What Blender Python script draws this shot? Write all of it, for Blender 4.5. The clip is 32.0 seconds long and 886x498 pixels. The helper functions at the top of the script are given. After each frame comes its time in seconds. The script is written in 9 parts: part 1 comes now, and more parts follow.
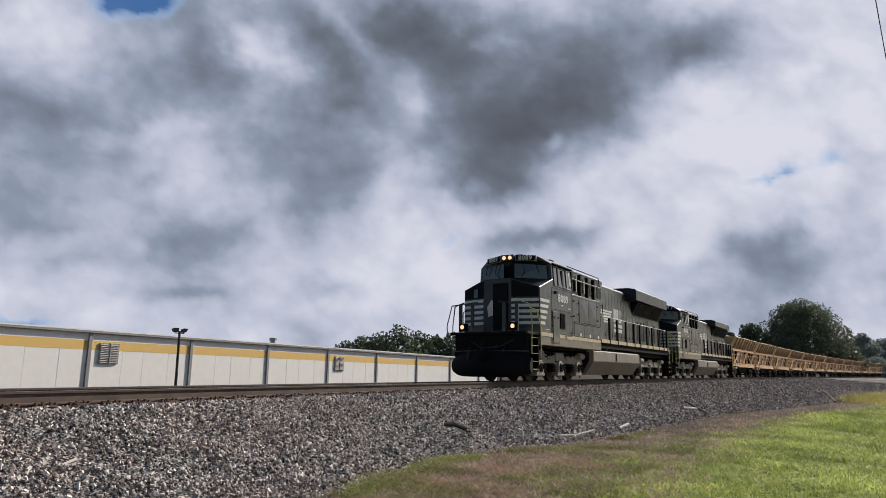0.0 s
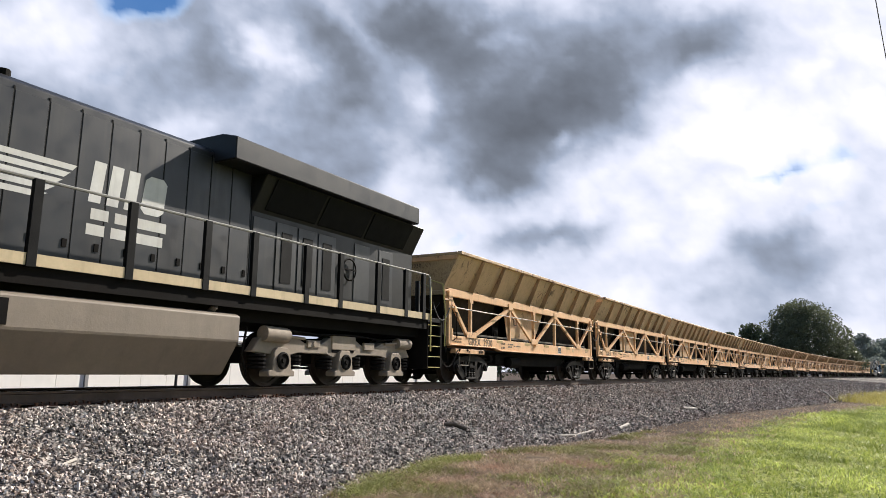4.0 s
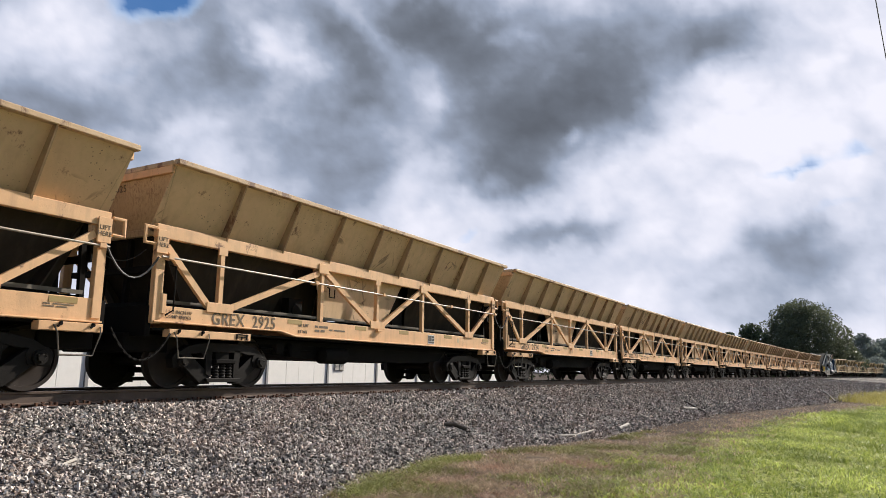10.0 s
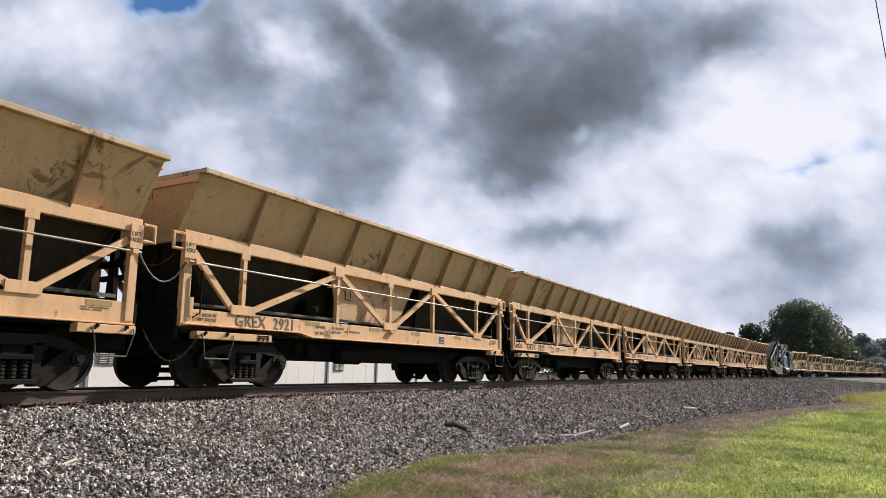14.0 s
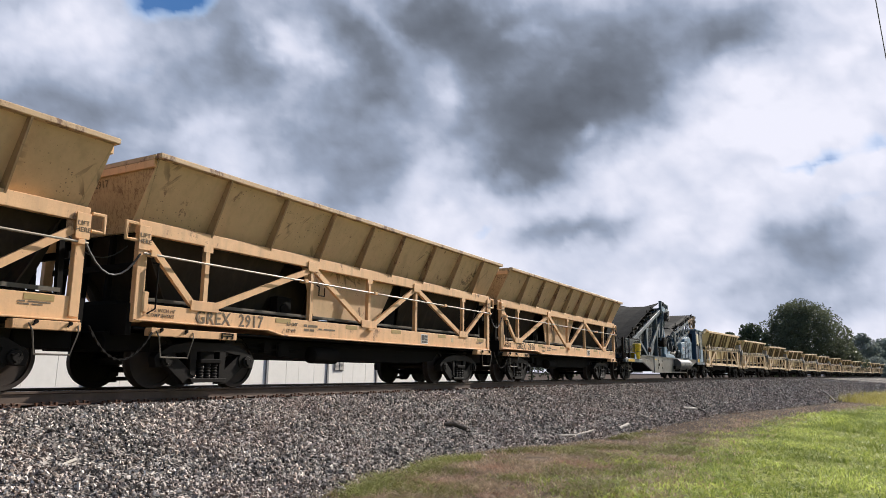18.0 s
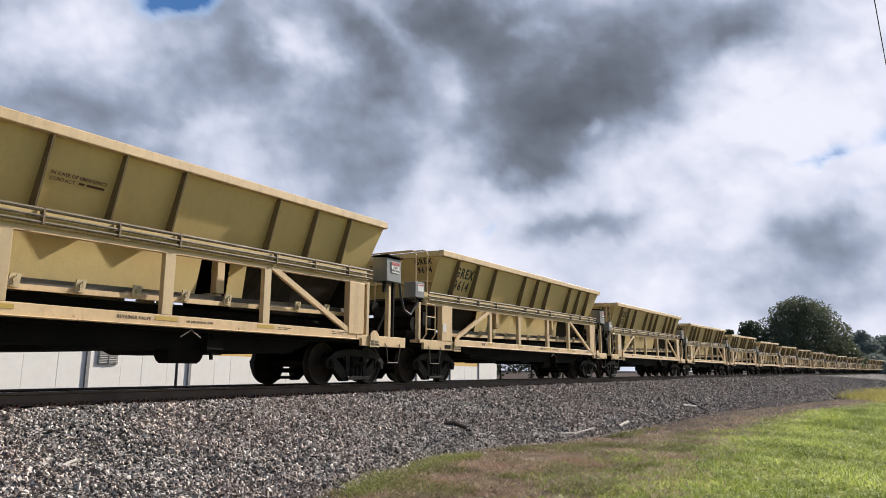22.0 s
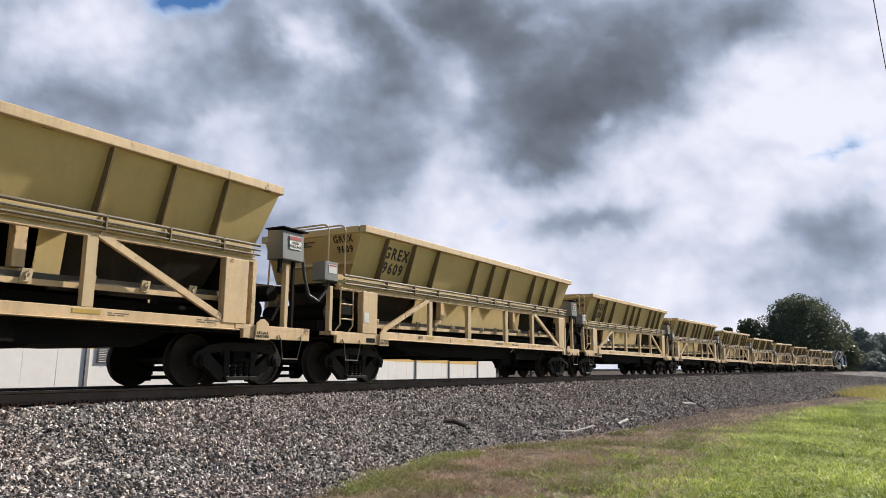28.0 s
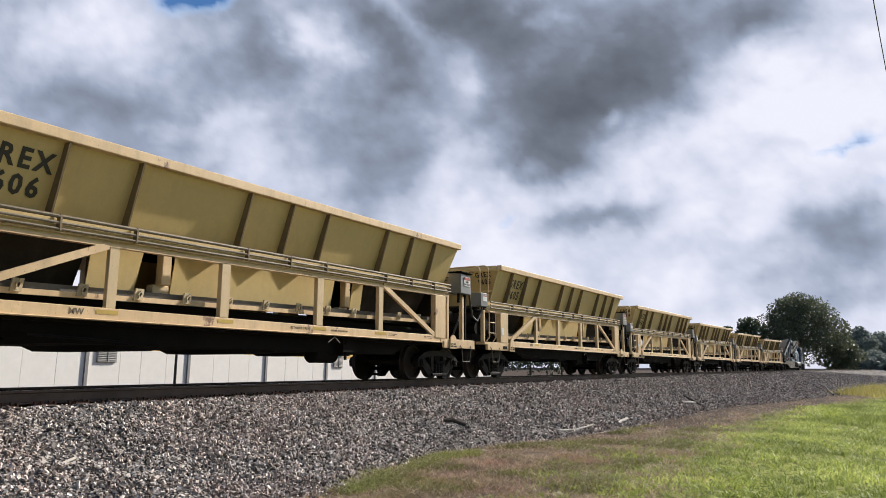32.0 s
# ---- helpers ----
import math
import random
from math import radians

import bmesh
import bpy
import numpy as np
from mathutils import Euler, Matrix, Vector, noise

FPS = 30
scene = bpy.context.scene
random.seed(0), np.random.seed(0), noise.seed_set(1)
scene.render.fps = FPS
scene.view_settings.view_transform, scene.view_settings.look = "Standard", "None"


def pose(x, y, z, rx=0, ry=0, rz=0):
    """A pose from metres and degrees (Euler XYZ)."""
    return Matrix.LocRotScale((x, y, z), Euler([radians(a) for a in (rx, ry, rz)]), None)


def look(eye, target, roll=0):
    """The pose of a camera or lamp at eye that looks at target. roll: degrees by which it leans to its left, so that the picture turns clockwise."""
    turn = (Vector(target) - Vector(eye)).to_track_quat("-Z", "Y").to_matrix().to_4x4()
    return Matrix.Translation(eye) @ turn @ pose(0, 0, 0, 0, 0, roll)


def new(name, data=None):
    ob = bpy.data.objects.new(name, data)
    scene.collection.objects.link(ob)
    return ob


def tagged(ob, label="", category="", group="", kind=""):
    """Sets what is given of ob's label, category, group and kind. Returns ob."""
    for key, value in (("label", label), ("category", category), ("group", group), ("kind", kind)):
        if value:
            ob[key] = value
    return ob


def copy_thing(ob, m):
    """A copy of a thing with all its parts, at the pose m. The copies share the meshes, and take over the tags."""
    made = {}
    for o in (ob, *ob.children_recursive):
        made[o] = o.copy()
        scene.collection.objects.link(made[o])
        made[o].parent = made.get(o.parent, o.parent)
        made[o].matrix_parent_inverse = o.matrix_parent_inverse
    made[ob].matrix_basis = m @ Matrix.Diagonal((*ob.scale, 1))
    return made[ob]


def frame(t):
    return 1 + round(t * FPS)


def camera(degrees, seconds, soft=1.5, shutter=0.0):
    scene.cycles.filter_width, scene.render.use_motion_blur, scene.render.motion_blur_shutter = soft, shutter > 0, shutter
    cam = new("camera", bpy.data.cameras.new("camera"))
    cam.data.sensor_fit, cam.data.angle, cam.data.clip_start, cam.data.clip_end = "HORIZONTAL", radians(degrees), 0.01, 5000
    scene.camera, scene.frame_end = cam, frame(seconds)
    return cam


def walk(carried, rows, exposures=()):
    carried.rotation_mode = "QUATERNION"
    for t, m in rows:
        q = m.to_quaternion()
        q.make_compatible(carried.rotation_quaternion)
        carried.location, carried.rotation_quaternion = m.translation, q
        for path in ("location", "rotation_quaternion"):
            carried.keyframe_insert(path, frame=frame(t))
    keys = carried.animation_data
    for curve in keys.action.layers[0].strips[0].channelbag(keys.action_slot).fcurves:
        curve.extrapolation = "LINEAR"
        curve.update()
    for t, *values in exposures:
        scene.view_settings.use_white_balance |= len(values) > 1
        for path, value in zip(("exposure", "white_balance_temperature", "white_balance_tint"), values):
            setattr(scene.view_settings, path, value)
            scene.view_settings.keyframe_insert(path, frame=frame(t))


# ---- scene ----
# The camera: held almost still beside the track, sagging a little towards the end.
EYE = Vector((0.0, -10.5795, 0.3022))
cam = camera(65.24, 32.0, soft=0.55)


def aim(yaw, pitch, roll):
    y, p = radians(28.785 + yaw), radians(10.003 + pitch)
    ahead = Vector((math.cos(p) * math.cos(y), math.cos(p) * math.sin(y), math.sin(p)))
    return look(EYE, EYE + 10 * ahead, 0.582 + roll)


walk(cam, [
    (0.0, aim(0, 0, 0)), (10.0, aim(0, 0, 0)), (20.0, aim(0, 0, 0)), (20.5, aim(-0.006, -0.004, -0.13)),
    (21.0, aim(-0.016, -0.047, -0.23)), (21.5, aim(-0.037, -0.076, -0.26)), (22.0, aim(-0.06, -0.10, -0.27)),
    (23.0, aim(-0.097, -0.106, -0.305)), (24.0, aim(-0.115, -0.107, -0.318)), (25.0, aim(-0.137, -0.12, -0.349)),
    (25.5, aim(-0.146, -0.124, -0.37)), (27.5, aim(-0.143, -0.19, -0.38)), (28.0, aim(-0.142, -0.24, -0.37)),
    (29.0, aim(-0.153, -0.28, -0.375)), (30.0, aim(-0.154, -0.318, -0.392)), (31.0, aim(-0.157, -0.327, -0.4)),
    (32.0, aim(-0.168, -0.318, -0.425)),
], exposures=[(0.0, 0.13, 6150, 10), (1.0, 0.34, 6180, 10), (1.5, 0.46, 6180, 10), (2.0, 0.62, 6200, 10), (3.0, 0.74, 6200, 10), (6.0, 0.51, 6220, 10), (14.0, 0.48, 6220, 10),
              (20.0, 0.44, 6120, 10), (25.0, 0.46, 6140, 10), (32.0, 0.45, 6140, 10)])

# The way of the track: straight at first, then a wide bend; s runs along the rails.
BEND, CURVE = -5.19, 0.000772555


def way(s):
    """Place and heading of the track's middle at s metres."""
    if s <= BEND:
        return Vector((s, 0.0)), 0.0
    a = (s - BEND) * CURVE
    return Vector((BEND + math.sin(a) / CURVE, -(1 - math.cos(a)) / CURVE)), -a


def beside(s, y, z):
    """A point y metres to the far side of the track's middle."""
    p, a = way(s)
    return Vector((p.x - math.sin(a) * y, p.y + math.cos(a) * y, z))


def train_at(t):
    """Where the front of the first wagon is, in metres of the track."""
    slack = np.interp(t, [0, 1, 2, 3, 4, 6, 7, 9, 13, 19, 21.5, 23, 25, 28, 29.5, 32], [0, 0, 0.05, -0.24, -0.2, -0.19, -0.08, 0.06, 0.08, 0, 0.08, -0.03, -0.07, -0.07, 0.07, 0])
    return 66.1915 - 12.15893 * t - 0.0489463 * t * t + 0.000138666 * t ** 3 + float(slack)


def on_track(s, length):
    """Pose of a vehicle of that length whose front end is at s."""
    a, b = way(s + 0.15 * length)[0], way(s + 0.85 * length)[0]
    d = (b - a).normalized()
    o = a - d * 0.15 * length
    return Matrix.Translation((o.x, o.y, 0)) @ Matrix.Rotation(math.atan2(d.y, d.x), 4, "Z")


# World and sun: broken cloud, a low sun to the right of the view.
SUN_AZ, SUN_EL = -20.5, 34.0
world = bpy.data.worlds.new("world")
scene.world = world
world.use_nodes = True
wn = world.node_tree.nodes
sky = wn.new("ShaderNodeTexSky")
sky.sky_type, sky.sun_disc = "NISHITA", False
sky.sun_elevation, sky.sun_rotation = radians(SUN_EL), radians(90 - SUN_AZ)
wn["Background"].inputs["Strength"].default_value = 0.074
world.node_tree.links.new(sky.outputs[0], wn["Background"].inputs["Color"])
sun = new("sun", bpy.data.lights.new("sun", "SUN"))
sun.data.energy, sun.data.angle, sun.data.color = 5.0, radians(0.8), (1.0, 0.91, 0.78)
sx, sy, sz = (math.cos(radians(SUN_EL)) * math.cos(radians(SUN_AZ)), math.cos(radians(SUN_EL)) * math.sin(radians(SUN_AZ)),
              math.sin(radians(SUN_EL)))
sun.matrix_world = look((40 * sx, 40 * sy, 40 * sz), (0, 0, 0))


# ---- mesh tools ----
class Geo:
    """Gathers vertices and faces of one mesh."""

    def __init__(self):
        self.v, self.f = [], []

    def add(self, vs, fs):
        n = len(self.v)
        self.v += [tuple(p) for p in vs]
        self.f += [tuple(i + n for i in f) for f in fs]
        return self

    def box(self, x0, x1, y0, y1, z0, z1):
        return self.add([(x, y, z) for x in (x0, x1) for y in (y0, y1) for z in (z0, z1)],
                        [(0, 1, 3, 2), (4, 6, 7, 5), (0, 4, 5, 1), (2, 3, 7, 6), (0, 2, 6, 4), (1, 5, 7, 3)])

    def hull8(self, lo, hi):
        """A block between two quads of four corners each, both in the same turning order."""
        return self.add([*lo, *hi], [(3, 2, 1, 0), (4, 5, 6, 7), (0, 1, 5, 4), (1, 2, 6, 5), (2, 3, 7, 6), (3, 0, 4, 7)])

    def prism(self, poly, y0, y1):
        """A polygon of (x, z) drawn out along y."""
        n = len(poly)
        return self.add([(x, y0, z) for x, z in poly] + [(x, y1, z) for x, z in poly],
                        [tuple(range(n)), tuple(range(2 * n - 1, n - 1, -1))] + [(i, i + n, (i + 1) % n + n, (i + 1) % n) for i in range(n)])

    def extrude_x(self, poly, x0, x1):
        """A polygon of (y, z) drawn out along x."""
        n = len(poly)
        return self.add([(x0, y, z) for y, z in poly] + [(x1, y, z) for y, z in poly],
                        [tuple(range(n)), tuple(range(2 * n - 1, n - 1, -1))] + [(i, i + n, (i + 1) % n + n, (i + 1) % n) for i in range(n)])

    def beam(self, p, q, w, h, up=(0, 0, 1)):
        """A bar from p to q, w wide and h high."""
        p, q = Vector(p), Vector(q)
        d = (q - p).normalized()
        side = d.cross(Vector(up))
        side = side.normalized() if side.length > 1e-4 else Vector((0, 1, 0))
        top = side.cross(d).normalized()
        c = [(-1, -1), (1, -1), (1, 1), (-1, 1)]
        return self.hull8([p + side * a * w / 2 + top * b * h / 2 for a, b in c], [q + side * a * w / 2 + top * b * h / 2 for a, b in c])

    def cyl(self, p, q, r, n=12, r2=None, caps=True):
        p, q = Vector(p), Vector(q)
        d = (q - p).normalized()
        a = d.orthogonal().normalized()
        b = d.cross(a)
        r2 = r if r2 is None else r2
        ring = [a * math.cos(2 * math.pi * i / n) + b * math.sin(2 * math.pi * i / n) for i in range(n)]
        fs = [(i, (i + 1) % n, (i + 1) % n + n, i + n) for i in range(n)]
        if caps:
            fs += [tuple(range(n - 1, -1, -1)), tuple(range(n, 2 * n))]
        return self.add([p + v * r for v in ring] + [q + v * r2 for v in ring], fs)

    def tube(self, pts, r, n=8):
        """One bent pipe through the points, closed at both ends."""
        p = [Vector(pts[0])]
        for q in pts[1:]:
            if (Vector(q) - p[-1]).length > 1e-4:
                p.append(Vector(q))
        vs, side = [], None
        for i, c in enumerate(p):
            d = (p[min(i + 1, len(p) - 1)] - p[max(i - 1, 0)]).normalized()
            before = (c - p[i - 1]).normalized() if 0 < i < len(p) - 1 else d
            wide = min(1.6, 1 / max(0.3, d.dot(before)))
            if side is None:
                side = d.orthogonal()
            side = (side - d * side.dot(d)).normalized()
            other = d.cross(side)
            bend = (p[min(i + 1, len(p) - 1)] - c).normalized() - before if 0 < i < len(p) - 1 else Vector()
            bend = bend.normalized() if bend.length > 1e-6 else None
            for k in range(n):
                a = 2 * math.pi * k / n
                o = side * math.cos(a) + other * math.sin(a)
                if bend:
                    o = o + bend * (o.dot(bend) * (wide - 1))
                vs.append(tuple(c + o * r))
        m = len(p)
        fs = [(i * n + k, i * n + (k + 1) % n, (i + 1) * n + (k + 1) % n, (i + 1) * n + k) for i in range(m - 1) for k in range(n)]
        fs += [tuple(range(n))[::-1], tuple((m - 1) * n + k for k in range(n))]
        return self.add(vs, fs)

    def lathe(self, profile, n=24, axis="y", centre=(0, 0, 0)):
        """Turns a profile of (radius, along) round an axis through centre."""
        m = len(profile)
        vs = []
        for i in range(n):
            c, s = math.cos(2 * math.pi * i / n), math.sin(2 * math.pi * i / n)
            for r, a in profile:
                p = {"y": (r * c, a, r * s), "z": (r * c, r * s, a), "x": (a, r * c, r * s)}[axis]
                vs.append(tuple(u + v for u, v in zip(p, centre)))
        fs = [(i * m + j, i * m + j + 1, ((i + 1) % n) * m + j + 1, ((i + 1) % n) * m + j) for i in range(n) for j in range(m - 1)]
        return self.add(vs, fs)

    def shift(self, dx, dy, dz):
        self.v = [(x + dx, y + dy, z + dz) for x, y, z in self.v]
        return self

    def mesh(self, name, bevel=0.0, smooth=False):
        bm = bmesh.new()
        vs = [bm.verts.new(p) for p in self.v]
        for f in self.f:
            try:
                bm.faces.new([vs[i] for i in f])
            except ValueError:
                pass
        bmesh.ops.recalc_face_normals(bm, faces=bm.faces)
        if bevel:
            es = [e for e in bm.edges if len(e.link_faces) == 2 and e.calc_face_angle(0) > 0.5]
            bmesh.ops.bevel(bm, geom=es, offset=bevel, segments=1, affect="EDGES", clamp_overlap=True)
        me = bpy.data.meshes.new(name)
        bm.to_mesh(me)
        bm.free()
        if smooth:
            me.shade_smooth()
            me.set_sharp_from_angle(angle=radians(40))
        return me


def part(name, geo, material, parent=None, label="", bevel=0.0, smooth=False, at=None):
    """Links a Geo (or a mesh) as one object, under a thing or a part."""
    me = geo.mesh(name, bevel, smooth) if isinstance(geo, Geo) else geo
    if not me.materials:
        me.materials.append(material)
    ob = new(name, me)
    ob.parent = parent
    if at is not None:
        ob.location = at
    if label:
        ob["label"] = label
    return ob


def lettering(text, size, material, parent, m, name="lettering", label="", width=1.0, depth=0.002, bold=0.022, space=1.08):
    """Letters as a thin mesh, in the pose m (letters lie in its xy plane, centred)."""
    cu = bpy.data.curves.new(name, "FONT")
    cu.body, cu.size, cu.align_x, cu.align_y, cu.extrude, cu.space_character = text, size, "CENTER", "CENTER", depth, space
    cu.resolution_u, cu.offset = 2, size * bold
    tmp = bpy.data.objects.new(name, cu)
    me = bpy.data.meshes.new_from_object(tmp)
    bpy.data.objects.remove(tmp)
    me.transform(m @ Matrix.Diagonal((width, 1, 1, 1)))
    me.materials.clear()
    return part(name, me, material, parent, label)


def facing(x, y, z, lean=0.0, turn=0.0):
    """Pose of a flat sign on a vehicle's side towards -y; lean: degrees by which its top comes outward."""
    return Matrix.Translation((x, y, z)) @ Matrix.Rotation(radians(turn), 4, "Z") @ Matrix.Rotation(radians(90 + lean), 4, "X")

# ---- materials ----
def node_mat(name):
    m = bpy.data.materials.new(name)
    m.use_nodes = True
    nt = m.node_tree
    return m, nt, nt.nodes["Principled BSDF"]


def tex_noise(nt, coord, scale, detail=4.0, rough=0.6, stretch=(1, 1, 1)):
    mp = nt.nodes.new("ShaderNodeMapping")
    mp.inputs["Scale"].default_value = stretch
    nt.links.new(coord, mp.inputs["Vector"])
    n = nt.nodes.new("ShaderNodeTexNoise")
    n.inputs["Scale"].default_value, n.inputs["Detail"].default_value, n.inputs["Roughness"].default_value = scale, detail, rough
    nt.links.new(mp.outputs[0], n.inputs["Vector"])
    return n.outputs["Fac"]


def ramp(nt, fac, lo, hi):
    r = nt.nodes.new("ShaderNodeMapRange")
    r.inputs["From Min"].default_value, r.inputs["From Max"].default_value = lo, hi
    nt.links.new(fac, r.inputs["Value"])
    return r.outputs["Result"]


def blend(nt, fac, a, b, how="MIX"):
    m = nt.nodes.new("ShaderNodeMix")
    m.data_type, m.blend_type = "RGBA", how
    for socket, v in ((m.inputs["Factor"], fac), (m.inputs["A"], a), (m.inputs["B"], b)):
        if isinstance(v, bpy.types.NodeSocket):
            nt.links.new(v, socket)
        elif isinstance(v, tuple):
            socket.default_value = (*v, 1) if len(v) == 3 else v
        else:
            socket.default_value = v
    return m.outputs["Result"]


def maths(nt, op, a, b=0.0):
    m = nt.nodes.new("ShaderNodeMath")
    m.operation = op
    for socket, v in zip(m.inputs, (a, b)):
        if isinstance(v, bpy.types.NodeSocket):
            nt.links.new(v, socket)
        else:
            socket.default_value = v
    return m.outputs[0]


def surface(name, colour, other=None, rough=0.6, metal=0.0, big=0.6, small=9.0, mix=0.5, streak=0.0, dirt=(0.09, 0.065, 0.045), rust=0.0,
            rust_colour=(0.13, 0.055, 0.03), bump=0.15, bump_scale=25.0, scars=0.0, gloss=0.5, dust_low=0.0, speckle=0.0):
    """Paint, metal or stone with two scales of variation, running dirt, rust patches and fine relief, in metres."""
    m, nt, b = node_mat(name)
    here = nt.nodes.new("ShaderNodeTexCoord").outputs["Object"]
    moved = nt.nodes.new("ShaderNodeVectorMath")
    moved.operation = "MULTIPLY_ADD"
    nt.links.new(nt.nodes.new("ShaderNodeObjectInfo").outputs["Random"], moved.inputs[0])
    moved.inputs[1].default_value = (37.0, 11.0, 23.0)
    nt.links.new(here, moved.inputs[2])
    co = moved.outputs[0]
    other = other or tuple(c * 0.72 for c in colour)
    f1 = ramp(nt, tex_noise(nt, co, big, 5.0, 0.65), 0.35, 0.68)
    c = blend(nt, maths(nt, "MULTIPLY", f1, mix), colour, other)
    f2 = ramp(nt, tex_noise(nt, co, small, 4.0, 0.7), 0.3, 0.75)
    c = blend(nt, maths(nt, "MULTIPLY", f2, mix * 0.55), c, tuple(v * 0.6 for v in colour))
    if streak:
        f3 = ramp(nt, tex_noise(nt, co, 5.0, 5.0, 0.6, (1.0, 1.0, 0.09)), 0.5, 0.72)
        c = blend(nt, maths(nt, "MULTIPLY", f3, streak), c, dirt)
    if rust:
        f4 = maths(nt, "MULTIPLY", ramp(nt, tex_noise(nt, co, 2.1, 8.0, 0.72, (1, 1, 0.6)), 0.63 - 0.12 * rust, 0.68 - 0.1 * rust), 0.85)
        c = blend(nt, f4, c, rust_colour)
        fine = ramp(nt, tex_noise(nt, co, 34.0, 3.0, 0.6), 0.69 - 0.05 * rust, 0.72)
        c = blend(nt, maths(nt, "MULTIPLY", fine, 0.7), c, rust_colour)
    if scars:
        # gouges in two directions, in patches, and small rusty pits
        where = ramp(nt, tex_noise(nt, co, 0.75, 2.0, 0.5), 0.54, 0.60)
        for turn, thin in ((0.5, 0.16), (-0.75, 0.14), (1.4, 0.25)):
            mp = nt.nodes.new("ShaderNodeMapping")
            mp.inputs["Rotation"].default_value = (0, turn, 0)
            nt.links.new(co, mp.inputs["Vector"])
            cut = ramp(nt, tex_noise(nt, mp.outputs[0], 6.5, 3.0, 0.5, (1.0, 0.4, thin)), 0.61, 0.65)
            c = blend(nt, maths(nt, "MULTIPLY", maths(nt, "MULTIPLY", cut, where), scars), c, (0.075, 0.035, 0.02))
        vo = nt.nodes.new("ShaderNodeTexVoronoi")
        vo.inputs["Scale"].default_value = 14.0
        nt.links.new(co, vo.inputs["Vector"])
        pit = maths(nt, "MULTIPLY", maths(nt, "LESS_THAN", vo.outputs["Distance"], 0.17), ramp(nt, tex_noise(nt, co, 1.7, 2.0, 0.5), 0.56, 0.60))
        c = blend(nt, maths(nt, "MULTIPLY", pit, scars), c, (0.06, 0.04, 0.025))
    if speckle:
        # fine rust spots, thick in patches, drawn out downwards
        thick = ramp(nt, tex_noise(nt, co, 1.1, 3.0, 0.6), 0.36, 0.62)
        spot = ramp(nt, tex_noise(nt, co, 26.0, 3.0, 0.7, (1, 1, 0.5)), 0.50, 0.60)
        c = blend(nt, maths(nt, "MULTIPLY", maths(nt, "MULTIPLY", spot, thick), speckle), c, rust_colour)
    b.inputs["Specular IOR Level"].default_value = gloss
    if dust_low:
        # track dust thrown up over the lower body, thinning out unevenly
        sp = nt.nodes.new("ShaderNodeSeparateXYZ")
        nt.links.new(here, sp.inputs[0])
        level = maths(nt, "ADD", sp.outputs["Z"], maths(nt, "MULTIPLY", maths(nt, "SUBTRACT", tex_noise(nt, co, 1.6, 6.0, 0.7), 0.5), 0.7))
        c = blend(nt, maths(nt, "MULTIPLY", ramp(nt, level, 1.85, 1.4), dust_low), c, (0.20, 0.16, 0.12))
    nt.links.new(c, b.inputs["Base Color"])
    b.inputs["Metallic"].default_value = metal
    r = ramp(nt, tex_noise(nt, co, 3.0, 4.0), 0.2, 0.8)
    nt.links.new(maths(nt, "ADD", maths(nt, "MULTIPLY", r, 0.25), max(0.05, rough - 0.12)), b.inputs["Roughness"])
    if bump:
        bn = nt.nodes.new("ShaderNodeBump")
        bn.inputs["Strength"].default_value, bn.inputs["Distance"].default_value = bump, 0.02
        nt.links.new(tex_noise(nt, co, bump_scale, 6.0, 0.65), bn.inputs["Height"])
        nt.links.new(bn.outputs[0], b.inputs["Normal"])
    return m


def glowing(name, colour, strength):
    m, nt, b = node_mat(name)
    b.inputs["Base Color"].default_value = (*colour, 1)
    b.inputs["Emission Color"].default_value = (*colour, 1)
    b.inputs["Emission Strength"].default_value = strength
    return m


def glass(name, colour, rough=0.05):
    m, nt, b = node_mat(name)
    b.inputs["Base Color"].default_value = (*colour, 1)
    b.inputs["Roughness"].default_value = rough
    b.inputs["Specular IOR Level"].default_value = 0.7
    return m


FRAME_TAN = surface("weathered_tan_paint", (0.76, 0.462, 0.24), (0.63, 0.345, 0.165), 0.6, big=0.5, small=7, mix=0.6, streak=0.25, rust=0.25)
PANEL_TAN = surface("weathered_panel_paint", (0.66, 0.45, 0.265), (0.53, 0.355, 0.20), 0.6, big=0.45, small=6, mix=0.55, streak=0.18, rust=0.15, scars=0.6)
END_TAN = surface("stained_end_paint", (0.53, 0.385, 0.22), (0.42, 0.285, 0.155), 0.65, big=0.9, mix=0.7, streak=0.12, rust=0.25, rust_colour=(0.17, 0.085, 0.045), speckle=0.75)
# Rib colour taken browner for the shaded forward faces, with rust over it.
RIB_TAN = surface("rusty_shaded_rib_paint", (0.42, 0.28, 0.155), (0.31, 0.185, 0.095), 0.65, big=0.9, mix=0.8, streak=0.3, rust=0.6)
RIM_TAN = surface("worn_rim_paint", (0.58, 0.40, 0.23), (0.42, 0.26, 0.14), 0.6, big=1.4, mix=0.8, rust=0.7)
FRAME_CREAM = surface("cream_frame_paint", (0.70, 0.50, 0.28), (0.55, 0.38, 0.20), 0.55, big=0.7, mix=0.7, streak=0.25, rust=0.18)
PANEL_CREAM = surface("cream_panel_paint", (0.61, 0.45, 0.195), (0.52, 0.38, 0.158), 0.5, big=0.4, mix=0.4, streak=0.10, rust=0.0)
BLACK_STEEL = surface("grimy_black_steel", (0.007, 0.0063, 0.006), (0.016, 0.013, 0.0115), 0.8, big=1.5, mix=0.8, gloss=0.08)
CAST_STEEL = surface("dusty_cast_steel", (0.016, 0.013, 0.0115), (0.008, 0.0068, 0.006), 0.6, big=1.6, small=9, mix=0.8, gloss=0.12)
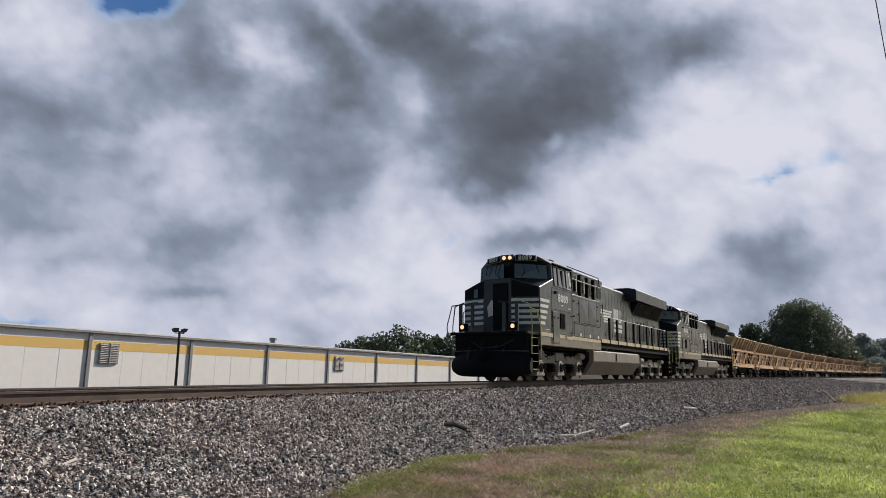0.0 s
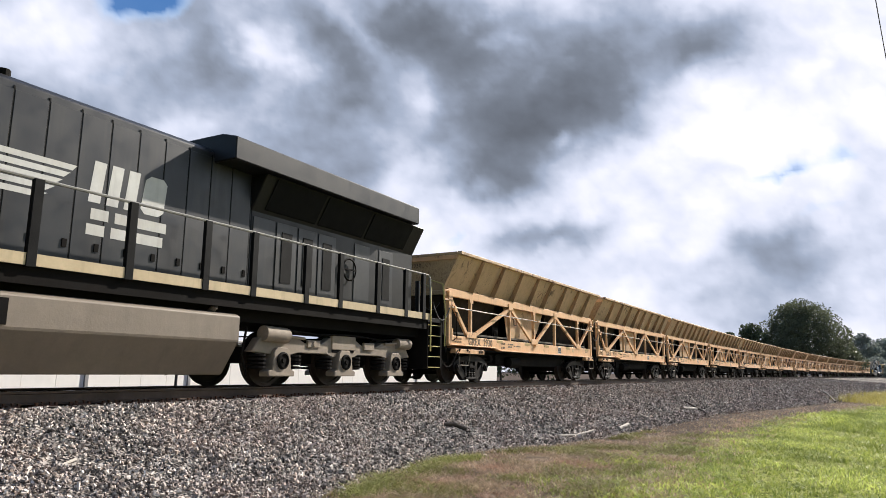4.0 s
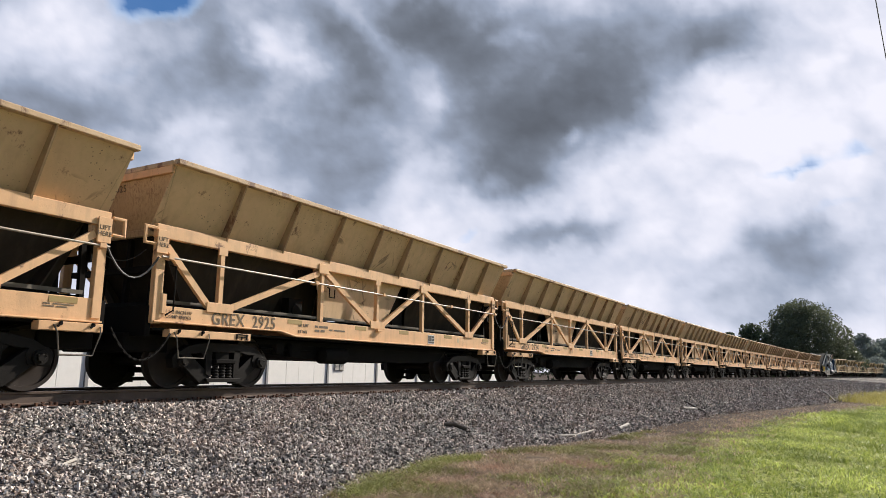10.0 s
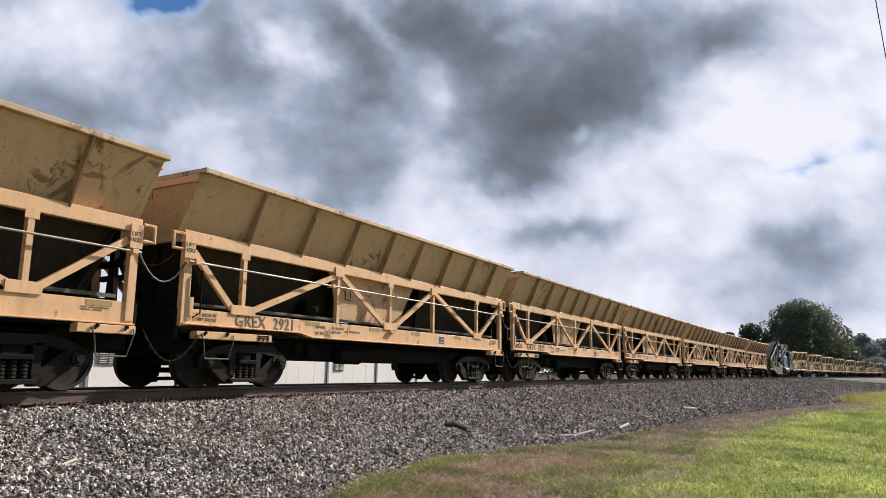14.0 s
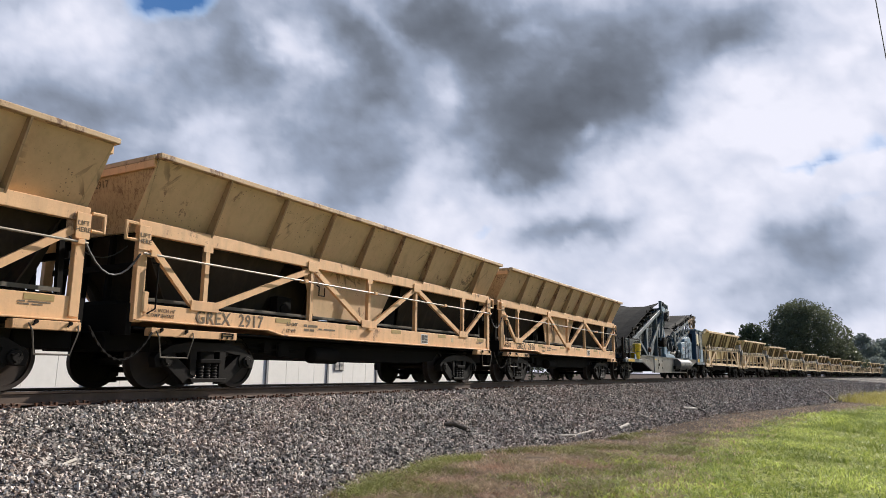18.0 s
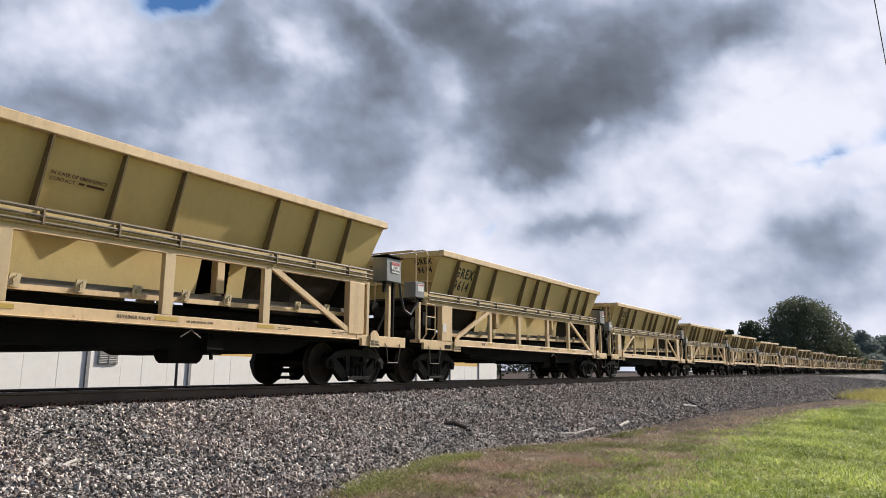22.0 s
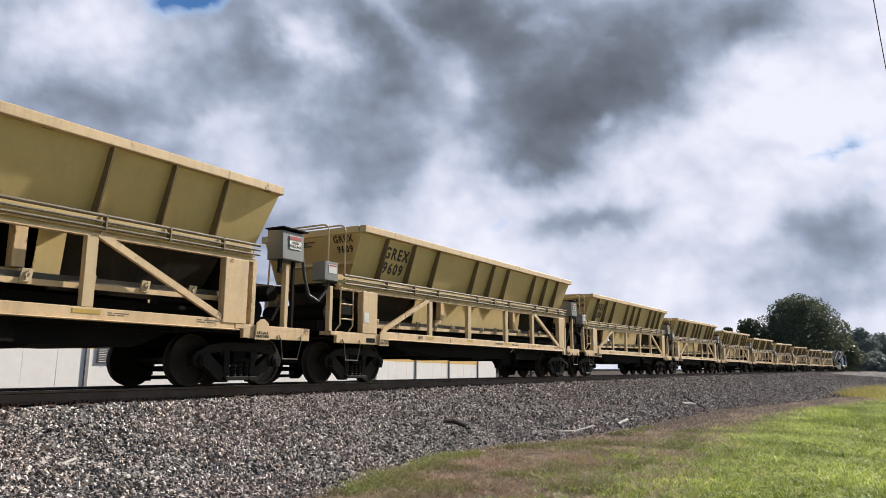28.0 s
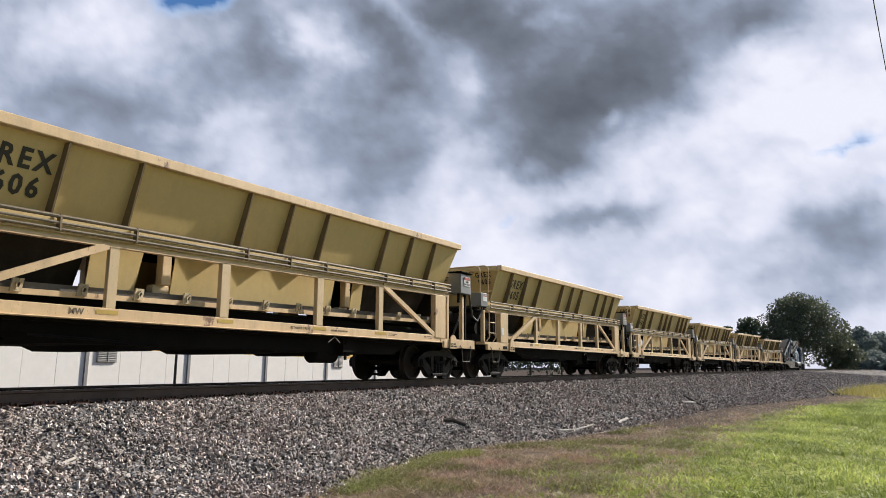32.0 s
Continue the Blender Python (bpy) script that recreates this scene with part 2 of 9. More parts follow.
BRIGHT_ROD = surface("bright_steel_rod", (0.40, 0.35, 0.29), (0.24, 0.20, 0.155), 0.5, metal=0.15, big=3, mix=0.5)
PIPE_TAN = surface("painted_conduit", (0.20, 0.16, 0.11), (0.11, 0.088, 0.062), 0.6, metal=0.0, big=3, mix=0.6, gloss=0.25)
# Frame cream toned down for the shaded posts; the junction box shares it.
POST_CREAM = surface("shaded_cream_paint", (0.62, 0.46, 0.265), (0.50, 0.37, 0.20), 0.55, big=0.8, mix=0.6, streak=0.2, rust=0.15)
# Hopper sheet colour darkened for the shade on slopes and undersides, with dirt streaks.
SHADED_SHEET = surface("shaded_hopper_sheet", (0.05, 0.038, 0.03), (0.026, 0.021, 0.018), 0.75, big=1.0, mix=0.8, streak=0.4, gloss=0.10)
WHEEL_STEEL = surface("brown_wheel_steel", (0.038, 0.027, 0.022), (0.017, 0.0125, 0.0105), 0.6, metal=0.0, big=3, mix=0.7, gloss=0.18)
GALVANISED = surface("galvanised_pipe", (0.135, 0.115, 0.092), (0.085, 0.072, 0.06), 0.6, metal=0.35, big=4, mix=0.5)
STENCIL = surface("faded_stencil_ink", (0.12, 0.085, 0.055), (0.2, 0.14, 0.08), 0.7, big=3, small=20, mix=0.9)
RED_INK = surface("dark_red_lettering", (0.085, 0.022, 0.012), (0.05, 0.015, 0.010), 0.6, big=3, small=18, mix=0.6)
BLACK_INK = surface("black_lettering", (0.025, 0.022, 0.018), (0.06, 0.05, 0.035), 0.6, big=3, small=18, mix=0.6)
LOCO_BLACK = surface("dusty_black_paint", (0.0115, 0.0122, 0.0165), (0.020, 0.020, 0.023), 0.42, big=0.5, small=3, mix=0.8, streak=0.2, dirt=(0.075, 0.065, 0.055), bump=0.05, dust_low=0.8)
# A deeper black than the body's, for the radiator wing and compartment.
LOCO_DARK = surface("deeper_black_paint", (0.0065, 0.0068, 0.0085), (0.014, 0.0135, 0.014), 0.45, big=0.7, small=4, mix=0.8, gloss=0.3, bump=0.05)
LOCO_WHITE = surface("dusty_white_paint", (0.62, 0.61, 0.58), (0.5, 0.47, 0.43), 0.5, big=2, mix=0.6, streak=0.25, bump=0.03)
LOCO_STRIPE = surface("dusty_cream_stripe", (0.58, 0.46, 0.28), (0.45, 0.34, 0.2), 0.55, big=2, mix=0.7, streak=0.3, bump=0.03)
LOCO_DUST = surface("dust_covered_truck_steel", (0.33, 0.27, 0.21), (0.17, 0.135, 0.105), 0.8, big=2.5, small=12, mix=0.8)
TANK_DUST = surface("dust_covered_tank_paint", (0.24, 0.195, 0.15), (0.17, 0.135, 0.105), 0.65, big=0.7, small=4, mix=0.7, streak=0.2)
GRILLE_BLACK = surface("black_grille", (0.006, 0.006, 0.0065), None, 0.7, big=2, gloss=0.12)
DARK_GLASS = glass("tinted_cab_glass", (0.015, 0.02, 0.026), 0.06)
LAMP_WARM = glowing("headlight_glow", (1.0, 0.56, 0.30), 1.15)
BOARD_GREY = surface("dusty_board_paint", (0.30, 0.29, 0.27), (0.2, 0.19, 0.175), 0.6, big=3, mix=0.6)
STEP_EDGE = surface("worn_pale_step_edge", (0.58, 0.49, 0.17), (0.42, 0.35, 0.14), 0.5, big=4)
MACHINE_GREY = surface("worn_blue_grey_paint", (0.092, 0.122, 0.145), (0.06, 0.078, 0.09), 0.5, big=0.7, mix=0.7, streak=0.3, rust=0.15)
MACHINE_BEAM = surface("stained_grey_beam_steel", (0.215, 0.218, 0.222), (0.095, 0.09, 0.087), 0.40, metal=0.4, big=0.8, small=5, mix=0.8, streak=0.35, rust=0.2)
BEAM_DARK = surface("dark_grey_beam_steel", (0.165, 0.162, 0.158), (0.07, 0.066, 0.062), 0.45, metal=0.3, big=0.7, small=5, mix=0.8, streak=0.35, rust=0.2)
TANK_STEEL = surface("dark_stained_tank_steel", (0.085, 0.08, 0.075), (0.04, 0.035, 0.031), 0.5, metal=0.0, big=0.8, small=5, mix=0.8, streak=0.3, rust=0.2)
MESH_PANE = surface("dusty_meshed_pane", (0.155, 0.19, 0.185), (0.11, 0.135, 0.13), 0.3, big=1.2, mix=0.6, bump=0.02)
GEAR_BROWN = surface("greasy_brown_casting", (0.055, 0.040, 0.034), (0.025, 0.019, 0.017), 0.5, big=3, small=14, mix=0.8)
FADED_WHITE = surface("faded_pale_paint", (0.23, 0.215, 0.19), (0.12, 0.11, 0.095), 0.6, big=3, small=16, mix=0.9)
MACHINE_BLUE = surface("deep_blue_paint", (0.014, 0.052, 0.115), (0.012, 0.038, 0.08), 0.45, big=0.8, mix=0.6, streak=0.2)
MACHINE_LIGHT = surface("pale_blue_cabinet_paint", (0.18, 0.27, 0.365), (0.13, 0.195, 0.265), 0.5, big=0.8, mix=0.5, streak=0.2)
BELT_RUBBER = surface("black_rubber_belt", (0.010, 0.0095, 0.009), (0.022, 0.019, 0.017), 0.8, big=2, mix=0.8, gloss=0.1)
TARP_GREY = surface("dirty_tarpaulin", (0.042, 0.039, 0.036), (0.02, 0.018, 0.017), 0.75, big=1.5, mix=0.8, gloss=0.2)
GUARD_MESH = surface("dark_guard_mesh", (0.055, 0.06, 0.062), None, 0.6, metal=0.3, big=2)
BUCKET_YELLOW = surface("yellow_bucket_plastic", (0.78, 0.52, 0.015), (0.66, 0.42, 0.01), 0.35, big=3, mix=0.5, bump=0.02)
SAFETY_YELLOW = surface("yellow_safety_paint", (0.62, 0.38, 0.03), (0.5, 0.3, 0.03), 0.55, big=2, mix=0.6)
BOX_GREY = surface("grey_cabinet_paint", (0.19, 0.195, 0.20), (0.14, 0.142, 0.145), 0.45, big=1.5, mix=0.5)
PATCH_YELLOW = surface("worn_yellow_strip", (0.52, 0.35, 0.06), (0.4, 0.27, 0.06), 0.5, big=5, mix=0.6)
PATCH_OLIVE = surface("dull_olive_patch", (0.36, 0.25, 0.085), (0.28, 0.19, 0.06), 0.6, big=3, mix=0.5)
NOTICE_DARK = surface("dark_notice_plate", (0.06, 0.05, 0.045), None, 0.5, big=4)
STICKER = surface("white_sticker", (0.7, 0.68, 0.66), None, 0.5, big=5)
STICKER_RED = surface("red_sticker_print", (0.42, 0.05, 0.05), None, 0.5, big=5)
LOUVRE_BLUE = surface("pale_blue_louvre_paint", (0.115, 0.175, 0.24), (0.085, 0.125, 0.17), 0.55, big=0.8, mix=0.5, streak=0.1)
BOOM_TAN = surface("rusty_tan_boom_paint", (0.30, 0.20, 0.115), (0.13, 0.07, 0.04), 0.7, big=1.5, mix=0.8, rust=0.5)
CABLE_BLACK = surface("black_hose_rubber", (0.02, 0.02, 0.02), None, 0.5, big=4)
RAIL_RUST = surface("rusty_rail_steel", (0.105, 0.068, 0.050), (0.06, 0.040, 0.030), 0.75, big=3, small=20, mix=0.7)
RAIL_TOP = surface("polished_rail_head", (0.50, 0.47, 0.44), None, 0.28, metal=1.0, big=4, mix=0.3, bump=0.02)
TIE_WOOD = surface("weathered_tie_wood", (0.085, 0.065, 0.052), (0.045, 0.036, 0.03), 0.9, big=2, small=25, mix=0.8)
PLATE_RUST = surface("rusty_tie_plate", (0.15, 0.07, 0.04), (0.07, 0.04, 0.03), 0.85, big=6, mix=0.8)


def stone_material(name, single=False):
    """Broken stone: every piece its own grey, blue-grey or pinkish tone, dusty in wide patches."""
    m, nt, b = node_mat(name)
    rnd = nt.nodes.new("ShaderNodeObjectInfo" if single else "ShaderNodeNewGeometry").outputs["Random" if single else "Random Per Island"]
    co = nt.nodes.new("ShaderNodeNewGeometry").outputs["Position"]
    # tone range stretched to put lit-top and shaded-gap contrast into the colour
    tone = maths(nt, "POWER", rnd, 1.7)
    c = blend(nt, tone, (0.035, 0.031, 0.029), (0.98, 0.89, 0.81))
    hue = maths(nt, "FRACT", maths(nt, "MULTIPLY", rnd, 17.3))
    c = blend(nt, maths(nt, "MULTIPLY", ramp(nt, hue, 0.55, 1.0), 0.7), c, (0.84, 0.70, 0.60), "MULTIPLY")
    warm = ramp(nt, tex_noise(nt, co, 0.55, 4.0, 0.6), 0.42, 0.66)
    c = blend(nt, maths(nt, "MULTIPLY", warm, 0.6), c, blend(nt, 0.5, c, (0.50, 0.36, 0.30)))
    c = blend(nt, maths(nt, "MULTIPLY", ramp(nt, tex_noise(nt, co, 48.0, 4.0, 0.7), 0.4, 0.75), 0.30), c, (0.16, 0.14, 0.13))
    nt.links.new(c, b.inputs["Base Color"])
    b.inputs["Roughness"].default_value = 0.82
    b.inputs["Specular IOR Level"].default_value = 0.3
    bn = nt.nodes.new("ShaderNodeBump")
    bn.inputs["Strength"].default_value, bn.inputs["Distance"].default_value = 0.4, 0.01
    nt.links.new(tex_noise(nt, co, 80.0, 4.0, 0.65), bn.inputs["Height"])
    nt.links.new(bn.outputs[0], b.inputs["Normal"])
    return m


STONE = stone_material("crushed_grey_stone")
STONE_SINGLE = stone_material("crushed_grey_stone_single", True)
WALL_WHITE = surface("white_wall_panel", (0.88, 0.84, 0.78), (0.82, 0.77, 0.70), 0.6, big=0.15, small=2.0, mix=0.35, bump=0.03)
WALL_YELLOW = surface("yellow_wall_band", (0.78, 0.50, 0.14), (0.72, 0.46, 0.15), 0.6, big=0.2, small=2.0, mix=0.35, bump=0.03)
WALL_GREY = surface("grey_wall_trim", (0.30, 0.29, 0.28), None, 0.5, big=0.5)
WALL_SEAM = surface("wall_seam_shadow_gap", (0.33, 0.30, 0.27), None, 0.7, big=1)
POLE_BLACK = surface("black_lamp_pole", (0.02, 0.02, 0.022), None, 0.5, big=1)
BARK = surface("grey_brown_bark", (0.10, 0.08, 0.06), (0.06, 0.048, 0.036), 0.9, big=2, small=14, mix=0.8, bump=0.5)
PALE_WOOD = surface("pale_splintered_wood", (0.45, 0.41, 0.36), (0.3, 0.26, 0.22), 0.85, big=6, mix=0.7)
# Near ribs' cream darkened to brown for their shaded faces; pipe clamps share it.
RIB_CREAM = surface("shaded_cream_rib_paint", (0.20, 0.14, 0.07), (0.14, 0.095, 0.05), 0.6, big=1, mix=0.7)
STICK_WOOD = surface("dark_driftwood", (0.07, 0.055, 0.045), (0.03, 0.025, 0.02), 0.9, big=6, mix=0.8)


def leaf_material(name, colour, other, patch=0.25, deep=0.5, tint=None):
    m, nt, b = node_mat(name)
    rnd = nt.nodes.new("ShaderNodeNewGeometry").outputs["Random Per Island"]
    c = blend(nt, rnd, colour, other)
    co = nt.nodes.new("ShaderNodeTexCoord").outputs["Object"]
    c = blend(nt, maths(nt, "MULTIPLY", ramp(nt, tex_noise(nt, co, patch, 4.0, 0.65), 0.36, 0.62), deep), c, tuple(0.6 * v for v in colour))
    if tint:
        c = blend(nt, maths(nt, "MULTIPLY", ramp(nt, tex_noise(nt, co, patch * 0.6, 3.0, 0.6), 0.5, 0.64), 0.75), c, blend(nt, rnd, tuple(0.5 * v for v in tint), tint))
    nt.links.new(c, b.inputs["Base Color"])
    b.inputs["Roughness"].default_value = 0.6
    tr = nt.nodes.new("ShaderNodeBsdfTranslucent")
    nt.links.new(c, tr.inputs["Color"])
    mx = nt.nodes.new("ShaderNodeMixShader")
    mx.inputs[0].default_value = 0.35
    nt.links.new(b.outputs[0], mx.inputs[1])
    nt.links.new(tr.outputs[0], mx.inputs[2])
    nt.links.new(mx.outputs[0], nt.nodes["Material Output"].inputs["Surface"])
    return m


LEAF_DARK = leaf_material("dark_green_leaves", (0.06, 0.08, 0.045), (0.125, 0.15, 0.075))
# Distance haze is put into these greens: the yellowing slightly, the far ones strongly.
LEAF_AUTUMN = leaf_material("yellowing_green_leaves", (0.105, 0.125, 0.08), (0.165, 0.178, 0.10), 0.16, 0.5)
LEAF_FAR = leaf_material("haze_paled_leaves", (0.20, 0.235, 0.22), (0.30, 0.33, 0.29))
GRASS_GREEN = leaf_material("green_grass", (0.19, 0.26, 0.04), (0.88, 0.93, 0.25), 0.65, 0.82)
GRASS_DEAD = leaf_material("dead_brown_grass", (0.23, 0.165, 0.11), (0.78, 0.60, 0.41), 1.5, 0.6, (0.62, 0.38, 0.28))
GRASS_OLIVE = leaf_material("fading_olive_grass", (0.13, 0.13, 0.035), (0.42, 0.40, 0.14), 1.1, 0.5)
GRASS_WEED = leaf_material("olive_weeds", (0.17, 0.20, 0.05), (0.52, 0.52, 0.17))
GRASS_TALL = leaf_material("tall_yellowing_grass", (0.34, 0.30, 0.08), (0.72, 0.62, 0.22))

# ---- the setting: sky, ground, ballast, track, building ----
def smooth(a, b, x):
    t = min(1.0, max(0.0, (x - a) / (b - a)))
    return t * t * (3 - 2 * t)


def sky_backdrop():
    """A far sheet of sky with broken cloud, which drifts slowly to the right and up."""
    mid = Vector((math.cos(radians(28.785)) * math.cos(radians(10)), math.sin(radians(28.785)) * math.cos(radians(10)), math.sin(radians(10))))
    right = Vector((math.sin(radians(28.785)), -math.cos(radians(28.785)), 0))
    up = right.cross(mid)
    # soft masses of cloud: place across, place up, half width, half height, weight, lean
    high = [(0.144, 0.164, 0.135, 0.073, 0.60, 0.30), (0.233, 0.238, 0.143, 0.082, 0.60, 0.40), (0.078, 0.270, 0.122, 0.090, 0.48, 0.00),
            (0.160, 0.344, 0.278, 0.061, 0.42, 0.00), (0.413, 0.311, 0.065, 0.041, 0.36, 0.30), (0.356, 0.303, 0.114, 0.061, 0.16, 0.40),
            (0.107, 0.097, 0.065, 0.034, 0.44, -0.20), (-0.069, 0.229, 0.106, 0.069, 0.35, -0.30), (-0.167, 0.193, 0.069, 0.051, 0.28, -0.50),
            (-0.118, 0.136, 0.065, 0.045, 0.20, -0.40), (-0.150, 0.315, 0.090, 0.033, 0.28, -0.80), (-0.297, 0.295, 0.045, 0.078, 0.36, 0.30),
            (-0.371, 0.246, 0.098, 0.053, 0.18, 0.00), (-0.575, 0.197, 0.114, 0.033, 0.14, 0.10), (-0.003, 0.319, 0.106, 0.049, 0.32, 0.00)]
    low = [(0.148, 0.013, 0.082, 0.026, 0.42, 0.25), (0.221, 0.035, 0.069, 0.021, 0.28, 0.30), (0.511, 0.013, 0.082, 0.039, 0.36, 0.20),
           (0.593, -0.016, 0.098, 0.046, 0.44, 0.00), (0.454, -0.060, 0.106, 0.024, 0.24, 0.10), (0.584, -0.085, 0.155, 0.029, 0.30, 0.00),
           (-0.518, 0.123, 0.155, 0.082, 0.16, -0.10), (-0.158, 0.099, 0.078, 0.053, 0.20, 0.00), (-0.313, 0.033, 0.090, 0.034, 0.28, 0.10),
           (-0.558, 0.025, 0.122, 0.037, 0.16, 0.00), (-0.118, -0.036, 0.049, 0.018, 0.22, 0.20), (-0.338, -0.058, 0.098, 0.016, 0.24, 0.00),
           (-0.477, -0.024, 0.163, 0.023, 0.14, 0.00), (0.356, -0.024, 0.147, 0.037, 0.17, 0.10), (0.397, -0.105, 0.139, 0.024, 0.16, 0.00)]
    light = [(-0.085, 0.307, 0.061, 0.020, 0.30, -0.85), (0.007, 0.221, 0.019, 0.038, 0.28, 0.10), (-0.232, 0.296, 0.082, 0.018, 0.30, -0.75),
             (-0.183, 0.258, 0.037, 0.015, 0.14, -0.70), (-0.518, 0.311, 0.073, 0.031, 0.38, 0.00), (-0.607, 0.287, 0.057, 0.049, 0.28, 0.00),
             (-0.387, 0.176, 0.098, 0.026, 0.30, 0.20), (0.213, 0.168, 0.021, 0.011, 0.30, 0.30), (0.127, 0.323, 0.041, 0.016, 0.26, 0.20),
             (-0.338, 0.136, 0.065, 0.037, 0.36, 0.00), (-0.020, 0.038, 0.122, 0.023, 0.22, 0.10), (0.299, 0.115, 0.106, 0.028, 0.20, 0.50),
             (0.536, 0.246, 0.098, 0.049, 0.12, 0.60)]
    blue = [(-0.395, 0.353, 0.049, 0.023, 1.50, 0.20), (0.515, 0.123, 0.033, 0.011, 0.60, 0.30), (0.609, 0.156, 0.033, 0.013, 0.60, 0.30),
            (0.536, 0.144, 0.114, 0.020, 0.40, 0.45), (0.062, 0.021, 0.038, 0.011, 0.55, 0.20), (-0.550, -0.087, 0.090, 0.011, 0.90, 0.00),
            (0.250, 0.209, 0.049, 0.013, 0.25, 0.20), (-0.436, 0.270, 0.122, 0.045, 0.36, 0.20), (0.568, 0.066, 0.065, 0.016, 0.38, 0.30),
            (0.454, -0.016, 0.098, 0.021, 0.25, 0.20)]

    def field(masses, a, b):
        total = np.zeros(len(a))
        for x, y, w, h, k, lean in masses:
            dx, dy = a - x, b - y
            p, q = dx * math.cos(lean) + dy * math.sin(lean), -dx * math.sin(lean) + dy * math.cos(lean)
            total += k * np.exp(-(p / w) ** 2 - (q / h) ** 2)
        return total

    def billow(a, b, z):
        """Rounded heaps of cloud at three sizes."""
        return sum(abs(noise.noise((a * f, b * f * 1.25, z + f))) / g for f, g in ((9, 1.0), (19, 1.9), (41, 3.4)))

    me = bpy.data.meshes.new("sky_backdrop")
    cols, rows, far = 330, 160, 2600.0
    az = np.radians(-11.5 + 89 * np.arange(cols + 1) / cols)[None, :].repeat(rows + 1, 0).ravel()
    el = np.radians(-4.5 + 43 * np.arange(rows + 1) / rows)[:, None].repeat(cols + 1, 1).ravel()
    d = np.stack([np.cos(el) * np.cos(az), np.cos(el) * np.sin(az), np.sin(el)], 1)
    k = d @ np.array(mid)
    a, b = d @ np.array(right) / k, d @ np.array(up) / k
    pairs = list(zip(a.tolist(), b.tolist()))
    wa = np.array([0.040 * noise.fractal((p * 6, q * 6, 3.1), 0.8, 2.1, 6) for p, q in pairs])
    wb = np.array([0.034 * noise.fractal((p * 6, q * 6, 9.7), 0.8, 2.1, 6) for p, q in pairs])
    heaps = np.array([billow(p + 0.5 * u, q + 0.5 * w, 2.3) for (p, q), u, w in zip(pairs, wa.tolist(), wb.tolist())])
    n = np.array([noise.fractal((p * 7 + 2, q * 10, 1.7), 0.75, 2.0, 6) for p, q in pairs])
    u, w = a + wa, b + wb
    base = 0.06 + 0.22 * np.clip((0.14 - u) / 0.40, 0, 1) * (0.5 + 0.5 * np.clip((w + 0.04) / 0.12, 0, 1))
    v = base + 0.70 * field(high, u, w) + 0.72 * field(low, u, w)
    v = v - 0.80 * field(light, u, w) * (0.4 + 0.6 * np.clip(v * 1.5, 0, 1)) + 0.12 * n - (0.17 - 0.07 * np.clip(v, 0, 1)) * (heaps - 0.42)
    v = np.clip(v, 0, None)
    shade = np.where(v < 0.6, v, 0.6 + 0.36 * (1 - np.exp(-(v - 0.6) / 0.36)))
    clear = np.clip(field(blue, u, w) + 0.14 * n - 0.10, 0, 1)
    me.from_pydata((d * far).tolist(), [], [(j * (cols + 1) + i, j * (cols + 1) + i + 1, (j + 1) * (cols + 1) + i + 1, (j + 1) * (cols + 1) + i)
                                            for j in range(rows) for i in range(cols)])
    for name, values in (("shade", shade), ("clear", clear)):
        at = me.attributes.new(name, "FLOAT", "POINT")
        at.data.foreach_set("value", values.astype(np.float32))
    me.shade_smooth()
    m = bpy.data.materials.new("cloudy_sky")
    m.use_nodes = True
    nt = m.node_tree
    nt.nodes.clear()
    out, em = nt.nodes.new("ShaderNodeOutputMaterial"), nt.nodes.new("ShaderNodeEmission")
    get = {}
    for name in ("shade", "clear"):
        get[name] = nt.nodes.new("ShaderNodeAttribute")
        get[name].attribute_name = name
    co = nt.nodes.new("ShaderNodeTexCoord").outputs["Object"]
    fine = tex_noise(nt, co, 0.006, 7.0, 0.56, (1, 1, 1.5))
    v = maths(nt, "ADD", get["shade"].outputs["Fac"], maths(nt, "MULTIPLY", maths(nt, "SUBTRACT", fine, 0.5), 0.16))
    cr = nt.nodes.new("ShaderNodeValToRGB")
    nt.links.new(v, cr.inputs[0])
    e = cr.color_ramp.elements
    e[0].position, e[0].color = 0.0, (0.86, 0.835, 0.895, 1)
    e[1].position, e[1].color = 1.0, (0.068, 0.074, 0.088, 1)
    for pos, col in ((0.2, (0.605, 0.625, 0.72)), (0.4, (0.33, 0.37, 0.46)), (0.6, (0.186, 0.206, 0.247)), (0.8, (0.109, 0.118, 0.138))):
        el_ = e.new(pos)
        el_.color = (*col, 1)
    c = blend(nt, maths(nt, "MULTIPLY", ramp(nt, get["clear"].outputs["Fac"], 0.2, 0.95), 0.92), cr.outputs[0],
              blend(nt, ramp(nt, get["clear"].outputs["Fac"], 0.45, 0.95), (0.36, 0.56, 0.86), (0.055, 0.165, 0.40)))
    nt.links.new(c, em.inputs["Color"])
    em.inputs["Strength"].default_value = 0.77
    nt.links.new(em.outputs[0], out.inputs["Surface"])
    me.materials.append(m)
    ob = new("backdrop", me)
    ob.location = EYE
    return tagged(ob, "broken grey and white cloud with blue gaps", "sky", kind="structure")


backdrop = sky_backdrop()


def toe_line(s):
    return np.interp(s, [-80, 7, 9.5, 11, 12.5, 14, 17, 24, 28, 36, 46, 110, 420], [-5.0, -5.1, -4.6, -4.4, -4.8, -5.4, -5.95, -6.2, -6.45, -8.3, -10.2, -15, -15])


def turf_line(s):
    return np.interp(s, [-80, 8, 12, 19, 25, 31, 37, 46, 110], [-7.8, -7.6, -7.2, -7.7, -8.3, -9.3, -10.7, -12.2, -19])


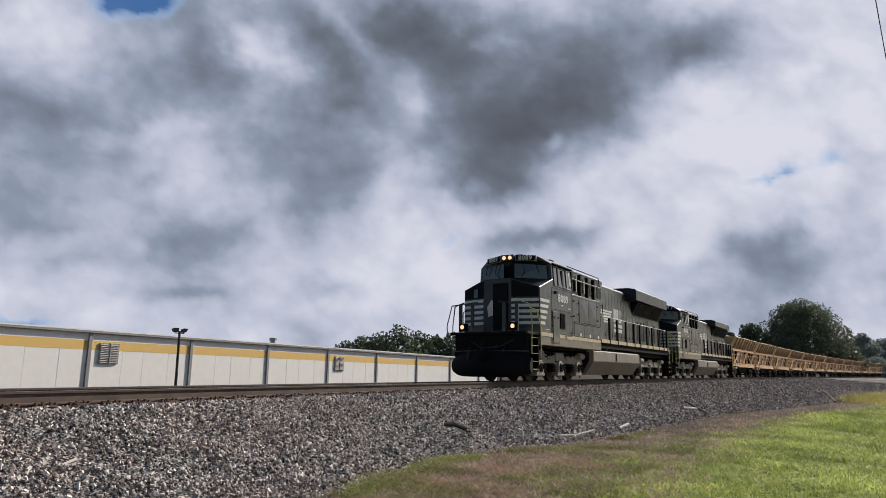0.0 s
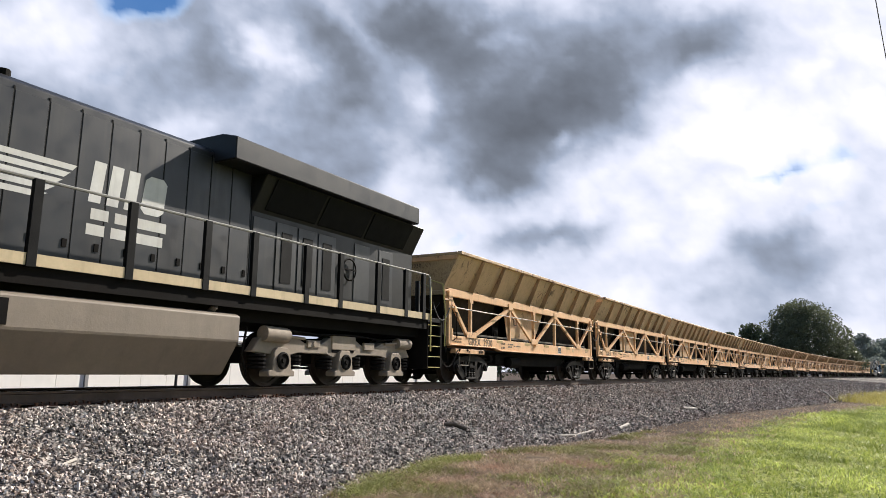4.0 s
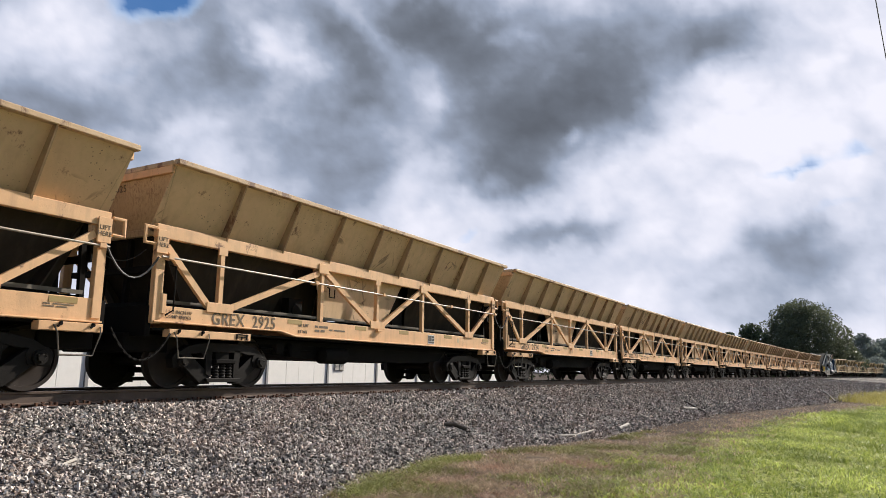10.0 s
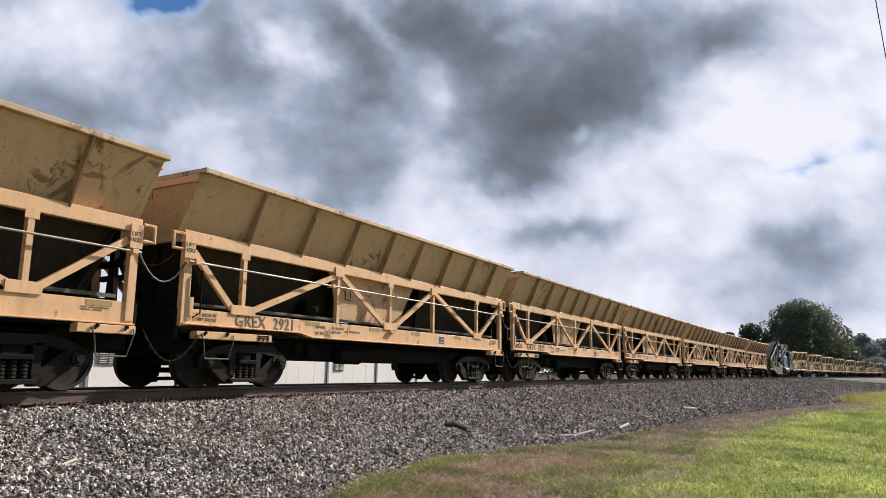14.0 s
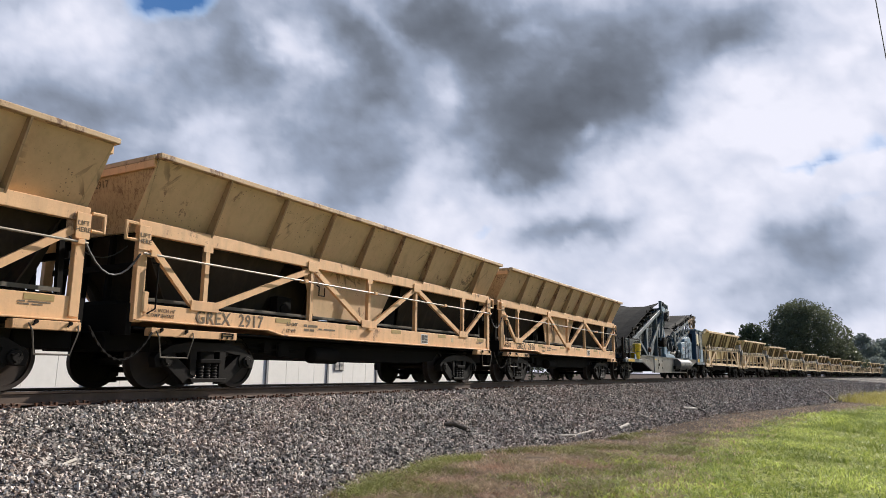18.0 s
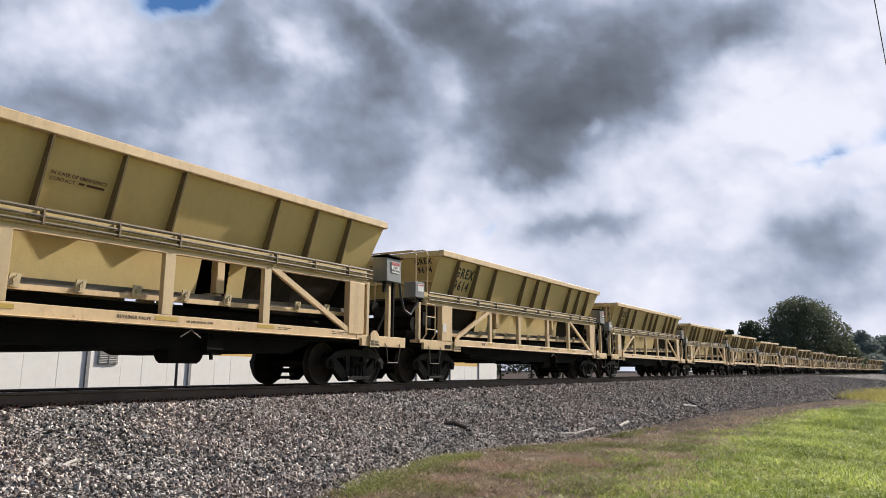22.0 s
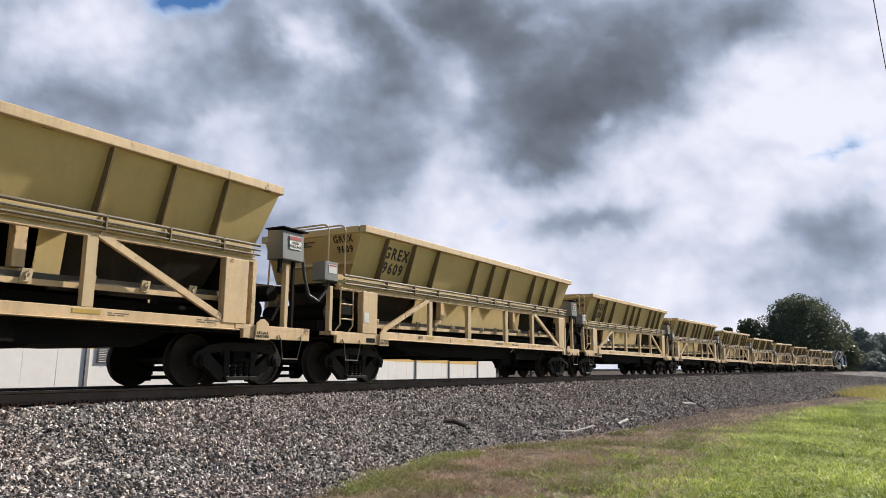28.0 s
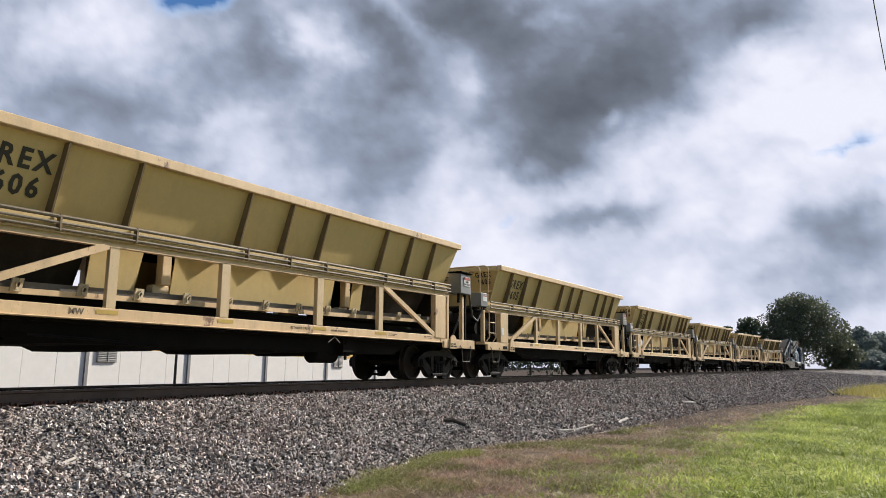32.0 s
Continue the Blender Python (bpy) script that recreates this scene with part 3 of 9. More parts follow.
def toe(s):
    """How far from the track's middle the ballast ends."""
    return float(toe_line(s)) + 0.12 * noise.noise((s * 0.8, 0.3, 0))


GROUND_Z = -1.2
BED_Z = -0.285


def ballast_top(s, y):
    """Height of the ballast's surface y metres from the track's middle, near side."""
    if y > -1.8:
        return BED_Z
    return BED_Z + (GROUND_Z - 0.02 - BED_Z) * (y + 1.8) / (toe(s) + 1.8) + hump(s, y)


def hump(s, y):
    """Humps and hollows that the loose stone lies in."""
    if not -14 < s < 60:
        return 0.0
    fade = min(1.0, max(0.0, (-1.9 - y) / 0.5))
    return fade * (0.065 * noise.noise((s * 0.9, y * 1.3, 7.0)) + 0.035 * noise.noise((s * 2.3, y * 2.6, 2.0)))


def ground():
    xs = [-2400, -900, -300, -100, -40, -15, *range(-5, 60, 1), 65, 75, 90, 110, 140, 180, 240, 340, 600, 1200, 2450]
    ys = [-2400, -900, -300, -100, -50, -30, *[-20 + 0.5 * i for i in range(0, 41)], 5, 12, 20, 40, 80, 160, 400, 1000, 2450]
    vs = [(x, y, GROUND_Z + (0.025 * noise.noise((x * 0.35, y * 0.35, 0)) if abs(x) < 62 and -21 < y < 1 else 0)) for y in ys for x in xs]
    n = len(xs)
    fs = [(j * n + i, j * n + i + 1, (j + 1) * n + i + 1, (j + 1) * n + i) for j in range(len(ys) - 1) for i in range(n - 1)]
    me = bpy.data.meshes.new("ground")
    me.from_pydata(vs, [], fs)
    me.shade_smooth()
    m, nt, b = node_mat("grass_and_bare_soil")
    co = nt.nodes.new("ShaderNodeTexCoord").outputs["Object"]
    sp = nt.nodes.new("ShaderNodeSeparateXYZ")
    nt.links.new(co, sp.inputs[0])
    # the dead strip along the ballast gives way to green turf further out
    edge = maths(nt, "ADD", maths(nt, "MULTIPLY", maths(nt, "MAXIMUM", maths(nt, "SUBTRACT", sp.outputs["X"], 14.0), 0.0), -0.05), -7.7)
    edge = maths(nt, "ADD", edge, maths(nt, "MULTIPLY", maths(nt, "MAXIMUM", maths(nt, "SUBTRACT", sp.outputs["X"], 27.0), 0.0), -0.15))
    edge = maths(nt, "SUBTRACT", edge, maths(nt, "MULTIPLY", maths(nt, "POWER", maths(nt, "MAXIMUM", maths(nt, "SUBTRACT", sp.outputs["X"], BEND), 0.0), 2.0), CURVE / 2))
    dist = maths(nt, "SUBTRACT", edge, sp.outputs["Y"])
    wob = maths(nt, "MULTIPLY", maths(nt, "SUBTRACT", tex_noise(nt, co, 0.9, 6.0, 0.7), 0.5), 2.2)
    green = ramp(nt, maths(nt, "ADD", dist, wob), -0.3, 1.2)
    turf = blend(nt, ramp(nt, tex_noise(nt, co, 1.4, 6.0, 0.7), 0.35, 0.7), (0.16, 0.20, 0.04), (0.34, 0.36, 0.09))
    turf = blend(nt, ramp(nt, tex_noise(nt, co, 22.0, 3.0, 0.7), 0.40, 0.60), turf, (0.34, 0.35, 0.09))
    turf = blend(nt, maths(nt, "MULTIPLY", ramp(nt, tex_noise(nt, co, 9.0, 4.0, 0.75), 0.48, 0.62), 0.8), turf, (0.03, 0.042, 0.012))
    turf = blend(nt, maths(nt, "MULTIPLY", ramp(nt, tex_noise(nt, co, 0.55, 3.0, 0.6), 0.52, 0.68), 0.6), turf, (0.06, 0.085, 0.02))
    soil = blend(nt, ramp(nt, tex_noise(nt, co, 2.0, 7.0, 0.7), 0.35, 0.7), (0.085, 0.062, 0.046), (0.27, 0.20, 0.135))
    # a strip of darker bare soil further along the bank
    dark_soil = maths(nt, "MULTIPLY", ramp(nt, maths(nt, "ADD", sp.outputs["X"], maths(nt, "MULTIPLY", wob, 3.0)), 13.0, 18.0), 0.85)
    soil = blend(nt, dark_soil, soil, (0.052, 0.036, 0.030))
    c = blend(nt, green, soil, turf)
    nt.links.new(c, b.inputs["Base Color"])
    b.inputs["Roughness"].default_value, b.inputs["Specular IOR Level"].default_value = 0.95, 0.08
    bn = nt.nodes.new("ShaderNodeBump")
    bn.inputs["Strength"].default_value, bn.inputs["Distance"].default_value = 0.6, 0.05
    nt.links.new(tex_noise(nt, co, 16.0, 8.0, 0.7), bn.inputs["Height"])
    nt.links.new(bn.outputs[0], b.inputs["Normal"])
    me.materials.append(m)
    return tagged(new("ground", me), "patchy green turf with a dead brown strip", "ground", kind="structure")


def stations(a, b, near, far_step):
    s, out = a, []
    while s < b:
        out.append(s)
        s += near if -8 < s < 60 else far_step
    return out + [b]


def ballast():
    """The stone bed under the track, a swept mound."""
    ss = stations(-80, 420, 0.6, 5.0)
    vs, rows_ = [], 0
    for s in ss:
        ring = [(toe(s), GROUND_Z - 0.08)] + [(y, ballast_top(s, y)) for y in [toe(s) + (-1.8 - toe(s)) * k / 8 for k in range(1, 9)]]
        ring += [(-1.3, BED_Z), (0, BED_Z), (1.3, BED_Z), (1.8, BED_Z), (3.6, GROUND_Z - 0.05)]
        rows_ = len(ring)
        for y, z in ring:
            j = 0.03 * noise.noise((s * 3, y * 3, 0)) if -8 < s < 60 else 0
            vs.append(beside(s, y, z + j))
    fs = [(i * rows_ + j, (i + 1) * rows_ + j, (i + 1) * rows_ + j + 1, i * rows_ + j + 1) for i in range(len(ss) - 1) for j in range(rows_ - 1)]
    me = bpy.data.meshes.new("ballast_bed")
    me.from_pydata(vs, [], fs)
    me.shade_smooth()
    m, nt, b = node_mat("crushed_stone_bed")
    co = nt.nodes.new("ShaderNodeTexCoord").outputs["Object"]
    vo = nt.nodes.new("ShaderNodeTexVoronoi")
    vo.inputs["Scale"].default_value = 22.0
    nt.links.new(co, vo.inputs["Vector"])
    g = nt.nodes.new("ShaderNodeSeparateXYZ")
    nt.links.new(vo.outputs["Color"], g.inputs[0])
    c = blend(nt, g.outputs["X"], (0.035, 0.031, 0.029), (0.40, 0.365, 0.335))
    c = blend(nt, maths(nt, "MULTIPLY", ramp(nt, tex_noise(nt, co, 0.5, 4.0), 0.4, 0.7), 0.3), c, (0.07, 0.055, 0.046))
    nt.links.new(c, b.inputs["Base Color"])
    b.inputs["Roughness"].default_value, b.inputs["Specular IOR Level"].default_value = 0.95, 0.08
    bn = nt.nodes.new("ShaderNodeBump")
    bn.inputs["Strength"].default_value, bn.inputs["Distance"].default_value = 1.0, 0.06
    nt.links.new(vo.outputs["Distance"], bn.inputs["Height"])
    nt.links.new(bn.outputs[0], b.inputs["Normal"])
    me.materials.append(m)
    return tagged(new("ballast_bed", me), "mound of crushed grey stone under the track", "ballast", kind="structure")


def swept(profile, offset, a, b, closed=True):
    """A profile of (y, z) swept along the track at a sideways offset."""
    ss = stations(a, b, 1.0, 4.0)
    n, vs, fs = len(profile), [], []
    for s in ss:
        vs += [beside(s, offset + y, z) for y, z in profile]
    m = n if closed else n - 1
    fs = [(i * n + j, (i + 1) * n + j, (i + 1) * n + (j + 1) % n, i * n + (j + 1) % n) for i in range(len(ss) - 1) for j in range(m)]
    return Geo().add(vs, fs)


def track():
    root = tagged(new("railway_track"), "rusty steel rails spiked to wooden ties", "railway track", kind="structure")
    root.location.z = -0.033
    web = [(-0.07, -0.185), (0.07, -0.185), (0.07, -0.172), (0.012, -0.155), (0.009, -0.045), (0.034, -0.034), (0.036, -0.004), (0.030, -0.001),
           (-0.030, -0.001), (-0.036, -0.004), (-0.034, -0.034), (-0.009, -0.045), (-0.012, -0.155), (-0.07, -0.172)]
    for side in (-0.7525, 0.7525):
        rail = part("rail", swept(web, side, -80, 420), RAIL_RUST, root, "rusty brown steel rail")
        part("rail_head", swept([(-0.030, -0.002), (-0.026, 0.0), (0.026, 0.0), (0.030, -0.002)], side, -80, 420, closed=False), RAIL_TOP, rail,
             "polished running surface")
    tie_me = Geo().box(-0.115, 0.115, -1.3, 1.3, -0.38, -0.2).mesh("tie", 0.012)
    tie_me.materials.append(TIE_WOOD)
    plate = Geo()
    for side in (-0.7525, 0.7525):
        plate.box(-0.1, 0.1, side - 0.17, side + 0.17, -0.2, -0.186)
        for dx, dy in ((-0.06, -0.095), (0.06, -0.09), (-0.05, 0.095), (0.06, 0.09)):
            plate.box(dx - 0.011, dx + 0.011, side + dy - 0.011, side + dy + 0.011, -0.187, -0.155)
            plate.box(dx - 0.018, dx + 0.018, side + dy - 0.02, side + dy + 0.018, -0.158, -0.142)
        for dx in (-0.145, 0.145):
            plate.box(dx - 0.018, dx + 0.018, side - 0.1, side + 0.1, -0.23, -0.188)
            plate.box(dx - 0.018, dx + 0.018, side - 0.105, side - 0.06, -0.19, -0.155)
    plate_me = plate.mesh("tie_plate")
    plate_me.materials.append(PLATE_RUST)
    s, rng = -4.0, random.Random(5)
    while s < 135:
        p, a = way(s)
        t = part("tie", tie_me, TIE_WOOD, root)
        t.matrix_basis = Matrix.Translation((p.x, p.y, rng.uniform(-0.012, 0))) @ Matrix.Rotation(a + rng.uniform(-0.02, 0.02), 4, "Z")
        part("tie_plate", plate_me, PLATE_RUST, t, "rusty plates and spikes")
        s += 0.53
    return root


WALL_Y = 27.0


def building():
    """A long low warehouse of white panels with a yellow band."""
    root = tagged(new("warehouse"), "long white panelled warehouse with a yellow band", "building", kind="")
    root.matrix_basis = Matrix.Translation((25.8, WALL_Y, 0)) @ Matrix.Rotation(radians(0.68), 4, "Y")
    x0, x1 = -52.0, 57.6
    z0, zb0, zb1, z1 = -1.9, 1.33, 1.86, 2.36
    posts = [7.44 * i for i in range(-7, 8)]
    body = Geo().box(x0, x1, 0.10, 22.0, z0, z1 - 0.02)
    wall = part("wall", body, WALL_WHITE, root, "white metal wall body")
    rng = random.Random(3)
    for a in posts[:-1]:
        cuts = [a + 0.11] + [a + 7.44 * f for f in (0.3, 0.5, 0.76)] + [a + 7.33]
        for p, q in zip(cuts, cuts[1:]):
            part("panel", Geo().box(p + 0.012, q - 0.012, 0.06 + rng.uniform(0, 0.008), 0.14, z0, zb0), WALL_WHITE, wall)
        part("band_panel", Geo().box(a + 0.11, a + 7.33, 0.058, 0.14, zb0 + 0.004, zb1), WALL_YELLOW, wall, "yellow painted band")
        part("top_panel", Geo().box(a + 0.11, a + 7.33, 0.06, 0.14, zb1 + 0.004, z1 - 0.09), WALL_WHITE, wall)
    for a in posts:
        part("wall_post", Geo().box(a - 0.10, a + 0.10, -0.04, 0.12, z0, z1 - 0.06), WALL_GREY, root, "grey downpipe post")
    part("gutter", Geo().box(x0 - 0.1, x1 + 0.1, -0.14, 0.14, z1 - 0.075, z1 + 0.06), WALL_GREY, root, "grey eaves gutter", bevel=0.02)
    part("fascia", Geo().box(x0 - 0.1, x1 + 0.1, -0.145, -0.10, z1 + 0.062, z1 + 0.14), WALL_WHITE, root, "white roof edge")
    roof = Geo().hull8([(x0, -0.1, z1 + 0.05), (x1, -0.1, z1 + 0.05), (x1, 22, z1 + 0.25), (x0, 22, z1 + 0.25)],
                       [(x0, -0.1, z1 + 0.10), (x1, -0.1, z1 + 0.10), (x1, 22, z1 + 0.35), (x0, 22, z1 + 0.35)])
    part("roof", roof, WALL_GREY, root, "low pitched metal roof")
    for lx in (0.68, 23.3):
        lou = part("louvre", Geo().box(lx - 0.05, lx + 1.25, -0.02, 0.055, 0.55, 1.75), WALL_GREY, root, "grey wall louvre")
        for k in range(11):
            z = 0.60 + k * 0.103
            part("slat", Geo().hull8([(lx, -0.06, z), (lx + 1.2, -0.06, z), (lx + 1.2, -0.05, z + 0.015), (lx, -0.05, z + 0.015)],
                                     [(lx, 0.0, z + 0.07), (lx + 1.2, 0.0, z + 0.07), (lx + 1.2, 0.01, z + 0.085), (lx, 0.01, z + 0.085)]), WALL_SEAM, lou)
        part("mullion", Geo().box(lx + 0.61, lx + 0.67, -0.075, 0.0, 0.55, 1.75), WALL_GREY, lou)
    vent = Geo().cyl((18.6, 3, z1), (18.6, 3, z1 + 0.55), 0.16, 10).cyl((18.6, 3, z1 + 0.5), (18.6, 3, z1 + 0.75), 0.3, 10)
    part("roof_vent", vent, WALL_GREY, root, "galvanised roof vent")
    return root


def flood_pole():
    root = tagged(new("floodlight_pole"), "black pole with two floodlights before the warehouse", "lamp post")
    root.location = (29.6, 24.0, GROUND_Z)
    part("pole", Geo().cyl((0, 0, 0), (0, 0, 3.75), 0.09, 10, 0.07), POLE_BLACK, root, smooth=True)
    part("cross_arm", Geo().beam((-0.35, 0, 3.62), (0.35, 0, 3.62), 0.05, 0.05), POLE_BLACK, root)
    for sgn in (-1, 1):
        part("floodlight", Geo().hull8([(sgn * 0.28 - 0.13, -0.1, 3.70), (sgn * 0.28 + 0.13, -0.1, 3.70), (sgn * 0.28 + 0.13, 0.1, 3.66), (sgn * 0.28 - 0.13, 0.1, 3.66)],
                                       [(sgn * 0.36 - 0.17, -0.16, 3.92), (sgn * 0.36 + 0.17, -0.16, 3.92), (sgn * 0.36 + 0.17, 0.12, 3.86), (sgn * 0.36 - 0.17, 0.12, 3.86)]),
             POLE_BLACK, root, "black floodlight head")
    return root


def place(az, dist, z=GROUND_Z):
    return Vector((EYE.x + dist * math.cos(radians(az)), EYE.y + dist * math.sin(radians(az)), z))


def leaf_cloud(rng, centres, count, size, flat=1.0):
    """Many small leaf clumps scattered in the outer shells of soft balls: (centre, radius)."""
    g = np.random.RandomState(rng.randint(0, 10 ** 6))
    vol = np.array([r * r for _, r in centres])
    pick = g.choice(len(centres), count, p=vol / vol.sum())
    c = np.array([tuple(p) for p, _ in centres])[pick]
    r = np.array([q for _, q in centres])[pick]
    d = g.normal(size=(count, 3))
    d /= np.linalg.norm(d, axis=1)[:, None]
    p = c + d * (r * (0.55 + 0.5 * g.rand(count) ** 0.6))[:, None] * np.array([1, 1, flat])
    u = g.normal(size=(count, 3))
    u /= np.linalg.norm(u, axis=1)[:, None]
    w = np.cross(u, g.normal(size=(count, 3)))
    w /= np.linalg.norm(w, axis=1)[:, None]
    s = (size * (0.5 + g.rand(count)))[:, None]
    quad = np.stack([p - u * s, p + w * s * 0.6, p + u * s, p - w * s * 0.6], 1).reshape(-1, 3)
    me = bpy.data.meshes.new("crown")
    me.vertices.add(len(quad))
    me.vertices.foreach_set("co", quad.ravel())
    me.loops.add(len(quad))
    me.loops.foreach_set("vertex_index", np.arange(len(quad)))
    me.polygons.add(count)
    me.polygons.foreach_set("loop_start", np.arange(0, len(quad), 4))
    me.update(calc_edges=True)
    return me


def tree(name, at, height, width, seed, leaves, label, group="", count=5000, size=0.3, bare=0.18, pine=False, dome=False):
    rng = random.Random(seed)
    root = tagged(new(name), label, "tree", group)
    root.location = at
    tr = height * 0.022
    wood = Geo().cyl((0, 0, -0.1), (0.02 * height, 0, height * 0.45), tr, 9, tr * 0.6, caps=False)
    wood.cyl((0.02 * height, 0, height * 0.45), (0.01 * height, 0.01 * height, height * 0.86), tr * 0.6, 7, tr * 0.15)
    balls = []
    n = 34 if dome else 11 if pine else 26
    for i in range(n):
        a = i * 2.4 + rng.uniform(-0.4, 0.4)
        f = (i + 0.5) / n
        z = height * (bare + 0.10 + (0.80 - bare) * f)
        spread = math.sin(math.pi * (0.22 + 0.72 * f)) if not pine else (1.1 - 0.75 * f)
        if dome:
            spread = math.sqrt(max(0.05, 1 - ((f - 0.30) / 0.72) ** 2))
        rad = width * 0.5 * spread * rng.uniform(0.42, 0.78)
        c = Vector((rad * math.cos(a), rad * math.sin(a), z))
        wood.cyl((0.012 * height, 0, z * 0.72), c, tr * 0.3, 5, tr * 0.08, caps=False)
        balls.append((c, width * rng.uniform(0.12, 0.21) * (0.55 + 0.45 * spread)))
    balls.append((Vector((0, 0, height * 0.86)), width * 0.17))
    balls.append((Vector((0, 0, height * 0.55)), width * 0.3))
    part("trunk", wood, BARK, root, "grey-brown trunk and limbs")
    part("crown", leaf_cloud(rng, balls, count, size, 0.85), leaves, root)
    return root


ground()
ballast()
track()
building()
flood_pole()
tree("oak_tree", place(1.45, 200), 20.4, 22.5, 11, LEAF_AUTUMN, "broad tree with dark green yellowing crown", count=30000, size=0.24, bare=0.16, dome=True)
tree("pine_tree", place(5.0, 192), 14.2, 13.5, 4, LEAF_DARK, "dark green pine with an open crown", "trees beyond the bend", 6500, 0.28, 0.2, True)
tree("pine_tree", place(6.4, 194), 13.0, 6.5, 14, LEAF_DARK, "dark green pine with an open crown", "trees beyond the bend", 4000, 0.28, 0.2, True)
tree("small_tree", place(-1.0, 205), 10.6, 11.5, 8, LEAF_AUTUMN, "small yellowing tree beside the broad tree", count=7000, size=0.30, bare=0.02)
tree("small_tree", place(3.2, 188), 7.5, 12.0, 9, LEAF_DARK, "low dark green tree at the wood's edge", count=6000, size=0.30, bare=0.0)
for i, (az, dist, h, w) in enumerate([(-2.3, 270, 15.5, 13), (-3.5, 285, 14.0, 15), (-4.8, 280, 15.5, 15), (-6.2, 290, 15, 16), (-1.9, 240, 6.5, 12), (-3.0, 245, 6, 13)]):
    tree("tree", place(az, dist), h, w, 30 + i, LEAF_FAR, "far green tree beyond the bend, paled for haze", "trees beyond the bend", 4500, 0.42, 0.02)
for i, (az, dist, h, w) in enumerate([(42.4, 120, 6.2, 4.5), (36.6, 125, 6.6, 7), (35.3, 120, 7.6, 6.5), (33.9, 118, 8.0, 8), (32.4, 116, 9.0, 9.5), (30.6, 120, 8.2, 8), (29.3, 122, 7.9, 7),
                                      (27.9, 122, 8.4, 8), (26.2, 125, 8.8, 9), (24.0, 124, 8.5, 9), (21.5, 126, 8.8, 10), (19, 128, 8.2, 10), (38.2, 128, 5.6, 5)]):
    tree("tree", place(az, dist), h, w, 60 + i, LEAF_DARK, "dark green tree behind the warehouse", "trees behind the warehouse", 1900, 0.26, 0.04)

# ---- running gear shared by the wagons ----
WHEEL_R, AXLE = 0.457, 0.889
MESH = {}


def shared(key, make, material, bevel=0.0, smooth=False):
    """One mesh for alike parts."""
    if key not in MESH:
        me = make().mesh(key, bevel, smooth)
        me.materials.append(material)
        MESH[key] = me
    return MESH[key]


def wheel_profile(r):
    return [(0.0, 0.07), (0.10, 0.07), (0.12, 0.05), (r * 0.55, 0.015), (r * 0.86, 0.03), (r * 0.87, 0.065), (r * 0.99, 0.07), (r, 0.055), (r * 1.01, -0.03), (r * 1.055, -0.05),
            (r * 1.05, -0.075), (r * 0.86, -0.07), (r * 0.85, -0.03), (r * 0.55, -0.02), (0.11, -0.06), (0.0, -0.06)]


def wheelset_mesh(r):
    g = Geo()
    p = wheel_profile(r)
    g.lathe([(a, -0.76 - b) for a, b in p], 32)
    g.lathe([(a, 0.76 + b) for a, b in p], 32)
    g.cyl((0, -1.0, 0), (0, 1.0, 0), 0.075, 12)
    return g


def coil(g, x, y, z0, z1, r, turns=5):
    prof, n = [], turns * 4
    for i in range(n + 1):
        prof.append((r * (1.0 if i % 4 in (1, 2) else 0.78), z0 + (z1 - z0) * i / n))
    g.lathe([(0.02, z0)] + prof + [(0.02, z1)], 10, "z", (x, y, 0))
    return g


def side_frame_geo(y):
    """The cast side frame of a freight truck: arched top, windows, spring pocket."""
    g = Geo()
    t, a = 0.085, y
    for s in (-1, 1):
        g.prism([(s * 1.06, 0.34), (s * 1.10, 0.50), (s * 1.02, 0.60), (s * 0.74, 0.60), (s * 0.70, 0.50), (s * 0.74, 0.36)], a - t, a + t)
        g.prism([(s * 0.98, 0.60), (s * 0.84, 0.36), (s * 0.46, 0.07), (s * 0.26, 0.07), (s * 0.28, 0.24), (s * 0.70, 0.56)], a - t * 0.8, a + t * 0.8)
        g.prism([(s * 0.40, 0.66), (s * 0.38, 0.24), (s * 0.25, 0.18), (s * 0.25, 0.66)], a - t, a + t)
        g.prism([(s * 0.66, 0.66), (s * 0.56, 0.66), (s * 0.40, 0.52), (s * 0.40, 0.62)], a - t * 0.7, a + t * 0.7)
        g.cyl((s * AXLE, a - t - 0.05, 0.457), (s * AXLE, a - t + 0.01, 0.457), 0.105, 14)
        g.cyl((s * AXLE, a - t - 0.075, 0.457), (s * AXLE, a - t - 0.045, 0.457), 0.06, 8)
        for k in range(3):
            b = k * 2.094 + 0.5
            g.cyl((s * AXLE + 0.062 * math.cos(b), a - t - 0.085, 0.457 + 0.062 * math.sin(b)), (s * AXLE + 0.062 * math.cos(b), a - t - 0.04, 0.457 + 0.062 * math.sin(b)), 0.018, 6)
    g.prism([(-1.0, 0.585), (-0.78, 0.71), (-0.4, 0.78), (0.4, 0.78), (0.78, 0.71), (1.0, 0.585), (0.62, 0.58), (0.42, 0.62), (-0.42, 0.62), (-0.62, 0.58)], a - t, a + t)
    g.prism([(-0.36, 0.10), (0.36, 0.10), (0.40, 0.17), (-0.40, 0.17)], a - t * 1.5, a + t * 1.5)
    return g


def spring_geo():
    return coil(Geo(), 0, -0.06, 0.17, 0.42, 0.068)


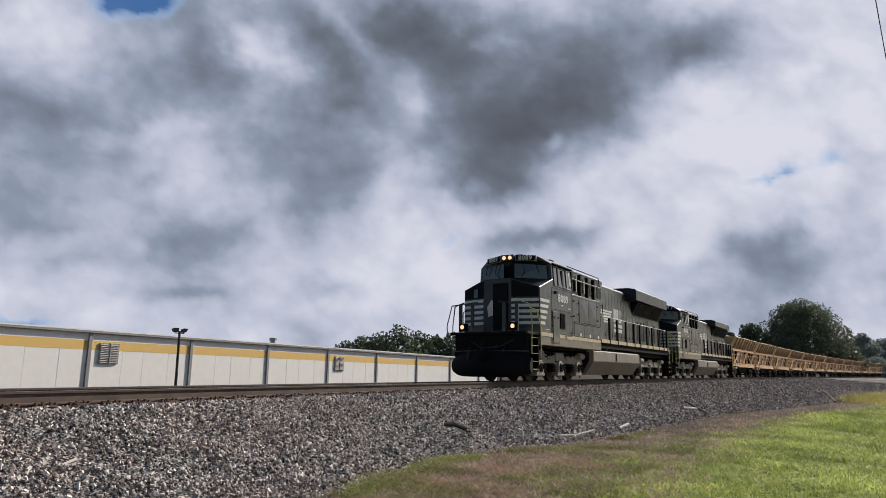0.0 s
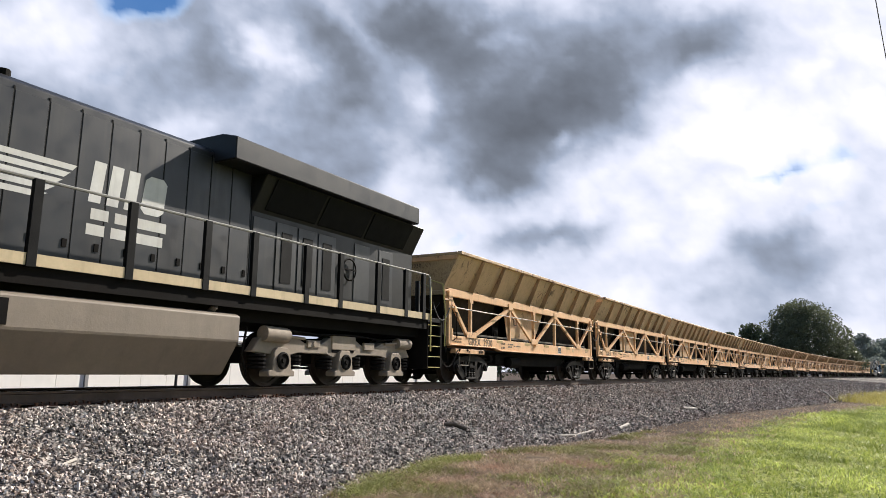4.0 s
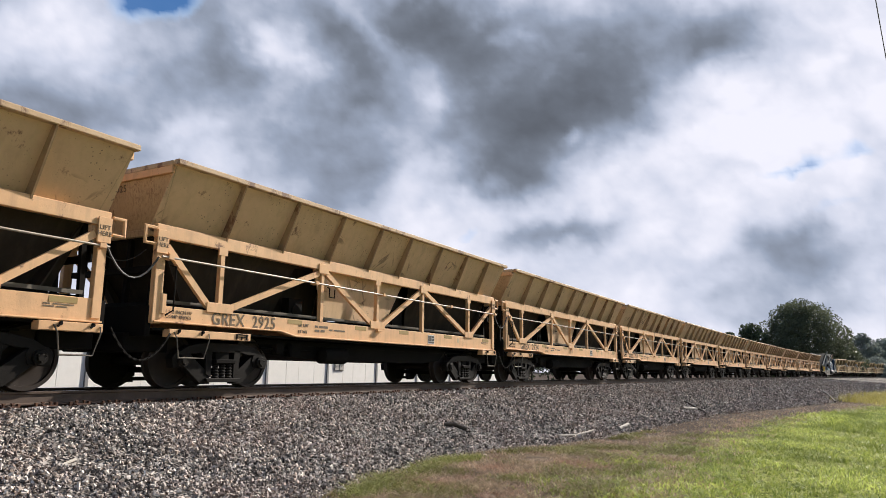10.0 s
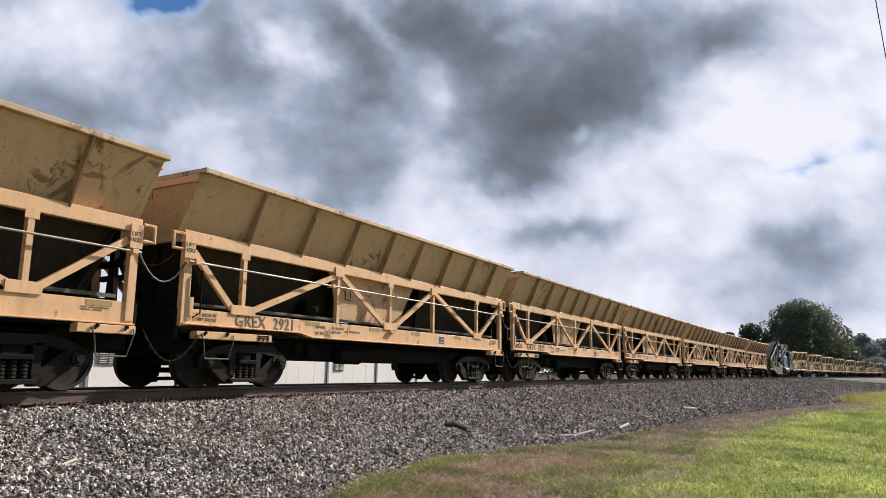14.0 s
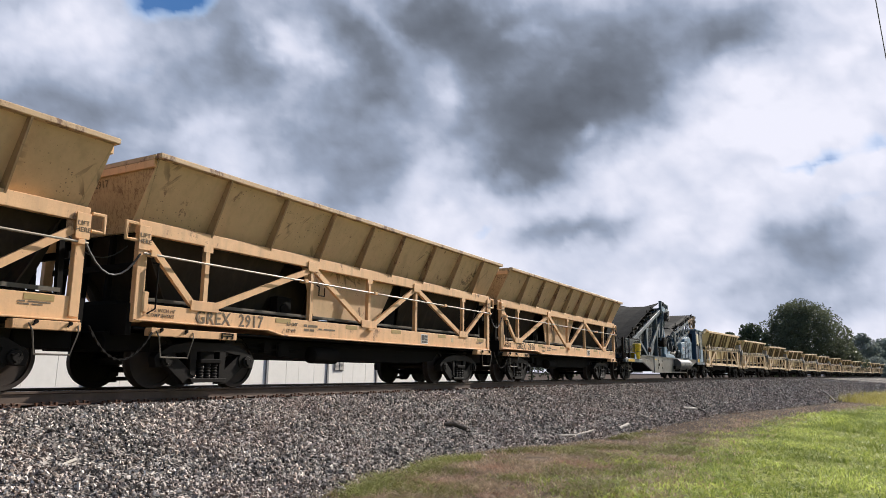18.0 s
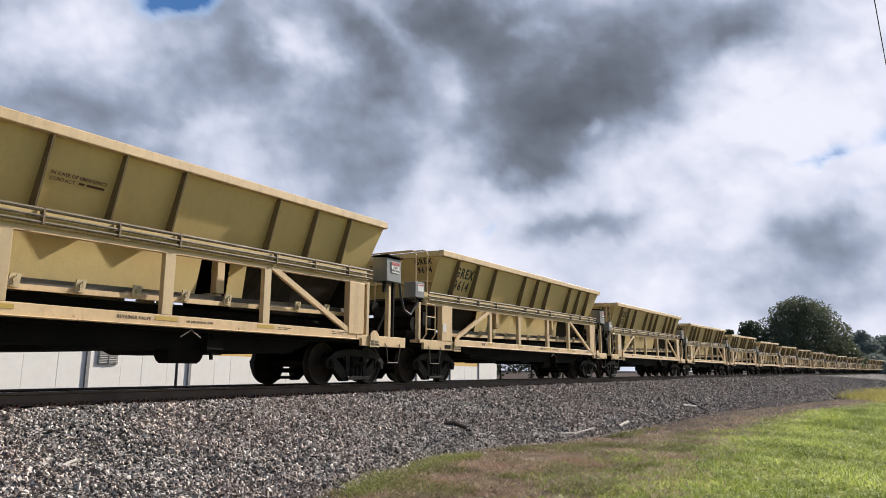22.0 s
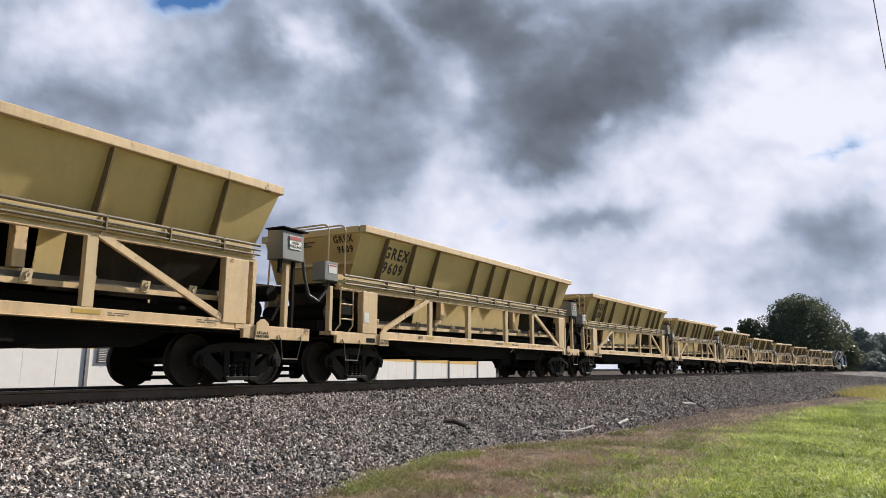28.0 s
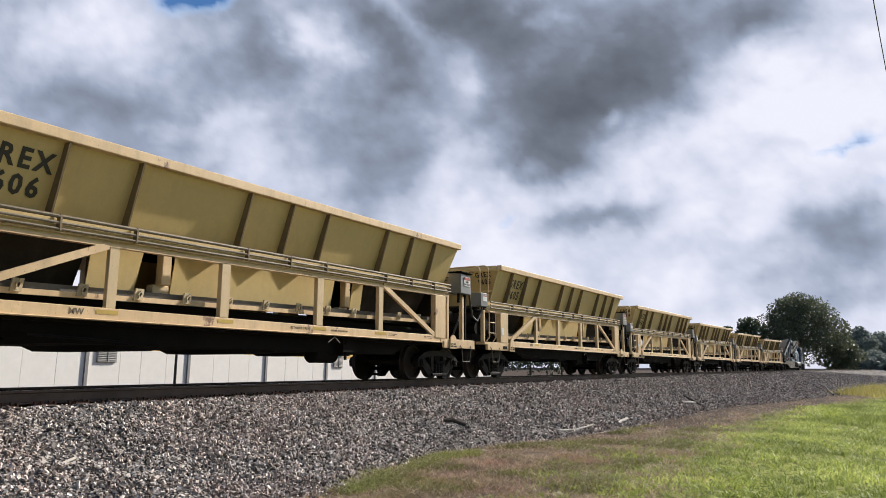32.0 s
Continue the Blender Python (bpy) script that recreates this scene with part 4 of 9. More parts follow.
def truck(parent, x, label="black cast freight truck with coil springs"):
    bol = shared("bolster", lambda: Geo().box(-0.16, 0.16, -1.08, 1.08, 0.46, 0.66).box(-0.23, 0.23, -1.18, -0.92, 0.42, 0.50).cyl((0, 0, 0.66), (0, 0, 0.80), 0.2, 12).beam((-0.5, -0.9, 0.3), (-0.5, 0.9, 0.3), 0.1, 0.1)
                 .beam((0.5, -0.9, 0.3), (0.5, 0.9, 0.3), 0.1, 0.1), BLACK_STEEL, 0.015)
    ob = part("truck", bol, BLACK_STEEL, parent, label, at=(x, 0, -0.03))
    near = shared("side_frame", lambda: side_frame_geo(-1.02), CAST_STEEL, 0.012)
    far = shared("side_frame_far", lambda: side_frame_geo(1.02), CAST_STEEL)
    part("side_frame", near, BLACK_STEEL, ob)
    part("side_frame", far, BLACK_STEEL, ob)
    for dx in (-0.15, 0.0, 0.15):
        part("spring", shared("spring", spring_geo, CAST_STEEL, 0, True), BLACK_STEEL, ob, at=(dx, -1.02, 0))
    ws = shared("wheelset", lambda: wheelset_mesh(WHEEL_R), WHEEL_STEEL, 0, True)
    for dx in (-AXLE, AXLE):
        part("wheelset", ws, WHEEL_STEEL, ob, "brown steel wheels on an axle", at=(dx, 0, WHEEL_R))
    return ob


def coupler_geo(x, s):
    """A knuckle coupler with its shank; s: which way it points."""
    g = Geo().box(min(x, x + s * 0.6), max(x, x + s * 0.6), -0.10, 0.10, 0.80, 0.96)
    g.prism([(x + s * 0.05, 0.70), (x - s * 0.16, 0.72), (x - s * 0.16, 1.04), (x + s * 0.05, 1.06)], -0.17, 0.13)
    g.cyl((x - s * 0.1, 0.08, 0.70), (x - s * 0.1, 0.08, 1.06), 0.07, 8)
    return g


def sag(p, q, drop, n=9):
    p, q = Vector(p), Vector(q)
    return [p.lerp(q, i / n) - Vector((0, 0, drop * (1 - (2 * i / n - 1) ** 2))) for i in range(n + 1)]


def chain_geo(p, q, drop, n=22):
    """A hanging chain of short links turned by quarters."""
    g, pts = Geo(), sag(p, q, drop, n)
    for i, (a, b) in enumerate(zip(pts, pts[1:])):
        mid, half = (a + b) / 2, (b - a) * 0.62
        g.beam(mid - half, mid + half, *((0.034, 0.012) if i % 2 else (0.012, 0.034)))
    return g


def bars(parent, material, x, y, z, w, h, rows_, lean=0.0, name="lettering", label="small unreadable stencil lines", m=None):
    """Unreadable small print as thin bars."""
    g = Geo()
    step = h / rows_
    for i in range(rows_):
        cuts = [0.0, 0.22 + 0.13 * ((i * 7) % 3), 0.30 + 0.13 * ((i * 7) % 3), 1.0 - 0.12 * ((i * 5) % 3)]
        for a, b in ((cuts[0], cuts[1]), (cuts[2], cuts[3])):
            g.add([(-w / 2 + a * w, h / 2 - i * step, 0), (-w / 2 + b * w, h / 2 - i * step, 0), (-w / 2 + b * w, h / 2 - i * step - step * 0.55, 0), (-w / 2 + a * w, h / 2 - i * step - step * 0.55, 0)],
                  [(0, 1, 2, 3)])
    me = g.mesh(name)
    me.transform(m if m is not None else facing(x, y, z, lean))
    ob = part(name, me, material, parent, label)
    return tagged(ob, label, kind="stuff")


def stirrup_geo(x, w, z_top, z_low, y):
    return Geo().tube([(x, y, z_top), (x + 0.05, y - 0.02, z_top - 0.1), (x + 0.1, y - 0.02, z_low), (x + w - 0.1, y - 0.02, z_low), (x + w, y - 0.02, z_top - 0.1), (x + w, y, z_top)], 0.011, 6)


def heap(x0, x1, w, z, high, seed, name="stone_load"):
    """A rough heap of crushed stone in a hopper."""
    rng, vs, n, m = random.Random(seed), [], 36, 9
    for i in range(n + 1):
        for j in range(m + 1):
            u, v = i / n, j / m * 2 - 1
            crest = (0.35 + 0.65 * max(0.0, math.sin(u * 3.1 * 2.2 + seed)) ** 0.8) * math.sin(math.pi * min(1, max(0, u))) ** 0.4
            vs.append((x0 + (x1 - x0) * u, w * v, z + high * crest * (1 - abs(v) ** 1.7) + 0.05 * rng.uniform(-1, 1)))
    return Geo().add(vs, [(i * (m + 1) + j, (i + 1) * (m + 1) + j, (i + 1) * (m + 1) + j + 1, i * (m + 1) + j + 1) for i in range(n) for j in range(m)])

# ---- the old tan hopper wagons ----
LEN_A = 13.4095
RIBS_A = [1.85, 3.30, 4.74, 6.16, 7.45, 8.95, 10.40, 11.75]


def tan_wagon():
    root = tagged(new("hopper_wagon"), "faded tan hopper wagon with braced open sides", "railway wagon", "tan hopper wagons")
    P = lambda name, g, m=FRAME_TAN, par=root, label="", bevel=0.0, smooth=False: part(name, g, m, par, label, bevel, smooth)
    # hopper box: outward leaning side panels between ribs, ends, rim
    top, low, yt, yl = 3.52, 2.50, 1.60, 1.05
    edges = [0.40] + RIBS_A + [13.01]
    hop = P("hopper", Geo().box(0.6, 12.8, -1.0, 1.0, 2.44, 2.5), SHADED_SHEET, root, "dark hopper floor")
    for s in (-1, 1):
        for a, b in (zip(edges, edges[1:]) if s < 0 else [(edges[0], edges[-1])]):
            g = Geo().hull8([(a, s * yl, low), (b, s * yl, low), (b, s * (yl - 0.02), low), (a, s * (yl - 0.02), low)],
                            [(a, s * yt, top), (b, s * yt, top), (b, s * (yt - 0.02), top), (a, s * (yt - 0.02), top)])
            P("side_panel", g, PANEL_TAN, hop, "olive tan panel with rust scars")
        far_ribs = Geo()
        for x in RIBS_A:
            g = (Geo() if s < 0 else far_ribs).hull8([(x - 0.015, s * (yl + 0.19), low - 0.03), (x + 0.015, s * (yl + 0.19), low - 0.03), (x + 0.015, s * (yl - 0.01), low - 0.03), (x - 0.015, s * (yl - 0.01), low - 0.03)],
                            [(x - 0.015, s * (yt + 0.10), top - 0.005), (x + 0.015, s * (yt + 0.10), top - 0.005), (x + 0.015, s * (yt - 0.02), top - 0.005), (x - 0.015, s * (yt - 0.02), top - 0.005)])
            if s < 0:
                P("rib", g, RIB_TAN, hop, "brown edged stiffening rib")
        if s > 0:
            tagged(P("rib", far_ribs, RIB_TAN, hop), "brown edged stiffening ribs", kind="stuff")
        P("rim", Geo().box(0.36, 13.05, s * 1.64 - 0.065, s * 1.64 + 0.065, 3.52, 3.61), RIM_TAN, hop, "worn top rail", 0.012)
    for x, d in ((0.40, 1), (13.01, -1)):
        xl = x + d * 0.16
        P("end_panel", Geo().hull8([(xl, -yl, low), (xl, yl, low), (xl + d * 0.02, yl, low), (xl + d * 0.02, -yl, low)],
                                   [(x, -yt, top), (x, yt, top), (x + d * 0.02, yt, top), (x + d * 0.02, -yt, top)]), END_TAN, hop, "rust stained end panel")
        P("end_rim", Geo().box(x - 0.045, x + 0.045, -1.565, 1.565, 3.52, 3.605), RIM_TAN, hop, "worn top rail", 0.012)
        P("end_band", Geo().box(x - 0.03 - 0.012 * d, x + 0.03 - 0.012 * d, -1.55, 1.55, 3.40, 3.52), FRAME_TAN, hop, "folded tan band below the top rail", 0.008)
        P("end_ledge", Geo().box(min(xl - d * 0.06, xl), max(xl - d * 0.06, xl), -1.08, 1.08, 2.44, 2.56), END_TAN, hop, "folded ledge under the end panel", 0.01)
    # pockets under the hopper: steep outer sheets coloured for shade, a flush middle pocket
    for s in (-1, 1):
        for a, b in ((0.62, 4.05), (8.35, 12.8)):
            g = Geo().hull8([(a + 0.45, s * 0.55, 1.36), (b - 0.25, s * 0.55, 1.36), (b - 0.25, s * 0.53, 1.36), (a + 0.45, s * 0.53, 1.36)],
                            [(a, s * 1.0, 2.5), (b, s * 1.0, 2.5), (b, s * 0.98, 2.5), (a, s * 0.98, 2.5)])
            P("slope_sheet", g, SHADED_SHEET, hop, "sloping pocket sheet coloured dark for shade")
        g = Geo().hull8([(5.05, s * 0.93, 1.38), (7.35, s * 0.93, 1.38), (7.35, s * 0.91, 1.38), (5.05, s * 0.91, 1.38)],
                        [(4.45, s * 1.04, 2.5), (8.0, s * 1.04, 2.5), (8.0, s * 1.02, 2.5), (4.45, s * 1.02, 2.5)])
        P("pocket_panel", g, PANEL_TAN, hop, "olive tan middle pocket")
        P("gate_box", Geo().box(3.95, 4.35, s * 0.80 - 0.1, s * 0.80 + 0.1, 1.36, 1.75).cyl((4.15, s * 0.92, 1.5), (4.15, s * 0.86, 1.5), 0.12, 10), BLACK_STEEL, hop, "black gate gear")
        P("gate_box", Geo().box(7.75, 8.2, s * 0.80 - 0.1, s * 0.80 + 0.1, 1.36, 1.8), BLACK_STEEL, hop, "black gate gear")
        P("conveyor_rail", Geo().box(0.7, 12.8, s * 0.98 - 0.025, s * 0.98 + 0.025, 1.36, 1.42), GALVANISED, root, "pale conveyor edge rail")
        P("belt_carrier", Geo().box(0.7, 12.8, s * 0.86 - 0.1, s * 0.86 + 0.1, 1.30, 1.345), BLACK_STEEL, root)
    # blocks added to keep daylight out between the pockets, coloured dark for shade
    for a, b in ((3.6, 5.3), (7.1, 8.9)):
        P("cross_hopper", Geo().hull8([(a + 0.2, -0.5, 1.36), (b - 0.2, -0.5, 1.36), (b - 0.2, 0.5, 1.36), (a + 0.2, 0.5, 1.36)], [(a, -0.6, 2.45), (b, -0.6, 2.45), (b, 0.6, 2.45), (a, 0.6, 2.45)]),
          SHADED_SHEET, hop, "dark block added to close the pocket gaps")
    P("conveyor_belt", Geo().box(0.5, 12.95, -0.75, 0.75, 1.30, 1.36), BELT_RUBBER, root, "black conveyor belt")
    # side frames
    for s in (-1, 1):
        y = s * 1.22
        near = s < 0
        P("belt_rail", Geo().box(0.40, 12.97, y - 0.05, y + 0.05, 2.38, 2.60), FRAME_TAN, root, "tan upper side rail", 0.008)
        P("ledge", Geo().box(0.45, 12.92, min(y, s * 1.06), max(y, s * 1.06), 2.56, 2.585), FRAME_TAN, root)
        P("sill", Geo().prism([(0.44, 1.29), (0.44, 1.04), (3.3, 1.04), (3.75, 0.96), (12.95, 0.96), (12.95, 1.29)], y - 0.035, y + 0.035)
          .prism([(0.44, 1.045), (0.44, 1.02), (3.3, 1.02), (3.75, 0.94), (12.95, 0.94), (12.95, 0.965), (3.75, 0.965), (3.3, 1.045)], y - 0.09, y + 0.05), FRAME_TAN, root, "deep tan side sill", 0.006)
        for x, w in ((0.50, 0.17), (12.86, 0.15)):
            P("corner_post", Geo().box(x - w / 2, x + w / 2, y - 0.06, y + 0.05, 1.0, 2.42), FRAME_TAN, root, "", 0.008)
            P("lift_plate", Geo().box(x - 0.11, x + 0.11, y - 0.085, y - 0.06, 2.12, 2.50), FRAME_TAN, root, "tan lifting plate", 0.004)
        for x in (1.80, 4.56, 6.60, 8.66, 11.25):
            P("post", Geo().box(x - 0.045, x + 0.045, y - 0.045, y + 0.045, 1.29, 2.40).box(x - 0.10, x + 0.10, y - 0.052, y - 0.044, 2.28, 2.42), FRAME_TAN, root)
        for a, za, b, zb in ((0.62, 2.26, 1.55, 1.36), (2.05, 1.36, 4.45, 2.30), (4.66, 2.34, 6.35, 1.38), (6.86, 1.38, 8.56, 2.34), (8.78, 2.34, 11.02, 1.38), (11.45, 1.38, 12.74, 2.24)):
            P("diagonal", Geo().beam((a, y - 0.01, za), (b, y - 0.01, zb), 0.07, 0.11), FRAME_TAN, root)
        for x, z, w in ((1.80, 1.36, 0.30), (6.60, 1.36, 0.29), (11.24, 1.36, 0.25)):
            P("gusset", Geo().box(x - w, x + w, y - 0.062, y - 0.036, z - 0.10, z + 0.07), FRAME_TAN, root, "", 0.004)
        for x in (4.56, 8.66):
            P("gusset", Geo().box(x - 0.16, x + 0.16, y - 0.075, y - 0.05, 2.30, 2.50), FRAME_TAN, root, "", 0.004)
    y = -1.22
    P("hand_rod", Geo().cyl((0.45, y - 0.14, 2.06), (12.92, y - 0.14, 2.06), 0.017, 8), BRIGHT_ROD, root, "pale steel rod along the side", smooth=True)
    for x in (0.62, 4.25, 6.7, 10.0, 12.8):
        P("rod_clamp", Geo().box(x - 0.05, x + 0.05, y - 0.17, y - 0.02, 2.03, 2.10), FRAME_TAN, root)
    P("lug", Geo().box(6.52, 6.74, y - 0.12, y - 0.03, 1.20, 1.25), FRAME_TAN, root)
    P("grab_handle", Geo().tube([(0.70, y - 0.05, 1.95), (0.74, y - 0.14, 1.93), (0.74, y - 0.14, 1.22), (0.66, y - 0.05, 1.14)], 0.013, 6), BLACK_STEEL, root, "bent grab handle")
    P("grab_handle", Geo().tube([(4.72, y - 0.03, 2.04), (4.72, y - 0.1, 2.0), (4.72, y - 0.1, 1.82), (4.90, y - 0.1, 1.82), (4.90, y - 0.1, 2.0)], 0.012, 6), BLACK_STEEL, root, "small bracket")
    P("tag_box", Geo().box(0.54, 0.66, y - 0.07, y - 0.03, 1.16, 1.48), FRAME_TAN, root, "", 0.006)
    for x0, x1 in ((0.72, 2.5), (12.0, 12.95)):
        P("step_beam", Geo().box(x0, x1, y - 0.12, y + 0.05, 0.80, 0.925), FRAME_TAN, root, "tan step beam", 0.006)
    P("step_frame", Geo().box(2.14, 2.17, y - 0.135, y - 0.122, 0.815, 0.915).box(2.38, 2.41, y - 0.135, y - 0.122, 0.815, 0.915).box(2.17, 2.38, y - 0.135, y - 0.122, 0.895, 0.915).box(2.17, 2.38, y - 0.133, y - 0.122, 0.855, 0.870).box(2.262, 2.288, y - 0.133, y - 0.122, 0.815, 0.855), BLACK_STEEL, root, "dark framed defect card holder")
    for x, w in ((0.80, 0.72), (12.2, 0.70)):
        P("stirrup", stirrup_geo(x, w, 0.88, 0.47, y - 0.13), GALVANISED, root, "bent steel stirrup step")
        for dx in (0.0, 0.22):
            P("hook", Geo().tube([(x + dx * 2.2 + w * 0.12, y - 0.13, 0.905), (x + dx * 2.2 + w * 0.12, y - 0.17, 0.90), (x + dx * 2.2 + w * 0.12 - 0.05, y - 0.18, 0.85)], 0.014, 6).cyl((x + dx * 2.2 + w * 0.12 + 0.02, y - 0.14, 0.90), (x + dx * 2.2 + w * 0.12 + 0.02, y - 0.12, 0.90), 0.03, 8), BLACK_STEEL, root)
    for x in (0.38, 13.0):
        P("lifting_eye", Geo().tube([(x, y - 0.05, 2.52), (x + (0.2 if x > 5 else -0.2), y - 0.05, 2.52), (x + (0.2 if x > 5 else -0.2), y - 0.05, 2.26), (x, y - 0.05, 2.26)], 0.028, 6), FRAME_TAN, root, "tan lifting loop")
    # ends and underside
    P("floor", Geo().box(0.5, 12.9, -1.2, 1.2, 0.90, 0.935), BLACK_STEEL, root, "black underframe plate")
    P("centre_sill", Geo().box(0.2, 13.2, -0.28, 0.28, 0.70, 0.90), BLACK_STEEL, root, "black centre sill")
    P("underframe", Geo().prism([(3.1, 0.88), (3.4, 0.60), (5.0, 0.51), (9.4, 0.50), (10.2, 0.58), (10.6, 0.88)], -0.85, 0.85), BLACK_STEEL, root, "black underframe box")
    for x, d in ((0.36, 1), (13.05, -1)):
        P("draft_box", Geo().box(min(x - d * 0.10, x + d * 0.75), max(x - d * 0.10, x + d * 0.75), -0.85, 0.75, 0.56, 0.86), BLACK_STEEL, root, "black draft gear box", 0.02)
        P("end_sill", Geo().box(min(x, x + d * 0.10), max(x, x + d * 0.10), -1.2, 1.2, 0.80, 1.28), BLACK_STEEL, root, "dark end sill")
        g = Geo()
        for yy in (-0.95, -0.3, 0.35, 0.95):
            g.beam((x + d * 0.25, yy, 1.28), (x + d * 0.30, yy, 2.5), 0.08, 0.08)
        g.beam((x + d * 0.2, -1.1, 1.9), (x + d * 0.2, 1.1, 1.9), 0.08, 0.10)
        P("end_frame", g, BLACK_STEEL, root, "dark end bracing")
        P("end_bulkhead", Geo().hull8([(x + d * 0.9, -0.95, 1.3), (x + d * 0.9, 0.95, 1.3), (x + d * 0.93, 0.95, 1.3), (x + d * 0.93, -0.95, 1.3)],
                                      [(x + d * 0.28, -1.0, 2.5), (x + d * 0.28, 1.0, 2.5), (x + d * 0.31, 1.0, 2.5), (x + d * 0.31, -1.0, 2.5)]), SHADED_SHEET, root, "sloping end sheet coloured dark for shade")
    P("coupler", coupler_geo(0.02, 1), BLACK_STEEL, root, "black knuckle coupler", 0.01)
    P("coupler", coupler_geo(13.39, -1), BLACK_STEEL, root, "black knuckle coupler", 0.01)
    P("air_hose", Geo().tube(sag((0.44, y - 0.08, 2.05), (-0.50, y - 0.08, 2.12), 0.42), 0.016, 6), CABLE_BLACK, root, "grey air hose looped between wagons")
    P("cable", Geo().tube(sag((0.44, y + 0.25, 2.2), (-0.50, y + 0.3, 2.2), 0.25), 0.010, 5), CABLE_BLACK, root, "black cable between wagons")
    P("chain", chain_geo((0.70, y - 0.16, 0.84), (-0.35, y - 0.16, 0.88), 0.44), CAST_STEEL, root, "hanging safety chain")
    tank = Geo().lathe([(0.0, -0.45), (0.10, -0.44), (0.17, -0.38), (0.175, 0.38), (0.10, 0.44), (0.0, 0.45)], 14, "x", (5.35, -0.95, 0.60))
    P("air_tank", tank, BLACK_STEEL, root, "black air reservoir", smooth=True)
    gear = Geo().beam((2.9, -0.9, 0.80), (12.0, -0.9, 0.80), 0.03, 0.03).box(3.55, 3.75, -1.0, -0.8, 0.62, 0.80).box(4.0, 4.25, -1.0, -0.7, 0.58, 0.82).cyl((3.2, -0.9, 0.70), (4.7, -0.9, 0.68), 0.022, 6)
    gear.cyl((4.0, -0.95, 0.55), (4.0, -0.95, 0.80), 0.05, 6).box(6.2, 9.6, -0.75, -0.4, 0.84, 0.90)
    P("brake_rigging", gear, BLACK_STEEL, root, "black brake valves and pipes")
    truck(root, 2.1)
    truck(root, 11.31)
    ink = STENCIL
    for x in (0.50, 12.86):
        lettering("LIFT\nHERE", 0.095, ink, root, facing(x, y - 0.088, 2.30), label="LIFT HERE in stencil", bold=0.004)
    lettering("1 1/2 INCH HF\nCOMP SHOES", 0.080, ink, root, facing(0.94, y - 0.040, 1.165), label="brake shoe note in stencil", bold=0.006)
    bars(root, ink, 5.1, y - 0.040, 1.12, 0.55, 0.06, 1)
    bars(root, ink, 12.3, y - 0.040, 1.14, 0.45, 0.07, 2)
    lettering("LD LMT", 0.085, ink, root, facing(4.02, y - 0.040, 1.18), label="load limit stencil")
    lettering("LT WT", 0.085, ink, root, facing(4.0, y - 0.040, 1.05), label="light weight stencil")
    bars(root, ink, 4.58, y - 0.040, 1.12, 0.42, 0.17, 2)
    plate = P("notice_plate", Geo().box(8.93, 9.26, y - 0.041, y - 0.034, 1.00, 1.24), STICKER, root, "small dark notice plate with white lines")
    for a, b, c, d in ((8.95, 9.10, 1.08, 1.22), (9.115, 9.245, 1.155, 1.22), (9.115, 9.245, 1.08, 1.14), (8.95, 9.245, 1.02, 1.065)):
        P("notice_field", Geo().box(a, b, y - 0.044, y - 0.040, c, d), NOTICE_DARK, plate)
    P("sticker", Geo().box(10.55, 10.66, y - 0.040, y - 0.034, 1.10, 1.22), LOCO_STRIPE, root, "pale blank sticker")
    for x in (3.55, 5.75, 7.55, 9.80, 12.15):
        P("repair_patch", Geo().box(x, x + 0.42, y - 0.040, y - 0.034, 1.19, 1.275), PATCH_OLIVE, root, "dull olive paint patch")
    return root


def number_tan(root, number):
    """The owner's mark and number stencilled on the sill."""
    lettering("GREX  " + number, 0.315, STENCIL, root, facing(2.42, -1.22 - 0.040, 1.152), label="stencilled mark and number", width=0.92, bold=0.012)
    lean = math.atan2(0.16, 1.02)
    up = Vector((-math.sin(lean), 0, math.cos(lean)))
    side = Vector((0, -1, 0))
    pose_end = Matrix.Translation((0.425, -0.17, 3.29)) @ Matrix((side, up, side.cross(up))).transposed().to_4x4()
    lettering(number, 0.17, STENCIL, root, pose_end, label="stencilled number on the end panel", bold=0.01)

# ---- the newer cream hopper wagons ----
LEN_B = 16.53
RIBS_B = [2.36, 3.58, 4.78, 7.08, 8.22, 9.32, 11.55, 12.68, 13.80]


def up(x):
    """The hopper and its side rails climb towards the rear."""
    return 0.0175 * (x - 1.37)


